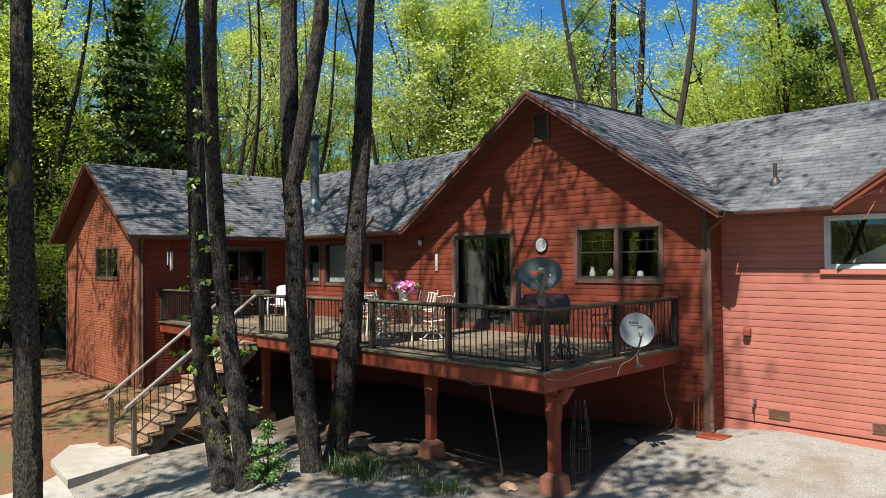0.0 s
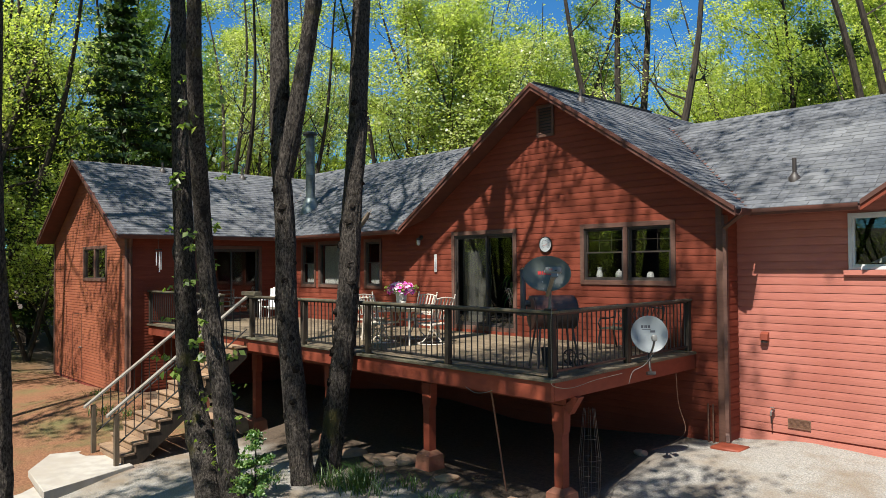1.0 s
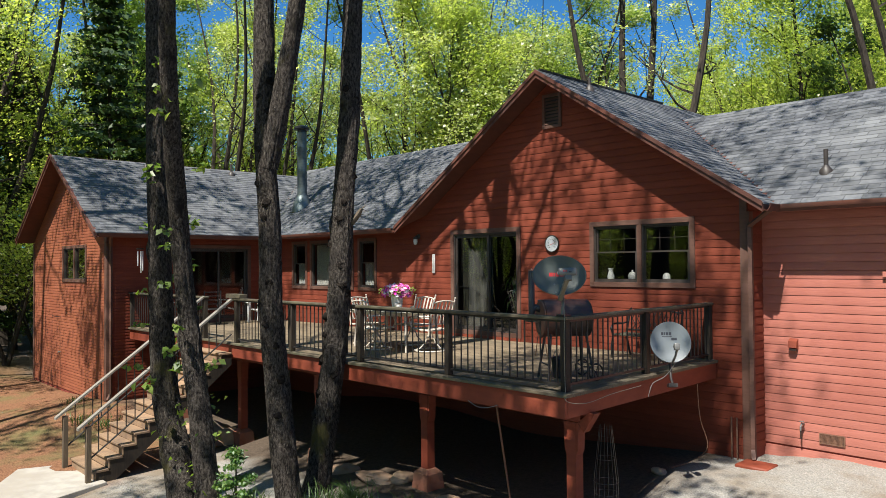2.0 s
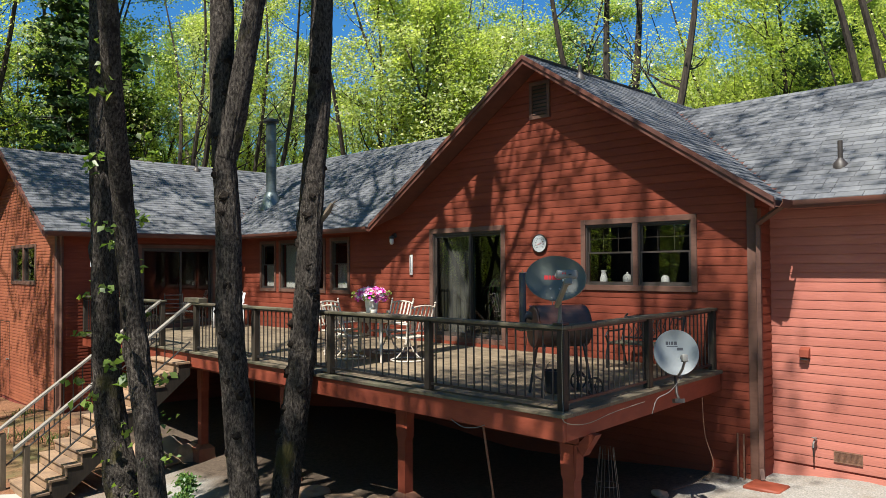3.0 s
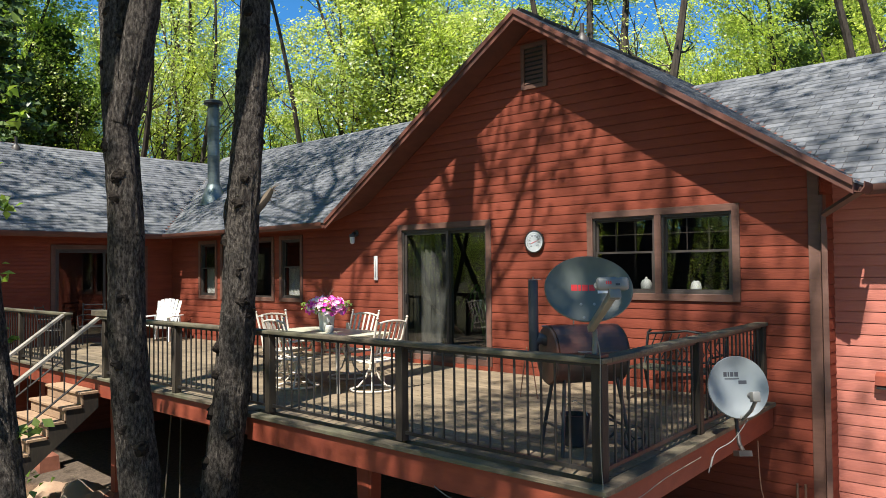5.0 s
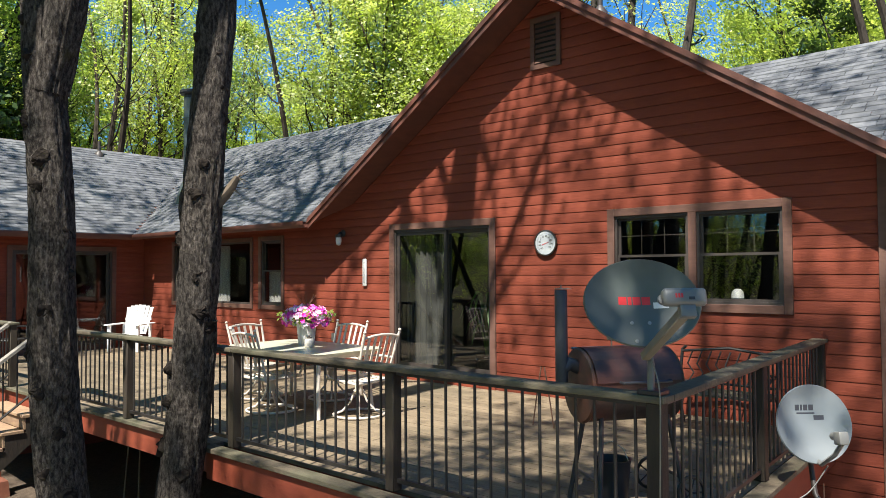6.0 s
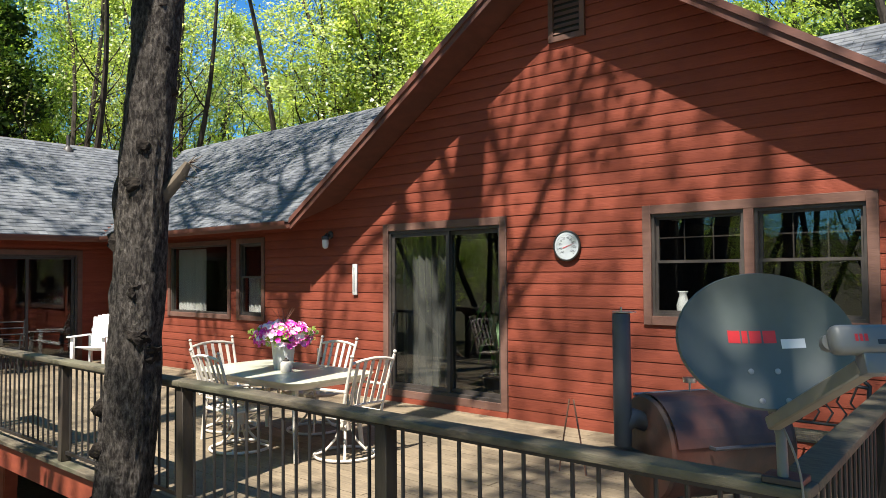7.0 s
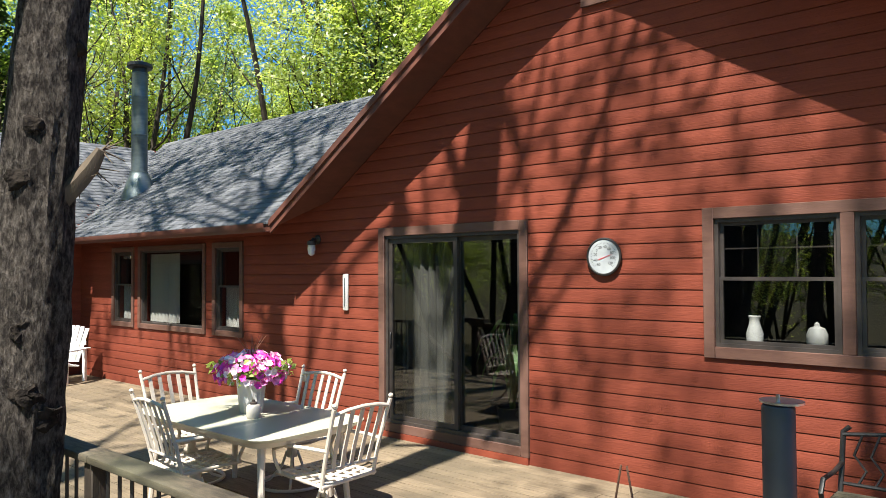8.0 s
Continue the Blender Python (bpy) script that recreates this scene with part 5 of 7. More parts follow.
part("hose_stub", bm, M["black"], faucet)

# flue and roof pipes
flue = thing("chimney_flue", "galvanised metal stove flue with a cap", "chimney")
fx, fy = -10.62, 0.94
bm = bmesh.new()
add_lathe(bm, [(0.34, 5.25), (0.30, 5.42), (0.20, 5.72), (0.165, 5.78), (0.165, 5.80)], 24, (fx, fy, 0))
part("flashing", bm, M["galv"], flue)
for z0, z1 in ((5.78, 6.5), (6.505, 7.25), (7.255, 7.75)):
    bm = bmesh.new()
    add_lathe(bm, [(0.15, z0), (0.155, z0 + 0.01), (0.155, z0 + 0.035), (0.148, z0 + 0.04), (0.148, z1 - 0.03), (0.153, z1 - 0.02), (0.153, z1)], 24, (fx, fy, 0))
    part("pipe", bm, M["galv"], flue)
bm = bmesh.new()
add_lathe(bm, [(0.14, 7.75), (0.14, 7.83), (0.22, 7.84), (0.24, 7.87), (0.23, 7.93), (0.05, 7.99), (0, 8.0)], 24, (fx, fy, 0))
part("cap", bm, M["black"], flue, "sooty black cap")
for px, py, top, r, base in ((4.80, 0.75, 5.36, 0.035, EAVE + K * 0.77), (-13.9, 0.24, 7.05, 0.04, 6.70), (0.45, 0.6, 7.30, 0.035, RIDGE - K * 0.45), (-13.9, -2.6, 7.0, 0.035, 6.72)):
    p = thing("roof_pipe", "short dark plumbing vent pipe through the shingles", "pipe", group="roof vent pipes")
    bm = bmesh.new()
    add_tube(bm, [(px, py, base - 0.05), (px, py, max(top, base + 0.18))], r, 12)
    part("pipe", bm, M["dark_frame"], p)
    bm = bmesh.new()
    add_lathe(bm, [(r * 3.0, base - 0.07), (r * 2.8, base + 0.02), (r * 1.4, base + 0.08), (r * 1.05, base + 0.10)], 14, (px, py, 0))
    part("boot", bm, M["dark_frame"], p)

# wind chime under the wing eave
chime = thing("wind_chime", "silver tube wind chime hanging from the eave", "wind chime")
cx, cy = -9.98, -4.30
bm = bmesh.new()
add_tube(bm, [(cx, cy, 4.42), (cx, cy, 4.08)], 0.004, 6)
add_lathe(bm, [(0, 4.05), (0.085, 4.05), (0.085, 4.08), (0, 4.08)], 16, (cx, cy, 0))
part("hanger", bm, M["post"], chime)
for k in range(5):
    a = k * 1.2566
    bm = bmesh.new()
    add_tube(bm, [(cx + 0.065 * math.cos(a), cy + 0.065 * math.sin(a), 4.0), (cx + 0.065 * math.cos(a), cy + 0.065 * math.sin(a), 3.45 + 0.06 * k)], 0.015, 8)
    part("tube", bm, M["white"], chime)

# ---- deck furniture ----
def strut(name, pts, r, mat, parent, n=8, label=""):
    bm = bmesh.new()
    add_tube(bm, pts, r, n)
    return part(name, bm, mat, parent, label)


def patio_chair(m):
    c = thing("patio_chair", "cream metal swivel patio chair with slatted back", "chair", m, group="chairs round the patio table")
    mt = M["cream"]
    circle = [(0.29 * math.cos(a), 0.29 * math.sin(a), 0.018) for a in [2 * math.pi * k / 28 for k in range(29)]]
    strut("base_ring", circle, 0.014, mt, c)
    for k in range(4):
        a = k * math.pi / 2 + 0.78
        strut("base_leg", [(0.28 * math.cos(a), 0.28 * math.sin(a), 0.02), (0.19 * math.cos(a), 0.19 * math.sin(a), 0.05), (0.09 * math.cos(a), 0.09 * math.sin(a), 0.16), (0.045 * math.cos(a), 0.045 * math.sin(a), 0.29)], 0.012, mt, c)
    strut("pedestal", [(0, 0, 0.24), (0, 0, 0.37)], 0.045, mt, c, 14)
    s = [(-0.25, -0.25, 0.41), (0.25, -0.25, 0.42), (0.25, 0.24, 0.40), (-0.25, 0.24, 0.40), (-0.25, -0.25, 0.41)]
    strut("seat_frame", s, 0.014, mt, c)
    for k in range(6):
        x = -0.21 + k * 0.084
        strut("seat_strap", [(x, -0.25, 0.415), (x, 0.0, 0.385), (x, 0.24, 0.40)], 0.012, mt, c, 6)
        y = -0.21 + k * 0.084
        strut("seat_strap", [(-0.25, y, 0.41), (0, y, 0.39), (0.25, y, 0.41)], 0.012, mt, c, 6)
    for s in (-1, 1):
        strut("back_post", [(s * 0.25, 0.22, 0.38), (s * 0.255, 0.27, 0.60), (s * 0.265, 0.33, 0.80), (s * 0.275, 0.38, 0.95)], 0.015, mt, c)
        bm = bmesh.new()
        add_lathe(bm, [(0, -0.018), (0.014, -0.012), (0.019, 0.0), (0.014, 0.012), (0, 0.018)], 10, (s * 0.275, 0.383, 0.972))
        part("finial", bm, mt, c)
        strut("armrest", [(s * 0.26, 0.29, 0.65), (s * 0.29, 0.12, 0.655), (s * 0.30, -0.12, 0.645), (s * 0.295, -0.24, 0.60), (s * 0.27, -0.26, 0.52), (s * 0.25, -0.22, 0.42)], 0.014, mt, c)
    strut("back_rail", [(-0.27, 0.36, 0.90), (-0.14, 0.375, 0.925), (0, 0.385, 0.935), (0.14, 0.375, 0.925), (0.27, 0.36, 0.90)], 0.014, mt, c)
    strut("back_rail", [(-0.25, 0.245, 0.50), (0, 0.255, 0.51), (0.25, 0.245, 0.50)], 0.012, mt, c)
    for k in range(5):
        x = -0.18 + k * 0.09
        bm = bmesh.new()
        pts = [(x * 0.94, 0.25, 0.505), (x, 0.285, 0.64), (x * 1.03, 0.33, 0.78), (x * 1.05, 0.375, 0.915)]
        for (a, b) in zip(pts, pts[1:]):
            add_prism(bm, [(a[0] - 0.017, a[1] - 0.005, a[2]), (a[0] + 0.017, a[1] - 0.005, a[2]), (a[0] + 0.017, a[1] + 0.005, a[2]), (a[0] - 0.017, a[1] + 0.005, a[2])],
                      [(b[0] - 0.017, b[1] - 0.005, b[2]), (b[0] + 0.017, b[1] - 0.005, b[2]), (b[0] + 0.017, b[1] + 0.005, b[2]), (b[0] - 0.017, b[1] + 0.005, b[2])])
        part("slat", bm, mt, c)
    return c


# chair faces local -y
first = patio_chair(pose(-1.0, -2.42, DECK + 0.003, 0, 0, -88))
for x, y, turn in ((-2.12, -1.88, 4), (-2.92, -2.40, 92), (-2.02, -2.88, 176)):
    copy_thing(first, pose(x, y, DECK + 0.003, 0, 0, turn))

table = thing("patio_table", "cream patio table with rounded corners", "table", pose(-1.90, -2.50, DECK))
M["tabletop"] = surf("pale_green_tabletop", (0.50, 0.49, 0.38), (0.44, 0.43, 0.33), scale=5, rough=0.30, bump=0.05, stain=(0.38, 0.37, 0.29), local=True)


def rounded(hx, hy, r, n=6):
    out = []
    for cx, cy, a0 in ((hx - r, hy - r, 0), (-hx + r, hy - r, 90), (-hx + r, -hy + r, 180), (hx - r, -hy + r, 270)):
        for k in range(n + 1):
            a = radians(a0 + 90 * k / n)
            out.append((cx + r * math.cos(a), cy + r * math.sin(a)))
    return out


bm = bmesh.new()
add_prism(bm, [(x, y, 0.705) for x, y in rounded(0.90, 0.51, 0.16)], [(x, y, 0.735) for x, y in rounded(0.92, 0.53, 0.17)])
soften(bm, 0.004, 1)
part("tabletop", bm, M["tabletop"], table)
bm = bmesh.new()
add_prism(bm, [(x, y, 0.66) for x, y in rounded(0.84, 0.46, 0.13)], [(x, y, 0.704) for x, y in rounded(0.86, 0.48, 0.14)])
part("apron", bm, M["cream"], table)
for sx in (-1, 1):
    for sy in (-1, 1):
        strut("leg", [(sx * 0.72, sy * 0.36, 0.67), (sx * 0.74, sy * 0.38, 0.4), (sx * 0.78, sy * 0.40, 0.004)], [0.03, 0.026, 0.022], M["cream"], table)

# flowers in a white metal pail
M["pail"] = surf("white_ribbed_pail", (0.561, 0.561, 0.544), (0.476, 0.476, 0.459), scale=8, rough=0.4, bump=0.1, local=True)
flowers = thing("potted_petunias", "pink and white petunias in a white ribbed pail", "potted plant", pose(-1.95, -2.42, DECK + 0.737))
bm = bmesh.new()
ribbed = [0.006 if k % 2 else 0.0 for k in range(36)]
prof = [(0.085, 0), (0.09, 0.01), (0.10, 0.12), (0.115, 0.26), (0.122, 0.275), (0.115, 0.28), (0.105, 0.24), (0.0, 0.235)]
rings = [[bm.verts.new(((r + ribbed[k]) * math.cos(2 * math.pi * k / 36), (r + ribbed[k]) * math.sin(2 * math.pi * k / 36), z)) for k in range(36)] for r, z in prof]
for a, b in zip(rings, rings[1:]):
    for k in range(36):
        bm.faces.new((a[k], a[(k + 1) % 36], b[(k + 1) % 36], b[k]))
bm.faces.new(rings[0][::-1])
part("pail", bm, M["pail"], flowers)
rng = random.Random(8)
mounds = [(rng.gauss(0, 0.12), rng.gauss(0, 0.12), 0.33 + rng.uniform(-0.05, 0.08)) for _ in range(60)]
part("foliage", leaf_cloud("foliage", mounds, 14, 0.035, 0.05, M["leaf_mid"], 8), None, flowers, "small green petunia leaves")
blooms = []
for nm, c1, c2 in (("magenta", (0.80, 0.06, 0.46), (0.70, 0.04, 0.38)), ("pink", (0.85, 0.32, 0.55), (0.80, 0.20, 0.48)), ("blush", (0.88, 0.76, 0.80), (0.85, 0.66, 0.74))):
    mt = surf(nm + "_petal", c1, c2, scale=40, rough=0.6, bump=0.0, local=True)
    bm = bmesh.new()
    for k in range(10):
        a, b = 2 * math.pi * k / 10, 2 * math.pi * (k + 1) / 10
        ra, rb = (0.034, 0.028) if k % 2 else (0.028, 0.034)
        c = bm.verts.new((0, 0, -0.018))
        v1, v2 = bm.verts.new((ra * math.cos(a), ra * math.sin(a), 0.006)), bm.verts.new((rb * math.cos(b), rb * math.sin(b), 0.006))
        bm.faces.new((c, v1, v2))
    bmesh.ops.remove_doubles(bm, verts=bm.verts[:], dist=1e-5)
    blooms.append(finish("blossom", bm, mt))
for k in range(270):
    a, e = rng.uniform(0, 6.283), rng.uniform(-0.35, 1.35)
    d = Vector((math.cos(a) * math.cos(e), math.sin(a) * math.cos(e), math.sin(e)))
    p = Vector((d.x * 0.29, d.y * 0.29, 0.32 + d.z * 0.16)) * rng.uniform(0.9, 1.05)
    q = (d + Vector((rng.gauss(0, .3), rng.gauss(0, .3), rng.gauss(0.1, .3)))).to_track_quat("Z", "Y").to_matrix().to_4x4()
    pick = rng.choices((0, 1, 2), (5, 5, 4))[0]
    part("blossom", blooms[pick], None, flowers, m=Matrix.Translation(p) @ q @ Matrix.Scale(rng.uniform(0.75, 1.1), 4))
for k in range(9):
    a = rng.uniform(0, 6.283)
    strut("spike_leaf", [(0, 0, 0.38), (0.05 * math.cos(a), 0.05 * math.sin(a), 0.52), (0.12 * math.cos(a), 0.12 * math.sin(a), 0.62)], [0.004, 0.003, 0.001], M["rust"], flowers, 4)
jar = thing("ceramic_jar", "small pale stoneware candle jar with a lid", "jar", pose(-1.73, -2.55, DECK + 0.737))
M["stoneware"] = surf("pale_stoneware", (0.45, 0.43, 0.38), (0.36, 0.34, 0.30), scale=20, rough=0.5, bump=0.1, local=True)
bm = bmesh.new()
add_lathe(bm, [(0.05, 0), (0.056, 0.01), (0.056, 0.085), (0.045, 0.1), (0.03, 0.105), (0, 0.105)], 20)
part("body", bm, M["stoneware"], jar)
bm = bmesh.new()
add_lathe(bm, [(0.03, 0.106), (0.03, 0.12), (0.012, 0.125), (0.012, 0.14), (0, 0.142)], 16)
part("lid", bm, M["dark_frame"], jar, "dark metal lid")

# white resin lawn chair
M["resin"] = surf("white_resin", (0.82, 0.82, 0.80), (0.74, 0.74, 0.72), scale=4, rough=0.45, bump=0.05, local=True)
lawn = thing("lawn_chair", "white resin lawn chair with fan-slatted back", "chair", pose(-9.95, -0.80, DECK + 0.003, 0, 0, 36))
mt = M["resin"]
for k in range(7):
    x = -0.24 + k * 0.08
    top_z = 0.95 - 0.9 * x * x
    bm = bmesh.new()
    add_prism(bm, [(x * 0.85 - 0.032, 0.20, 0.34), (x * 0.85 + 0.032, 0.20, 0.34), (x * 0.85 + 0.032, 0.22, 0.34), (x * 0.85 - 0.032, 0.22, 0.34)], [(x * 1.1 - 0.036, 0.42, top_z), (x * 1.1 + 0.036, 0.42, top_z), (x * 1.1 + 0.036, 0.44, top_z), (x * 1.1 - 0.036, 0.44, top_z)])
    part("back_slat", bm, mt, lawn)
for k in range(6):
    y = -0.28 + k * 0.085
    box_part("seat_slat", -0.25, 0.25, y, y + 0.07, 0.36 - 0.02 * k, 0.38 - 0.02 * k, mt, lawn, bevel=0.004)
for s in (-1, 1):
    bm = bmesh.new()
    add_box(bm, s * 0.33 - 0.055, s * 0.33 + 0.055, -0.36, 0.34, 0.55, 0.575)
    soften(bm, 0.008, 2)
    part("armrest", bm, mt, lawn)
    box_part("leg", s * 0.31 - 0.03, s * 0.31 + 0.03, -0.31, -0.24, 0, 0.55, mt, lawn, bevel=0.006)
    box_part("leg", s * 0.29 - 0.025, s * 0.29 + 0.025, 0.26, 0.33, 0, 0.55, mt, lawn, bevel=0.006)
box_part("back_rail", -0.29, 0.29, 0.33, 0.355, 0.62, 0.68, mt, lawn)

# garden bench with scrolled metal ends
bench = thing("garden_bench", "dark metal garden bench with wooden seat slats", "bench", pose(2.45, -0.70, DECK + 0.003, 0, 0, 0) @ Matrix.Diagonal((1, 1, 0.9, 1)))
for s in (-1, 1):
    strut("end_frame", [(s * 0.5, -0.25, 0), (s * 0.5, -0.27, 0.2), (s * 0.5, -0.22, 0.42), (s * 0.5, 0.18, 0.40), (s * 0.5, 0.24, 0.2), (s * 0.5, 0.30, 0)], 0.018, M["black"], bench)
    strut("armrest", [(s * 0.5, -0.22, 0.42), (s * 0.5, -0.28, 0.55), (s * 0.5, -0.22, 0.63), (s * 0.5, 0.05, 0.62), (s * 0.5, 0.24, 0.64)], 0.016, M["black"], bench)
    strut("back_post", [(s * 0.5, 0.18, 0.40), (s * 0.5, 0.25, 0.65), (s * 0.5, 0.30, 0.86), (s * 0.46, 0.30, 0.90)], 0.018, M["black"], bench)
for k in range(6):
    y = -0.24 + k * 0.075
    box_part("seat_slat", -0.52, 0.52, y, y + 0.055, 0.42, 0.445, M["rail"], bench, bevel=0.004)
strut("back_rail", [(-0.5, 0.29, 0.84), (0, 0.31, 0.90), (0.5, 0.29, 0.84)], 0.016, M["black"], bench)
strut("back_rail", [(-0.5, 0.21, 0.50), (0.5, 0.21, 0.50)], 0.014, M["black"], bench)
for k in range(9):
    x = -0.40 + k * 0.1
    strut("back_scroll", [(x, 0.21, 0.50), (x + 0.045, 0.24, 0.6), (x - 0.03, 0.265, 0.70), (x + 0.02, 0.29, 0.86)], 0.009, M["black"], bench, 6)

# dark side table and chairs on the shaded porch
for x, y, turn in ((-10.1, -2.3, 60), (-9.7, -3.2, 140)):
    pc = thing("porch_chair", "dark metal chair in the porch shade", "chair", pose(x, y, DECK + 0.003, 0, 0, turn), group="porch chairs")
    box_part("seat", -0.24, 0.24, -0.24, 0.24, 0.41, 0.44, M["black"], pc, bevel=0.008)
    for s in (-1, 1):
        strut("leg", [(s * 0.22, -0.22, 0), (s * 0.22, -0.22, 0.42)], 0.014, M["black"], pc)
        strut("back_post", [(s * 0.22, 0.24, 0), (s * 0.22, 0.22, 0.44), (s * 0.22, 0.32, 0.92)], 0.014, M["black"], pc)
        strut("armrest", [(s * 0.24, 0.25, 0.66), (s * 0.26, -0.2, 0.65), (s * 0.24, -0.22, 0.42)], 0.014, M["black"], pc)
    for k in range(4):
        strut("back_bar", [(-0.22, 0.245 + 0.022 * k, 0.55 + 0.11 * k), (0.22, 0.245 + 0.022 * k, 0.55 + 0.11 * k)], 0.012, M["black"], pc)

# flush siding-clad door in the wing wall: seams, knob and hinges
flush = tagged(thing("door_3", "flush red siding-clad door in the wing wall", "door"), kind="structure")
for x0, x1, z0, z1 in ((-14.86, -14.845, 0.12, 2.12), (-15.76, -15.745, 0.12, 2.12), (-15.76, -14.845, 2.12, 2.135)):
    box_part("seam", x0, x1, -4.792, -4.780, z0, z1, M["black"], flush)
bm = bmesh.new()
add_lathe(bm, [(0.0, 0.0), (0.028, 0.0), (0.022, 0.03), (0.034, 0.05), (0.02, 0.065), (0, 0.066)], 14, axis=Matrix.Translation((-14.95, -4.782, 1.08)) @ Matrix.Rotation(math.pi / 2, 4, "X"))
part("knob", bm, M["grey_metal"], flush)

# ---- barrel smoker ----
M["smoker"] = surf("scorched_black_steel", (0.030, 0.024, 0.023), (0.055, 0.036, 0.031), scale=4, rough=0.46, bump=0.2, stain=(0.15, 0.052, 0.032), stain_scale=2.2, local=True, spec=0.35)
M["stack"] = surf("black_stove_pipe", (0.030, 0.031, 0.036), (0.040, 0.040, 0.045), scale=6, rough=0.5, bump=0.05, local=True)
M["steel"] = surf("bare_steel", (0.55, 0.54, 0.52), (0.45, 0.44, 0.42), scale=20, rough=0.3, metal=0.9, bump=0.0)
smoker = thing("barrel_smoker", "black barrel charcoal smoker with a tall stack", "grill", pose(2.82, -3.36, DECK, 0, 0, 56) @ Matrix.Diagonal((0.9, 1, 1, 1)))
across = Matrix.Translation((0, 0, 0.84)) @ Matrix.Rotation(math.pi / 2, 4, "Y")
bm = bmesh.new()
add_lathe(bm, [(0.0, -0.41), (0.15, -0.41), (0.245, -0.40), (0.258, -0.385), (0.250, -0.375), (0.250, 0.33), (0.258, 0.34), (0.245, 0.355), (0.15, 0.36), (0, 0.36)], 40, axis=across)
part("barrel", bm, M["smoker"], smoker)
bm = bmesh.new()
n = 14
inner = [(0.256 * math.cos(radians(10 + 130 * k / n)), 0.256 * math.sin(radians(10 + 130 * k / n))) for k in range(n + 1)]
for (a, b), (c, d) in zip(inner, inner[1:]):
    add_prism(bm, [(-0.37, -a, 0.84 + b), (0.32, -a, 0.84 + b), (0.32, -c, 0.84 + d), (-0.37, -c, 0.84 + d)],
              [(-0.37, -a * 1.02, 0.84 + b * 1.02), (0.32, -a * 1.02, 0.84 + b * 1.02), (0.32, -c * 1.02, 0.84 + d * 1.02), (-0.37, -c * 1.02, 0.84 + d * 1.02)])
bmesh.ops.remove_doubles(bm, verts=bm.verts[:], dist=1e-4)
lid = part("lid", bm, M["smoker"], smoker)
strut("hinge_bar", [(-0.40, 0.10, 1.085), (0.35, 0.10, 1.085)], 0.008, M["grey_metal"], smoker)
strut("lid_handle", [(-0.2, -0.275, 0.89), (-0.2, -0.31, 0.89), (0.2, -0.31, 0.89), (0.2, -0.275, 0.89)], 0.01, M["stack"], smoker)
bm = bmesh.new()
add_lathe(bm, [(0.006, 0.0), (0.006, 0.05), (0.035, 0.052), (0.037, 0.075), (0.0, 0.078)], 18, axis=Matrix.Translation((-0.10, 0.02, 1.092)))
part("heat_gauge", bm, M["steel"], smoker, "round steel heat gauge")
bm = bmesh.new()
add_tube(bm, [(-0.38, 0.0, 0.96), (-0.47, 0.0, 0.99), (-0.52, 0.0, 0.96)], 0.048, 16)
part("elbow", bm, M["stack"], smoker)
bm = bmesh.new()
add_lathe(bm, [(0.0, 0.86), (0.047, 0.86), (0.047, 1.495), (0.044, 1.50), (0.0, 1.50)], 26, (-0.53, 0.0, 0))
stk = part("flue_pipe", bm, M["stack"], smoker)
bm = bmesh.new()
add_lathe(bm, [(0, 1.504), (0.064, 1.504), (0.064, 1.510), (0, 1.510)], 20, axis=Matrix.Translation((-0.505, 0.012, 0)))
add_tube(bm, [(-0.53, 0.0, 1.505), (-0.53, 0.0, 1.53)], 0.006, 6)
part("stack_cap", bm, M["steel"], stk, "loose bare steel flap")
for sx in (-1, 1):
    for sy in (-1, 1):
        strut("leg", [(sx * 0.27, sy * 0.12, 0.68), (sx * 0.36, sy * 0.24, 0.004)], 0.019, M["stack"], smoker)
strut("stretcher", [(-0.33, -0.2, 0.22), (-0.33, 0.2, 0.22)], 0.012, M["stack"], smoker)
strut("stretcher", [(0.33, -0.2, 0.22), (0.33, 0.2, 0.22)], 0.012, M["stack"], smoker)
for sy in (-1, 1):
    bm = bmesh.new()
    add_tube(bm, [(0.37 + 0.11 * math.cos(a), sy * 0.27, 0.125 + 0.11 * math.sin(a)) for a in [2 * math.pi * k / 20 for k in range(21)]], 0.013, 6)
    for k in range(5):
        a = 2 * math.pi * k / 5
        add_tube(bm, [(0.37, sy * 0.27, 0.125), (0.37 + 0.11 * math.cos(a), sy * 0.27, 0.125 + 0.11 * math.sin(a))], 0.006, 4)
    part("wheel", bm, M["black"], smoker)
box_part("side_shelf", -0.60, -0.44, -0.12, 0.12, 0.80, 0.83, M["rail"], smoker, "small weathered wooden end shelf")
pail = thing("ash_bucket", "black metal ash bucket under the smoker", "bucket", pose(2.68, -3.3, DECK + 0.003))
bm = bmesh.new()
add_lathe(bm, [(0.10, 0), (0.105, 0.01), (0.13, 0.27), (0.137, 0.28), (0.125, 0.28), (0.10, 0.03), (0, 0.03)], 22)
part("body", bm, M["stack"], pail)
strut("bail_handle", [(-0.13, 0, 0.27), (-0.09, 0, 0.36), (0, 0, 0.40), (0.09, 0, 0.36), (0.13, 0, 0.27)], 0.004, M["steel"], pail)
tongs = thing("tool_rack", "thin rusty barbecue stand with two prongs", "tool", pose(0.95, -1.6, DECK + 0.003))
for s in (-1, 1):
    strut("prong", [(s * 0.02, 0, 0.62), (s * 0.08, 0, 0.3), (s * 0.13, 0, 0.0)], 0.008, M["rust"], tongs, 6)

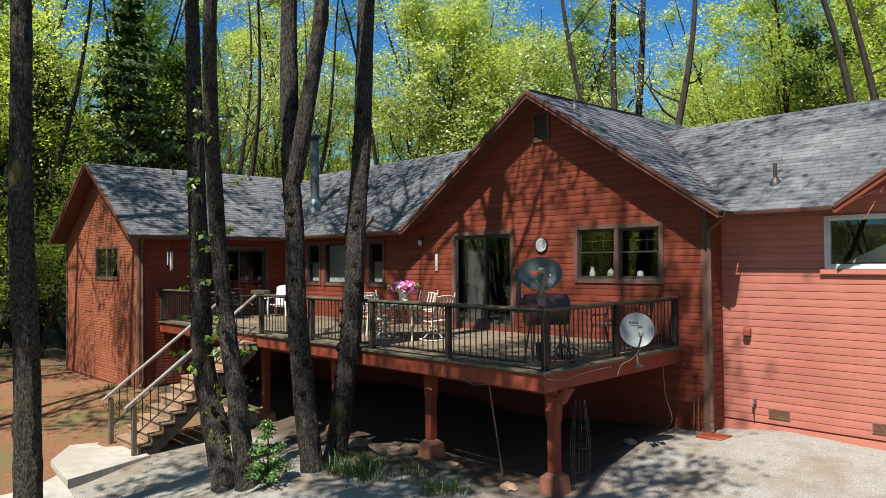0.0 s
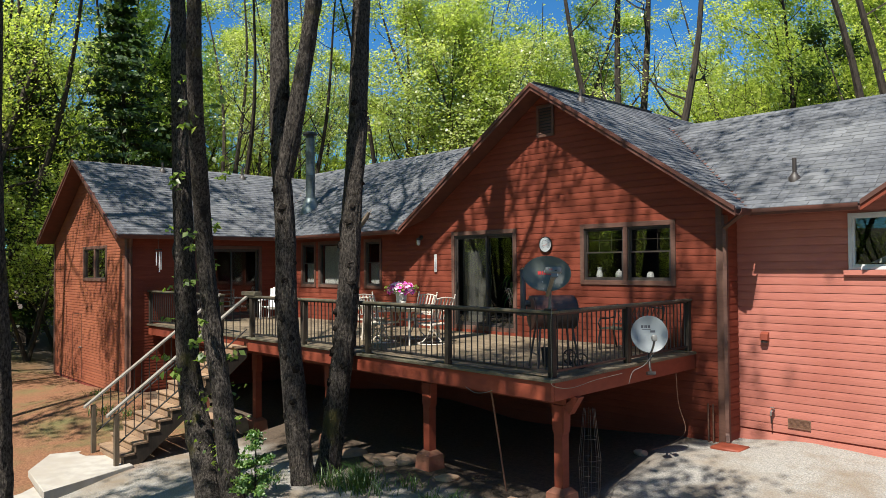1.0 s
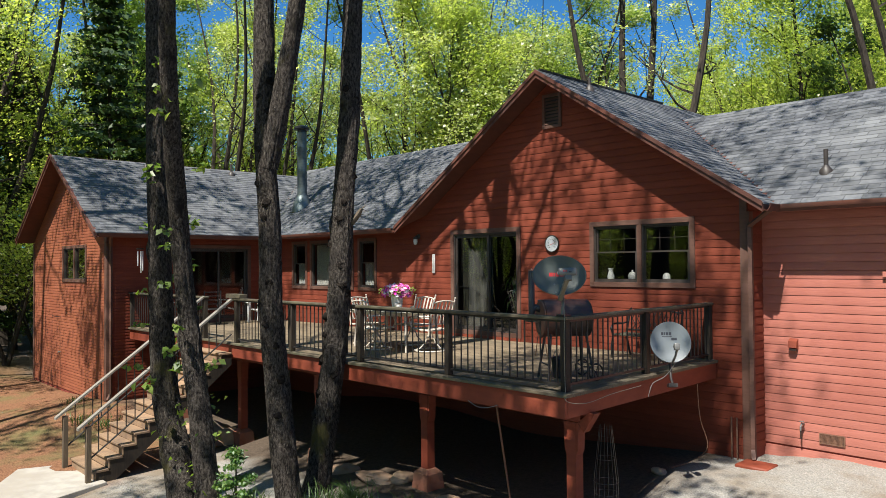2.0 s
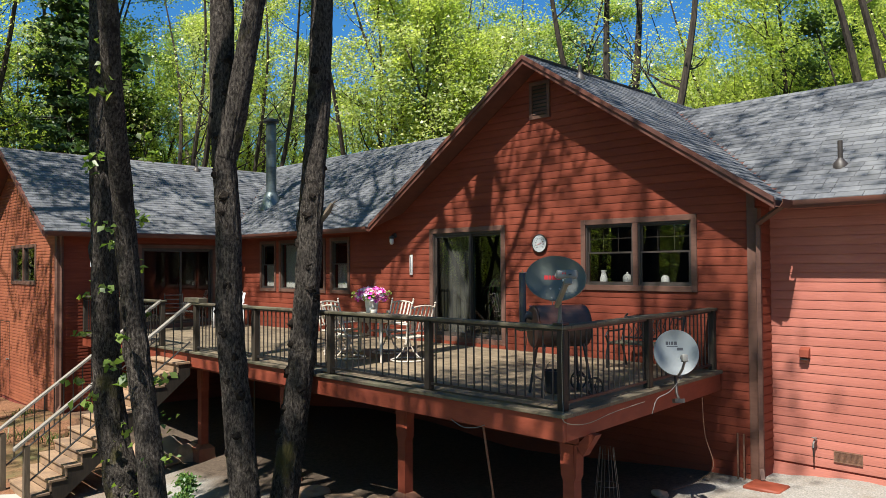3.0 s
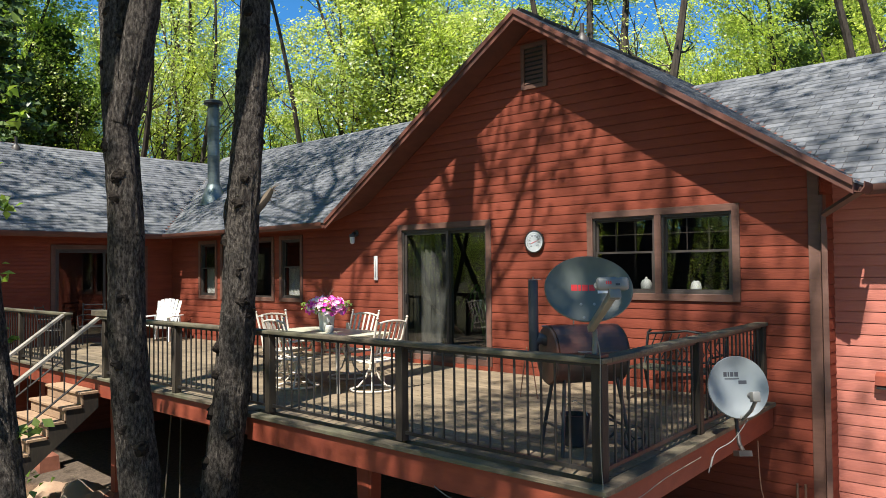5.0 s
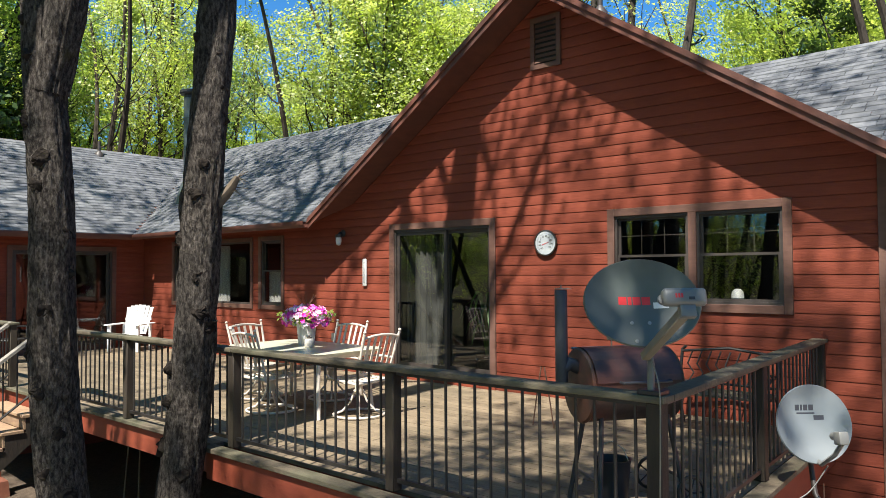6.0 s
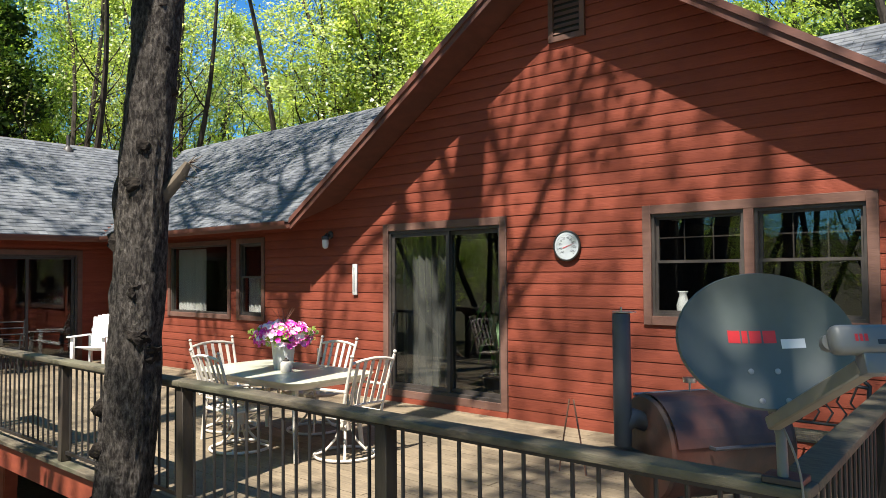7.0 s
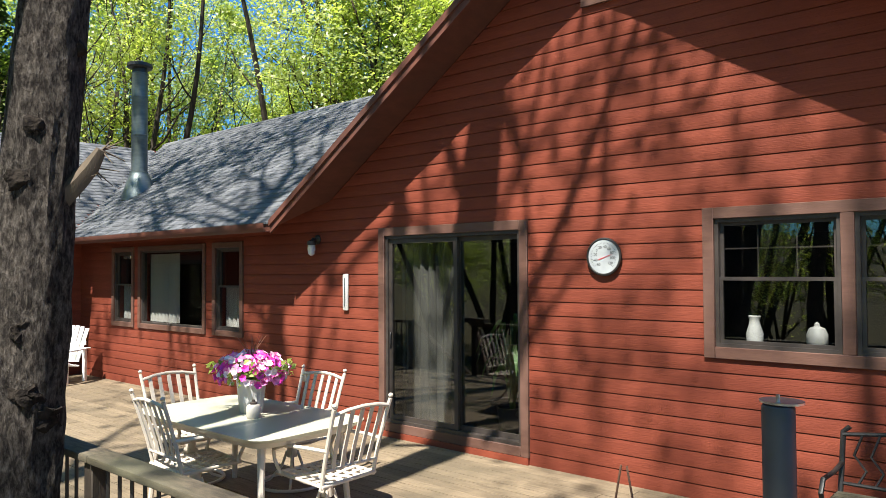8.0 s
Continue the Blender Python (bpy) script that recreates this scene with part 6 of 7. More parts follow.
# ---- satellite dishes ----
M["dish_grey"] = surf("grey_dish_enamel", (0.090, 0.104, 0.095), (0.066, 0.078, 0.072), scale=3, rough=0.42, bump=0.03, stain=(0.115, 0.125, 0.115), local=True, spec=0.25)
M["dish_pale"] = surf("pale_dish_enamel", (0.176, 0.200, 0.212), (0.144, 0.164, 0.176), scale=3, rough=0.35, bump=0.03, stain=(0.208, 0.224, 0.224), local=True)
M["lnb"] = surf("pale_grey_plastic", (0.147, 0.147, 0.140), (0.122, 0.122, 0.115), scale=5, rough=0.4, bump=0.03, local=True)
M["arm"] = surf("tan_painted_arm", (0.195, 0.176, 0.135), (0.158, 0.143, 0.109), scale=6, rough=0.5, bump=0.05, local=True)


def reflector(hx, hy, deep, n=48, rows=10):
    """A shallow oval bowl that opens towards +z, with a thick rolled rim."""
    bm = bmesh.new()
    front, back = [], []
    for j in range(1, rows + 1):
        f = j / rows
        front.append([bm.verts.new((hx * f * math.cos(2 * math.pi * k / n), hy * f * math.sin(2 * math.pi * k / n), deep * (f * f - 1))) for k in range(n)])
        back.append([bm.verts.new(((hx + 0.006) * f * math.cos(2 * math.pi * k / n), (hy + 0.006) * f * math.sin(2 * math.pi * k / n), deep * (f * f - 1) - 0.012)) for k in range(n)])
    c0, c1 = bm.verts.new((0, 0, -deep)), bm.verts.new((0, 0, -deep - 0.012))
    for k in range(n):
        q = (k + 1) % n
        bm.faces.new((c0, front[0][k], front[0][q])).smooth = True
        bm.faces.new((c1, back[0][q], back[0][k])).smooth = True
        for a, b in zip(front, front[1:]):
            bm.faces.new((a[k], b[k], b[q], a[q])).smooth = True
        for a, b in zip(back, back[1:]):
            bm.faces.new((a[q], b[q], b[k], a[k])).smooth = True
        bm.faces.new((front[-1][k], back[-1][k], back[-1][q], front[-1][q]))
    return bm


def bowl_z(x, y, hx, hy, deep):
    return deep * ((x / hx) ** 2 + (y / hy) ** 2 - 1)


def mark(parent, x, y, w, h, hx, hy, deep, mat, name="printed_mark"):
    """A flat printed shape that follows the bowl."""
    bm = bmesh.new()
    n = 4
    for lift in (0.0012,):
        grid = [[bm.verts.new((x + w * i / n, y + h * j / n, bowl_z(x + w * i / n, y + h * j / n, hx, hy, deep) + lift)) for i in range(n + 1)] for j in range(n + 1)]
        for j in range(n):
            for i in range(n):
                bm.faces.new((grid[j][i], grid[j][i + 1], grid[j + 1][i + 1], grid[j + 1][i]))
    return part(name, bm, mat, parent)


def facing(at, way, up=(0, 0, 1)):
    """A pose whose z points along way and whose y leans upwards."""
    z = Vector(way).normalized()
    x = Vector(up).cross(z).normalized()
    y = z.cross(x)
    m = Matrix((x, y, z)).transposed().to_4x4()
    m.translation = at
    return m


HX, HY, DP = 0.33, 0.257, 0.065
d1 = thing("satellite_dish", "grey oval satellite dish clamped to the rail corner", "satellite dish", facing((3.38, -4.20, 3.45), (0.62, -0.72, 0.33)))
part("reflector", reflector(HX, HY, DP), M["dish_grey"], d1)
# plain printed shapes: a row of red blocks and a small pale bar beside it
for x, y, w, h in ((-0.125, 0.0, 0.048, 0.048), (-0.07, 0.0, 0.022, 0.048), (-0.041, 0.0, 0.045, 0.048), (0.011, 0.0, 0.048, 0.048)):
    mark(d1, x, y, w, h, HX, HY, DP, M["red_paint"])
mark(d1, 0.075, -0.022, 0.085, 0.036, HX, HY, DP, M["white"])
for x, y in ((-0.06, -0.11), (0.04, -0.11), (-0.05, -0.225), (0.045, -0.225)):
    bm = bmesh.new()
    add_lathe(bm, [(0.011, 0.0), (0.011, 0.004), (0.005, 0.006), (0, 0.006)], 10, (x, y, bowl_z(x, y, HX, HY, DP) + 0.0005))
    part("bolt", bm, M["grey_metal"], d1)
bm = bmesh.new()
add_prism(bm, [(-0.02, -0.27, -0.10), (0.03, -0.27, -0.10), (0.03, -0.32, -0.08), (-0.02, -0.32, -0.08)], [(0.04, -0.18, 0.48), (0.095, -0.18, 0.48), (0.095, -0.23, 0.50), (0.04, -0.23, 0.50)])
soften(bm, 0.006, 1)
part("feed_arm", bm, M["arm"], d1, "tan painted feed arm")
bm = bmesh.new()
add_box(bm, -0.04, 0.18, -0.175, -0.085, 0.48, 0.54)
soften(bm, 0.022, 3)
head = part("feed_head", bm, M["lnb"], d1, "pale grey twin feed head")
bm = bmesh.new()
add_box(bm, 0.04, 0.12, -0.235, -0.17, 0.475, 0.53)
soften(bm, 0.008, 2)
part("feed_neck", bm, M["lnb"], head)
bm = bmesh.new()
add_lathe(bm, [(0, 0.0), (0.026, 0.0), (0.027, 0.02), (0.018, 0.04), (0, 0.04)], 18, axis=Matrix.Translation((-0.025, -0.13, 0.485)) @ Matrix.Rotation(math.pi, 4, "X"))
part("feed_horn", bm, M["grey_metal"], head)
for x, w in ((0.02, 0.009), (0.034, 0.009), (0.048, 0.010)):
    box_part("printed_mark", x, x + w, -0.14, -0.118, 0.5402, 0.5408, M["red_paint"], head)
box_part("printed_mark", 0.085, 0.115, -0.15, -0.135, 0.5402, 0.5408, M["black"], head)
mast = thing("dish_mast", "bent grey steel mast clamped to the rail post", "mast")
strut("pipe", [(3.43, -4.22, 2.94), (3.41, -4.17, 3.10), (3.33, -4.07, 3.24), (3.28, -4.03, 3.40)], 0.02, M["arm"], mast, 12)
box_part("clamp", 3.36, 3.50, -4.25, -4.13, 2.933, 2.96, M["black"], mast, bevel=0.004)
box_part("back_bracket", 3.23, 3.33, -4.09, -4.0, 3.32, 3.44, M["grey_metal"], mast, bevel=0.006)

H2, D2 = 0.278, 0.048
d2 = thing("satellite_dish", "pale grey round satellite dish beside the deck rail", "satellite dish", facing((3.72, -2.14, 2.48), (0.66, -0.72, 0.22)))
part("reflector", reflector(H2, H2 * 1.02, D2), M["dish_pale"], d2)
M["ink"] = surf("dark_print", (0.03, 0.032, 0.04), (0.04, 0.04, 0.05), scale=10, rough=0.5, bump=0.0)
for x, y, w, h in ((-0.12, 0.10, 0.034, 0.042), (-0.078, 0.10, 0.016, 0.042), (-0.054, 0.10, 0.032, 0.042), (-0.014, 0.10, 0.036, 0.042),
                   (-0.11, 0.075, 0.14, 0.010), (0.02, 0.03, 0.075, 0.034)):
    mark(d2, x, y, w, h, H2, H2, D2, M["ink"])
bm = bmesh.new()
add_tube(bm, [(0, -0.24, -0.06), (0.0, -0.29, 0.02), (0.0, -0.22, 0.22), (0.0, -0.14, 0.34)], 0.017, 8)
part("feed_arm", bm, M["lnb"], d2)
bm = bmesh.new()
add_box(bm, -0.035, 0.035, -0.15, -0.06, 0.29, 0.38)
soften(bm, 0.012, 2)
add_lathe(bm, [(0.0, 0), (0.032, 0.0), (0.03, 0.05), (0, 0.05)], 14, axis=Matrix.Translation((0, -0.09, 0.29)) @ Matrix.Rotation(math.pi, 4, "X"))
part("feed_head", bm, M["lnb"], d2)
strut("mount_pipe", [(0, -0.02, -0.07), (0, -0.15, -0.14), (0.0, -0.50, -0.13), (0.0, -0.58, -0.05)], 0.02, M["dark_frame"], d2, 10)
box_part("foot_plate", -0.06, 0.06, -0.62, -0.57, -0.14, 0.0, M["dark_frame"], d2)


def cable(label, pts, r, mat):
    bm = bmesh.new()
    out = []
    pts = [Vector(p) for p in pts]
    for i, (a, b) in enumerate(zip(pts, pts[1:])):
        p0, p3 = pts[max(i - 1, 0)], pts[min(i + 2, len(pts) - 1)]
        for k in range(6 + (i == len(pts) - 2)):
            t = k / 6
            out.append(0.5 * ((2 * a) + (b - p0) * t + (2 * p0 - 5 * a + 4 * b - p3) * t * t + (3 * a - p0 - 3 * b + p3) * t ** 3))
    add_tube(bm, out, r, 6)
    return tagged(part("cable", bm, mat), label, "cable")


cable("white coaxial cable running down the corner post", [(3.42, -4.2, 3.15), (3.50, -4.26, 2.98), (3.52, -4.30, 2.7), (3.50, -4.27, 2.3), (3.53, -4.30, 2.06), (3.60, -4.37, 1.93), (3.62, -4.0, 1.86), (3.60, -3.4, 1.90), (3.585, -2.7, 1.92)], 0.0045, M["arm"])
cable("white coaxial cable hanging from the small dish", [(3.82, -2.2, 2.2), (3.72, -2.3, 2.02), (3.62, -2.45, 1.93), (3.60, -2.52, 1.80), (3.59, -2.46, 1.88), (3.57, -2.5, 1.74)], 0.0045, M["lnb"])
cable("thin brown cable looping to the ground", [(3.45, -0.9, 1.72), (3.46, -0.85, 1.2), (3.55, -0.8, 0.75), (3.3, -0.9, 0.5), (3.1, -1.1, ground_z(3.1, -1.1) + 0.02)], 0.006, M["rust"])
cable("loose pale wire drooping under the deck rim", [(1.9, -4.35, 1.72), (2.1, -4.36, 1.66), (2.3, -4.36, 1.68), (2.45, -4.35, 1.73)], 0.005, M["lnb"])
for x in (3.60, 3.69):
    tagged(strut("standpipe", [(x, -0.10, ground_z(x, -0.1) - 0.05), (x, -0.10, 1.12)], 0.014, M["rust"], None), "thin rusty standpipe at the wall foot", "pipe")
tagged(box_part("splash_block", 3.85, 4.35, -0.55, -0.12, ground_z(4.1, -0.3) - 0.06, ground_z(4.1, -0.3) + 0.045, M["red_trim"], bevel=0.02), "red concrete splash block under the downspout", "splash block")
tagged(strut("pole", [(2.17, -3.75, ground_z(2.17, -3.75) - 0.05), (2.18, -3.95, 1.0), (2.20, -4.12, 1.74)], 0.014, M["rust"], None), "thin rusty steel pole leaning under the deck", "pole")
for x, y, lx in ((-4.4, -3.6, -4.7), (-4.1, -3.5, -4.6)):
    tagged(strut("garden_stake", [(x, y, ground_z(x, y)), (lx, y + 0.3, 1.5)], 0.012, M["rail"], None), "wooden garden stake leaning under the deck", "stake")

# wire plant cage beside the corner pier
cage = thing("tomato_cage", "tall galvanised wire plant cage", "plant cage", pose(3.52, -3.45, ground_z(3.52, -3.45)))
for k in range(8):
    a = 2 * math.pi * k / 8
    strut("upright", [(0.13 * math.cos(a), 0.13 * math.sin(a), 0), (0.16 * math.cos(a), 0.16 * math.sin(a), 0.7), (0.08 * math.cos(a), 0.08 * math.sin(a), 1.42)], 0.003, M["dark_frame"], cage, 4)
for z, r in ((0.1, 0.133), (0.25, 0.14), (0.4, 0.148), (0.55, 0.155), (0.7, 0.162), (1.0, 0.13)):
    strut("hoop", [(r * math.cos(2 * math.pi * k / 20), r * math.sin(2 * math.pi * k / 20), z) for k in range(21)], 0.0028, M["dark_frame"], cage, 4)

# ---- rocks and plants ----
M["rock"] = surf("warm_field_stone", (0.345, 0.225, 0.143), (0.255, 0.165, 0.105), scale=6, rough=0.9, bump=0.6, stain=(0.210, 0.188, 0.150))


def rock(x, y, sx, sy, sz, seed, label="rough tan field stone lying on the soil"):
    bm = bmesh.new()
    bmesh.ops.create_icosphere(bm, subdivisions=3, radius=1)
    for v in bm.verts:
        k = 1 + 0.35 * noise.noise(v.co * 1.3 + Vector((seed, 0, 0))) + 0.12 * noise.noise(v.co * 4 + Vector((0, seed, 0)))
        v.co = Vector((round(v.co.x * k * 3) / 3 * 0.35 + v.co.x * k * 0.65, v.co.y * k, max(-0.5, v.co.z * k))) * 1.0
        v.co = Vector((v.co.x * sx, v.co.y * sy, v.co.z * sz))
    ob = part("rock", bm, M["rock"], m=Matrix.Translation((x, y, ground_z(x, y) + sz * 0.25)) @ Matrix.Rotation(seed, 4, "Z"))
    return tagged(ob, label, "rock", group="stones round the deck")


for i, (x, y, a, b, c) in enumerate(((-0.65, -3.95, 0.45, 0.22, 0.10), (-0.2, -3.75, 0.22, 0.18, 0.12), (-6.6, -3.9, 0.45, 0.3, 0.28), (-6.1, -4.4, 0.55, 0.4, 0.12), (-5.9, -3.9, 0.3, 0.22, 0.25), (-7.2, -4.2, 0.4, 0.3, 0.2), (1.1, -4.0, 0.18, 0.13, 0.07),
                                     (2.6, -4.1, 0.2, 0.14, 0.06), (-1.7, -3.9, 0.3, 0.2, 0.1), (3.0, -1.3, 0.14, 0.1, 0.06))):
    rock(x, y, a, b, c, i * 1.7)


def blades(name, label, x, y, n, length, mat, seed, spread=0.2, wide=0.012, droop=0.5):
    """A clump of arching strap leaves, each three segments long."""
    rng = random.Random(seed)
    verts, faces = [], []
    for k in range(n):
        a = rng.uniform(0, 6.283)
        d, w = Vector((math.cos(a), math.sin(a), 0)), Vector((-math.sin(a), math.cos(a), 0))
        b = Vector((rng.gauss(0, spread), rng.gauss(0, spread), -0.02))
        L = length * rng.uniform(0.6, 1.2)
        n0 = len(verts)
        for s in range(4):
            f = s / 3
            p = b + d * L * (0.15 * f + droop * f * f) + Vector((0, 0, L * (f - 0.45 * droop * f * f * f * 1.4)))
            ww = wide * (1 - f * 0.9) * (1 if s else 0.7)
            verts += [tuple(p - w * ww), tuple(p + w * ww + d * 0.002)]
            if s:
                faces.append((n0 + 2 * s - 2, n0 + 2 * s - 1, n0 + 2 * s + 1, n0 + 2 * s))
    me = bpy.data.meshes.new(name)
    me.from_pydata(verts, [], faces)
    me.materials.append(mat)
    return tagged(part(name, me, None, m=Matrix.Translation((x, y, ground_z(x, y)))), label, "plant", group="plants at the tree feet", kind="stuff")


M["blade"] = leaf_mat("green_blade", (0.05, 0.10, 0.02), (0.08, 0.14, 0.025), (0.13, 0.19, 0.04), 0.3)
for i, (x, y, n, L) in enumerate(((-0.05, -4.9, 120, 0.45), (0.15, -5.15, 110, 0.45), (-0.35, -5.25, 80, 0.4), (0.9, -4.6, 40, 0.3), (1.9, -4.95, 70, 0.35), (2.2, -4.75, 40, 0.3), (0.55, -5.2, 50, 0.35), (-1.3, -5.9, 40, 0.35), (-9.5, -5.9, 60, 0.35), (-9.0, -5.5, 50, 0.3), (-11.5, -5.4, 40, 0.25))):
    blades("grass_clump", "clump of green strap leaves by the tree feet", x, y, n, L, M["blade"], 40 + i, 0.16)

# young fir and leafy shoots in front of the twin tree
sap = thing("fir_sapling", "young fir sapling with pale green tips", "sapling", pose(-0.75, -6.45, ground_z(-0.75, -6.45) - 0.03))
bm = bmesh.new()
rng = random.Random(77)
add_tube(bm, [(0, 0, 0), (0.02, 0, 0.6), (0, 0.02, 1.15)], [0.02, 0.014, 0.004], 6)
tips = []
for k in range(34):
    z, a = rng.uniform(0.12, 1.1), rng.uniform(0, 6.283)
    reach = (1.25 - z) * 0.42
    d = Vector((math.cos(a), math.sin(a), 0.18))
    add_tube(bm, [(0, 0, z), d * reach + Vector((0, 0, z))], [0.007, 0.002], 4)
    tips += [tuple(d * reach * f + Vector((0, 0, z))) for f in (0.35, 0.5, 0.65, 0.8, 0.95)]
part("stem", bm, M["bark"], sap)
M["fir"] = leaf_mat("young_fir_needles", (0.05, 0.12, 0.03), (0.09, 0.18, 0.035), (0.20, 0.28, 0.05), 0.3)
part("needles", leaf_cloud("needles", tips, 16, 0.035, 0.055, M["fir"], 5), None, sap)
M["shoot"] = leaf_mat("young_maple_leaf", (0.10, 0.17, 0.03), (0.17, 0.25, 0.04), (0.30, 0.36, 0.08), 0.45)
twin = [o for o in scene.objects if o.name.startswith("twin_tree")][0]
rng = random.Random(15)
bm, tips = bmesh.new(), []
for k in range(46):
    z = rng.uniform(1.4, 6.6)
    if rng.random() < 0.6:
        x, y = (-2.60, -6.78)
    else:
        x, y = (-1.70 if z < 4.5 else -1.70 + (z - 4.3) * 0.36, -6.8 if z < 4.5 else -6.87 - (z - 4.3) * 0.23)
    a = rng.uniform(0, 6.283)
    d = Vector((math.cos(a), math.sin(a), rng.uniform(-0.2, 0.7)))
    L = rng.uniform(0.2, 0.55)
    p = Vector((x, y, z))
    add_tube(bm, [p, p + d * L * 0.6, p + d * L + Vector((0, 0, -0.03))], [0.007, 0.005, 0.002], 4)
    tips += [tuple(p + d * L), tuple(p + d * L * 0.85)]
tagged(part("young_growth", bm, M["bark"], twin), kind="stuff")
part("young_leaves", leaf_cloud("young_leaves", tips, 4, 0.06, 0.13, M["shoot"], 6), None, twin)
part("young_leaves", leaf_cloud("young_leaves", [(-1.7 + rng.gauss(0, 0.3), -6.5 + rng.gauss(0, 0.2), rng.uniform(0.3, 1.6)) for _ in range(34)], 3, 0.09, 0.10, M["shoot"], 7), None, twin)

# jars on the kitchen sill
for x, prof in ((1.20, [(0.05, 0), (0.062, 0.01), (0.066, 0.07), (0.045, 0.14), (0.038, 0.18), (0.05, 0.21), (0.045, 0.215), (0, 0.21)]), (1.66, [(0.06, 0), (0.075, 0.02), (0.075, 0.09), (0.055, 0.135), (0.02, 0.15), (0.018, 0.17), (0, 0.185)]), (2.35, [(0.05, 0), (0.07, 0.03), (0.06, 0.1), (0.03, 0.13), (0, 0.13)])):
    bm = bmesh.new()
    add_lathe(bm, prof, 22, (x, 0.15, 3.285))
    tagged(part("ceramic_jar", bm, M["white"]), "white ceramic jar on the kitchen window sill", "jar", group="jars on the sill")
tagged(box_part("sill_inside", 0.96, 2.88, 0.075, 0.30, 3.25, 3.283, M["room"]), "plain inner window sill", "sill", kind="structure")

# ---- small pieces: siding boards, deck planks, shingles ----
board_cache = {}


def board_mesh(length, z0h, slope0, slope1, mat):
    """One lap board of a length; the ends may be cut to a roof slope (offset of the upper edge)."""
    key = (round(length, 3), round(z0h, 3), round(slope0, 3), round(slope1, 3), mat)
    if key not in board_cache:
        bm = bmesh.new()
        # a nearly flat face over a rebate that leaves a dark joint at the foot
        g = min(0.0075, z0h * 0.35)
        prof = [(0, 0), (0.001, 0), (0.001, g), (0.0185, g), (0.0195, g + 0.004), (0.012, z0h), (0, z0h)]
        a = [(slope0 * z / z0h, -y, z) for y, z in prof]
        b = [(length + slope1 * z / z0h, -y, z) for y, z in prof]
        add_prism(bm, a, b)
        board_cache[key] = finish("board", bm, M[mat])
    return board_cache[key]


for ob, base, along, x0, x1, z0, top, openings, mat in BOARDS:
    turn = math.atan2(along.y, along.x)
    zmax = max(top(x0 + (x1 - x0) * i / 200) for i in range(201))
    course = COURSE * (0.62 if "wing" in ob.name else 1)
    rows = int((zmax - z0) / course) + 1
    for r in range(rows):
        za, zb = z0 + r * course, z0 + (r + 1) * course
        # the stretch of this course that lies under the roof line
        inside = [x0 + (x1 - x0) * i / 2000 for i in range(2001) if top(x0 + (x1 - x0) * i / 2000) > za + 0.01]
        if not inside:
            continue
        lo, hi = min(inside), max(inside)
        inside_top = [x for x in inside if top(x) >= zb]
        if inside_top:
            lo_t, hi_t = min(inside_top), max(inside_top)
        else:
            lo_t = hi_t = (lo + hi) / 2
            zb = top(lo_t)
        if lo_t - lo > 1 or hi - hi_t > 1:
            zb = min(zb, top(lo + 0.01), top(hi - 0.01))
            lo_t, hi_t = lo, hi
        cuts = [o for o in openings if o[2] < zb - 0.01 and o[3] > za + 0.01]
        edges = sorted({lo, hi, *[e for o in cuts for e in o[:2]]})
        for a, b in zip(edges, edges[1:]):
            z_a, z_b, mid = za, zb, (a + b) / 2
            for o in cuts:
                if o[0] < mid < o[1]:
                    if o[2] > za + 0.01:
                        z_b = min(z_b, o[2])
                    elif o[3] < zb - 0.01:
                        z_a = max(z_a, o[3])
                    else:
                        z_b = z_a
            if z_b - z_a < 0.012:
                continue
            s0 = (lo_t - lo) if a == lo else 0.0
            s1 = (hi_t - hi) if b == hi else 0.0
            p = base + along * a + Vector((0, 0, z_a))
            part("board", board_mesh(b - a, z_b - z_a, s0, s1, mat), None, ob, m=Matrix.Translation(p + Vector((along.y, -along.x, 0)) * 0.0) @ Matrix.Rotation(turn, 4, "Z"))

rng = random.Random(9)
y = -4.125
plank = {}
i = 0
while y < -0.05:
    x, end = -10.88, 3.45 + deck_end(y)
    cut = -10.88 + (1.2 + (i * 1.9) % 3.6)
    while x < end:
        e = min(cut, end)
        L = round(e - x - 0.004, 3)
        if L > 0.05:
            if L not in plank:
                bm = bmesh.new()
                add_box(bm, 0, L, 0, 0.132, -0.035, 0)
                plank[L] = finish("plank", bm, M["deck"])
            part("plank", plank[L], None, deck, m=Matrix.Translation((x, y, DECK + rng.uniform(-0.002, 0.001))))
        x, cut = e, cut + 3.6
    y += 0.138
    i += 1


def in_plan(p, plan):
    x, y = p
    hit = False
    for (ax, ay), (bx, by) in zip(plan, plan[1:] + plan[:1]):
        if (ay > y) != (by > y) and x < (bx - ax) * (y - ay) / (by - ay) + ax:
            hit = not hit
    return hit


tab_mesh = {}


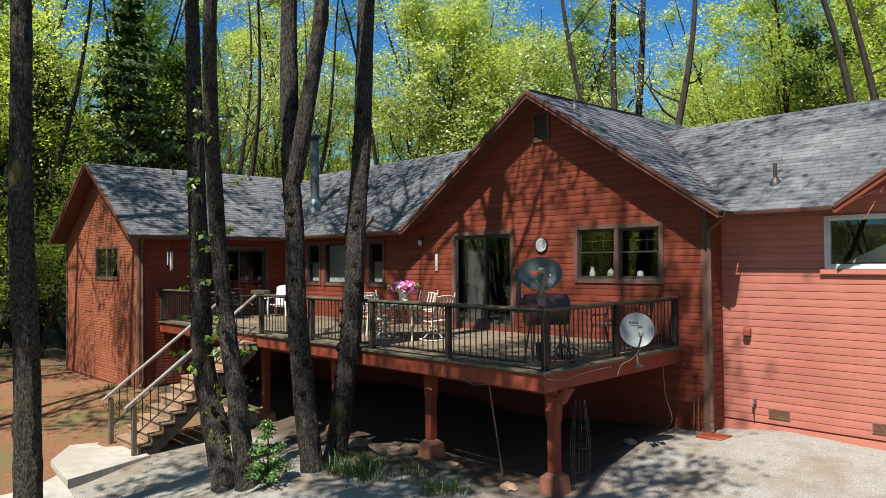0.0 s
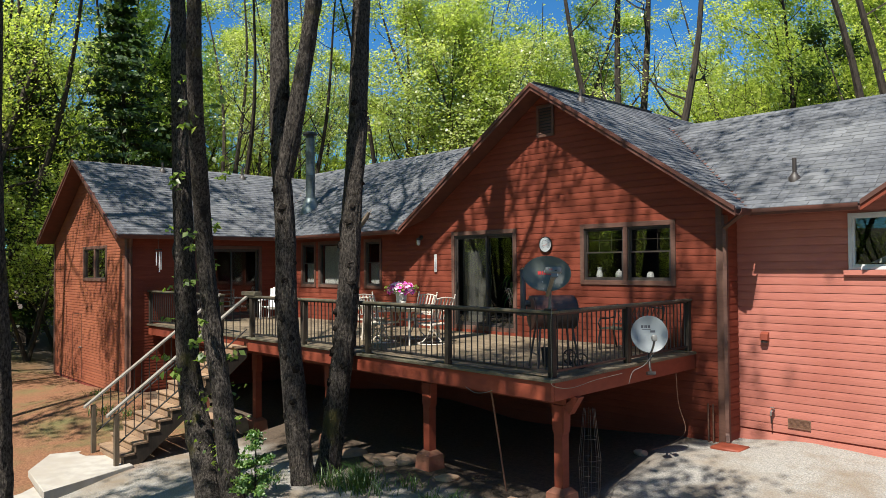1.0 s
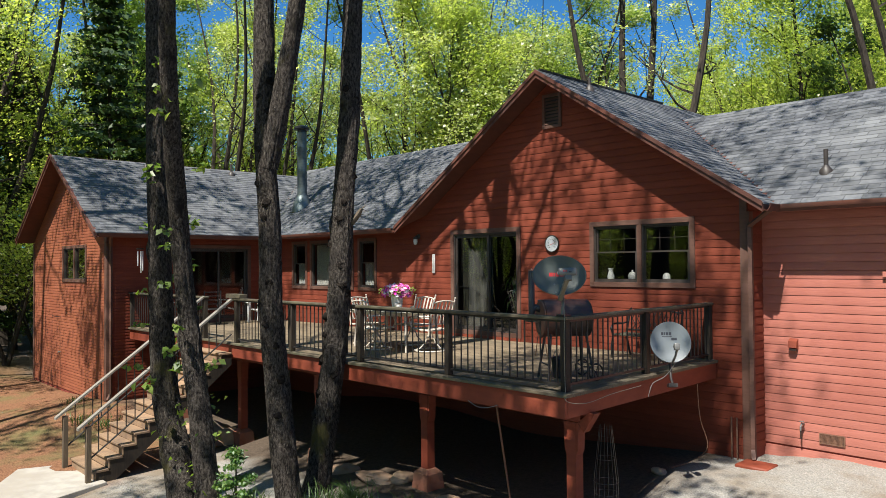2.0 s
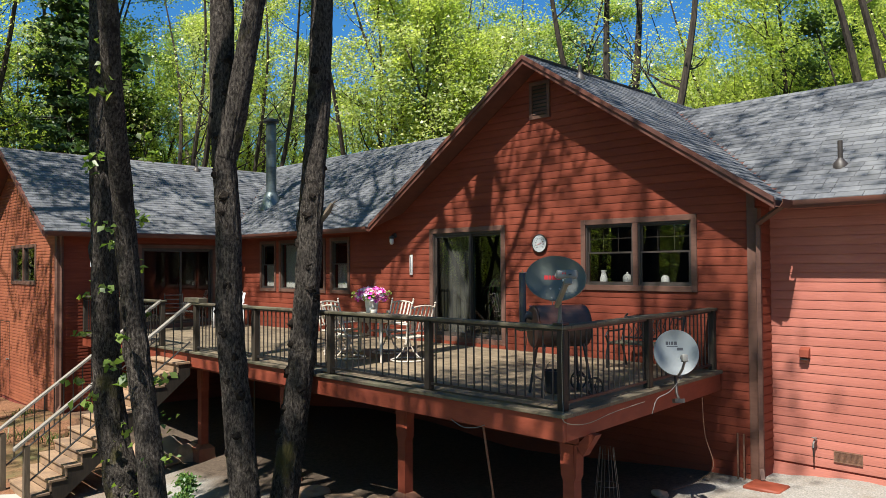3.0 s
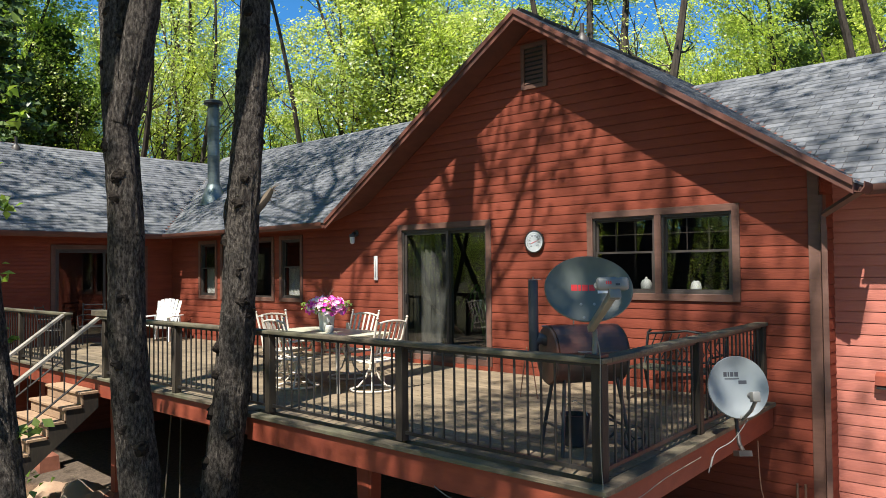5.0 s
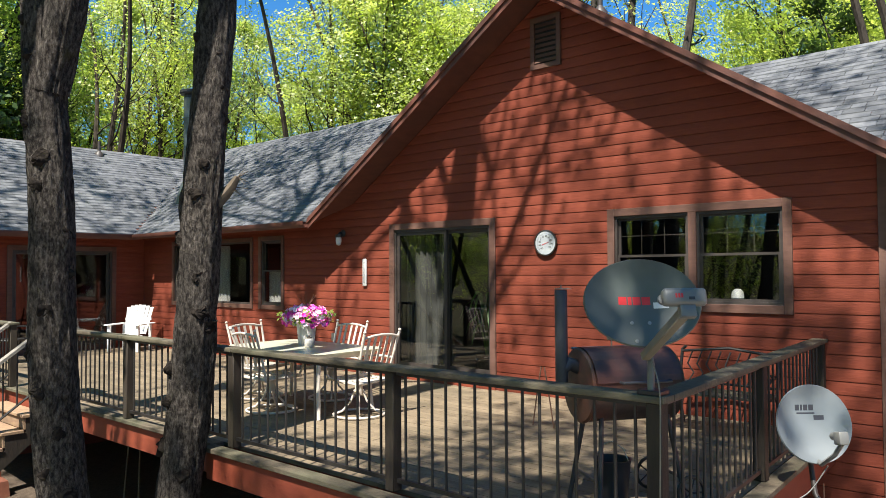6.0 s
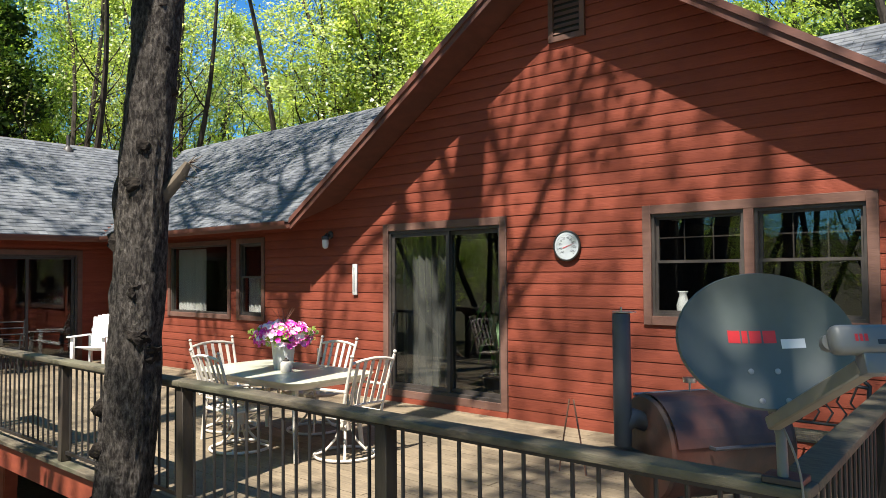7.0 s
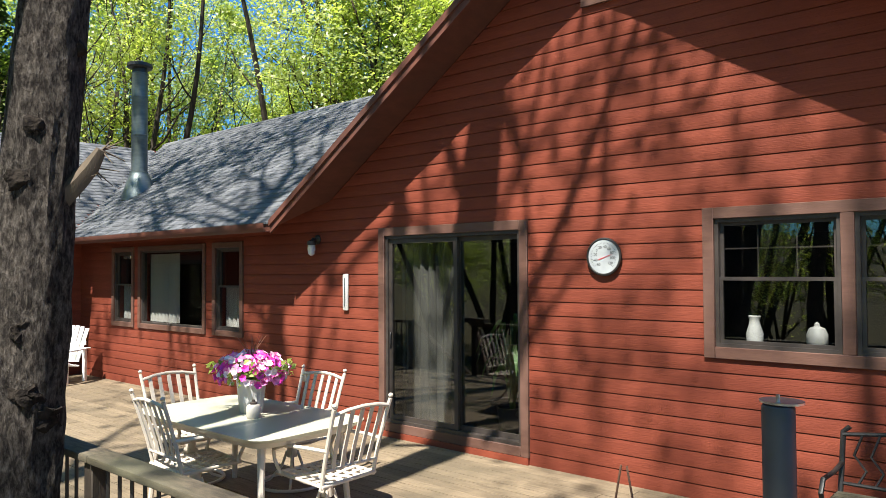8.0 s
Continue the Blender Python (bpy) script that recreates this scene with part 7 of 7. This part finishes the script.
def shingle_tab(wide, lift):
    """One loose tab on the main slope, in its own frame."""
    if (wide, lift) not in tab_mesh:
        s = 0.142 / math.sqrt(1 + K * K)
        m = bpy.data.meshes.new("shingle")
        vs = [(u, v, K * v + dz) for u, v, dz in ((0, 0, lift), (wide - 0.006, 0, lift), (wide - 0.006, s * 1.15, 0.001), (0, s * 1.15, 0.001), (0, 0, -0.012), (wide - 0.006, 0, -0.012))]
        m.from_pydata(vs, [], [(0, 1, 2, 3), (4, 5, 1, 0), (4, 0, 3), (5, 2, 1)])
        m.materials.append(M["shingle_part"])
        tab_mesh[(wide, lift)] = m
    return tab_mesh[(wide, lift)]


loose = 0
for ob, plan, height, eave, up in SHINGLES:
    side = Vector((up.y, -up.x))
    us = [(Vector(p) - eave).dot(side) for p in plan]
    vs = [(Vector(p) - eave).dot(up) for p in plan]
    verts, faces = [], []
    plan_step = 0.142 / math.sqrt(1 + K * K)
    v = -0.03
    row = 0
    while v < max(vs):
        u = min(us) - 0.3 + (row % 3) * 0.11
        while u < max(us):
            wide = rng.choice((0.16, 0.24, 0.30, 0.36))
            row_at = eave + up * (v + plan_step * 0.5 if v > 0 else 0.06)
            a, b = u, u + wide
            while a < b and not in_plan(row_at + side * a, plan):
                a += 0.03
            while b > a and not in_plan(row_at + side * b, plan):
                b -= 0.03
            full = wide
            if b - a > 0.05:
                c = row_at + side * (a + b) / 2
                start, wide = a, round(b - a, 2)
                lift = rng.choice((0.012, 0.012, 0.016, 0.019))
                if ob.name == "roof_main" and c.x > -7.2 and loose < 300:
                    q = eave + side * start + up * v
                    part("shingle", shingle_tab(wide, lift), None, ob, m=Matrix.Translation((q.x, q.y, height(q.x, q.y) - 0.006)))
                    loose += 1
                    u += full
                    continue
                n0 = len(verts)
                for uu, vv, dz in ((start, v, lift), (start + wide - 0.006, v, lift), (start + wide - 0.006, v + plan_step * 1.15, 0.001), (start, v + plan_step * 1.15, 0.001),
                                   (start, v, -0.012), (start + wide - 0.006, v, -0.012)):
                    q = eave + side * uu + up * vv
                    verts.append((q.x, q.y, height(q.x, q.y) + dz - 0.006))
                faces += [(n0, n0 + 1, n0 + 2, n0 + 3), (n0 + 4, n0 + 5, n0 + 1, n0), (n0 + 4, n0, n0 + 3), (n0 + 5, n0 + 2, n0 + 1)]
            u += full
        v += plan_step
        row += 1
    me = bpy.data.meshes.new("shingles")
    me.from_pydata(verts, [], faces)
    me.materials.append(M["shingle"])
    tagged(part("shingles", me, None, ob, "overlapping grey asphalt shingles"), kind="stuff")
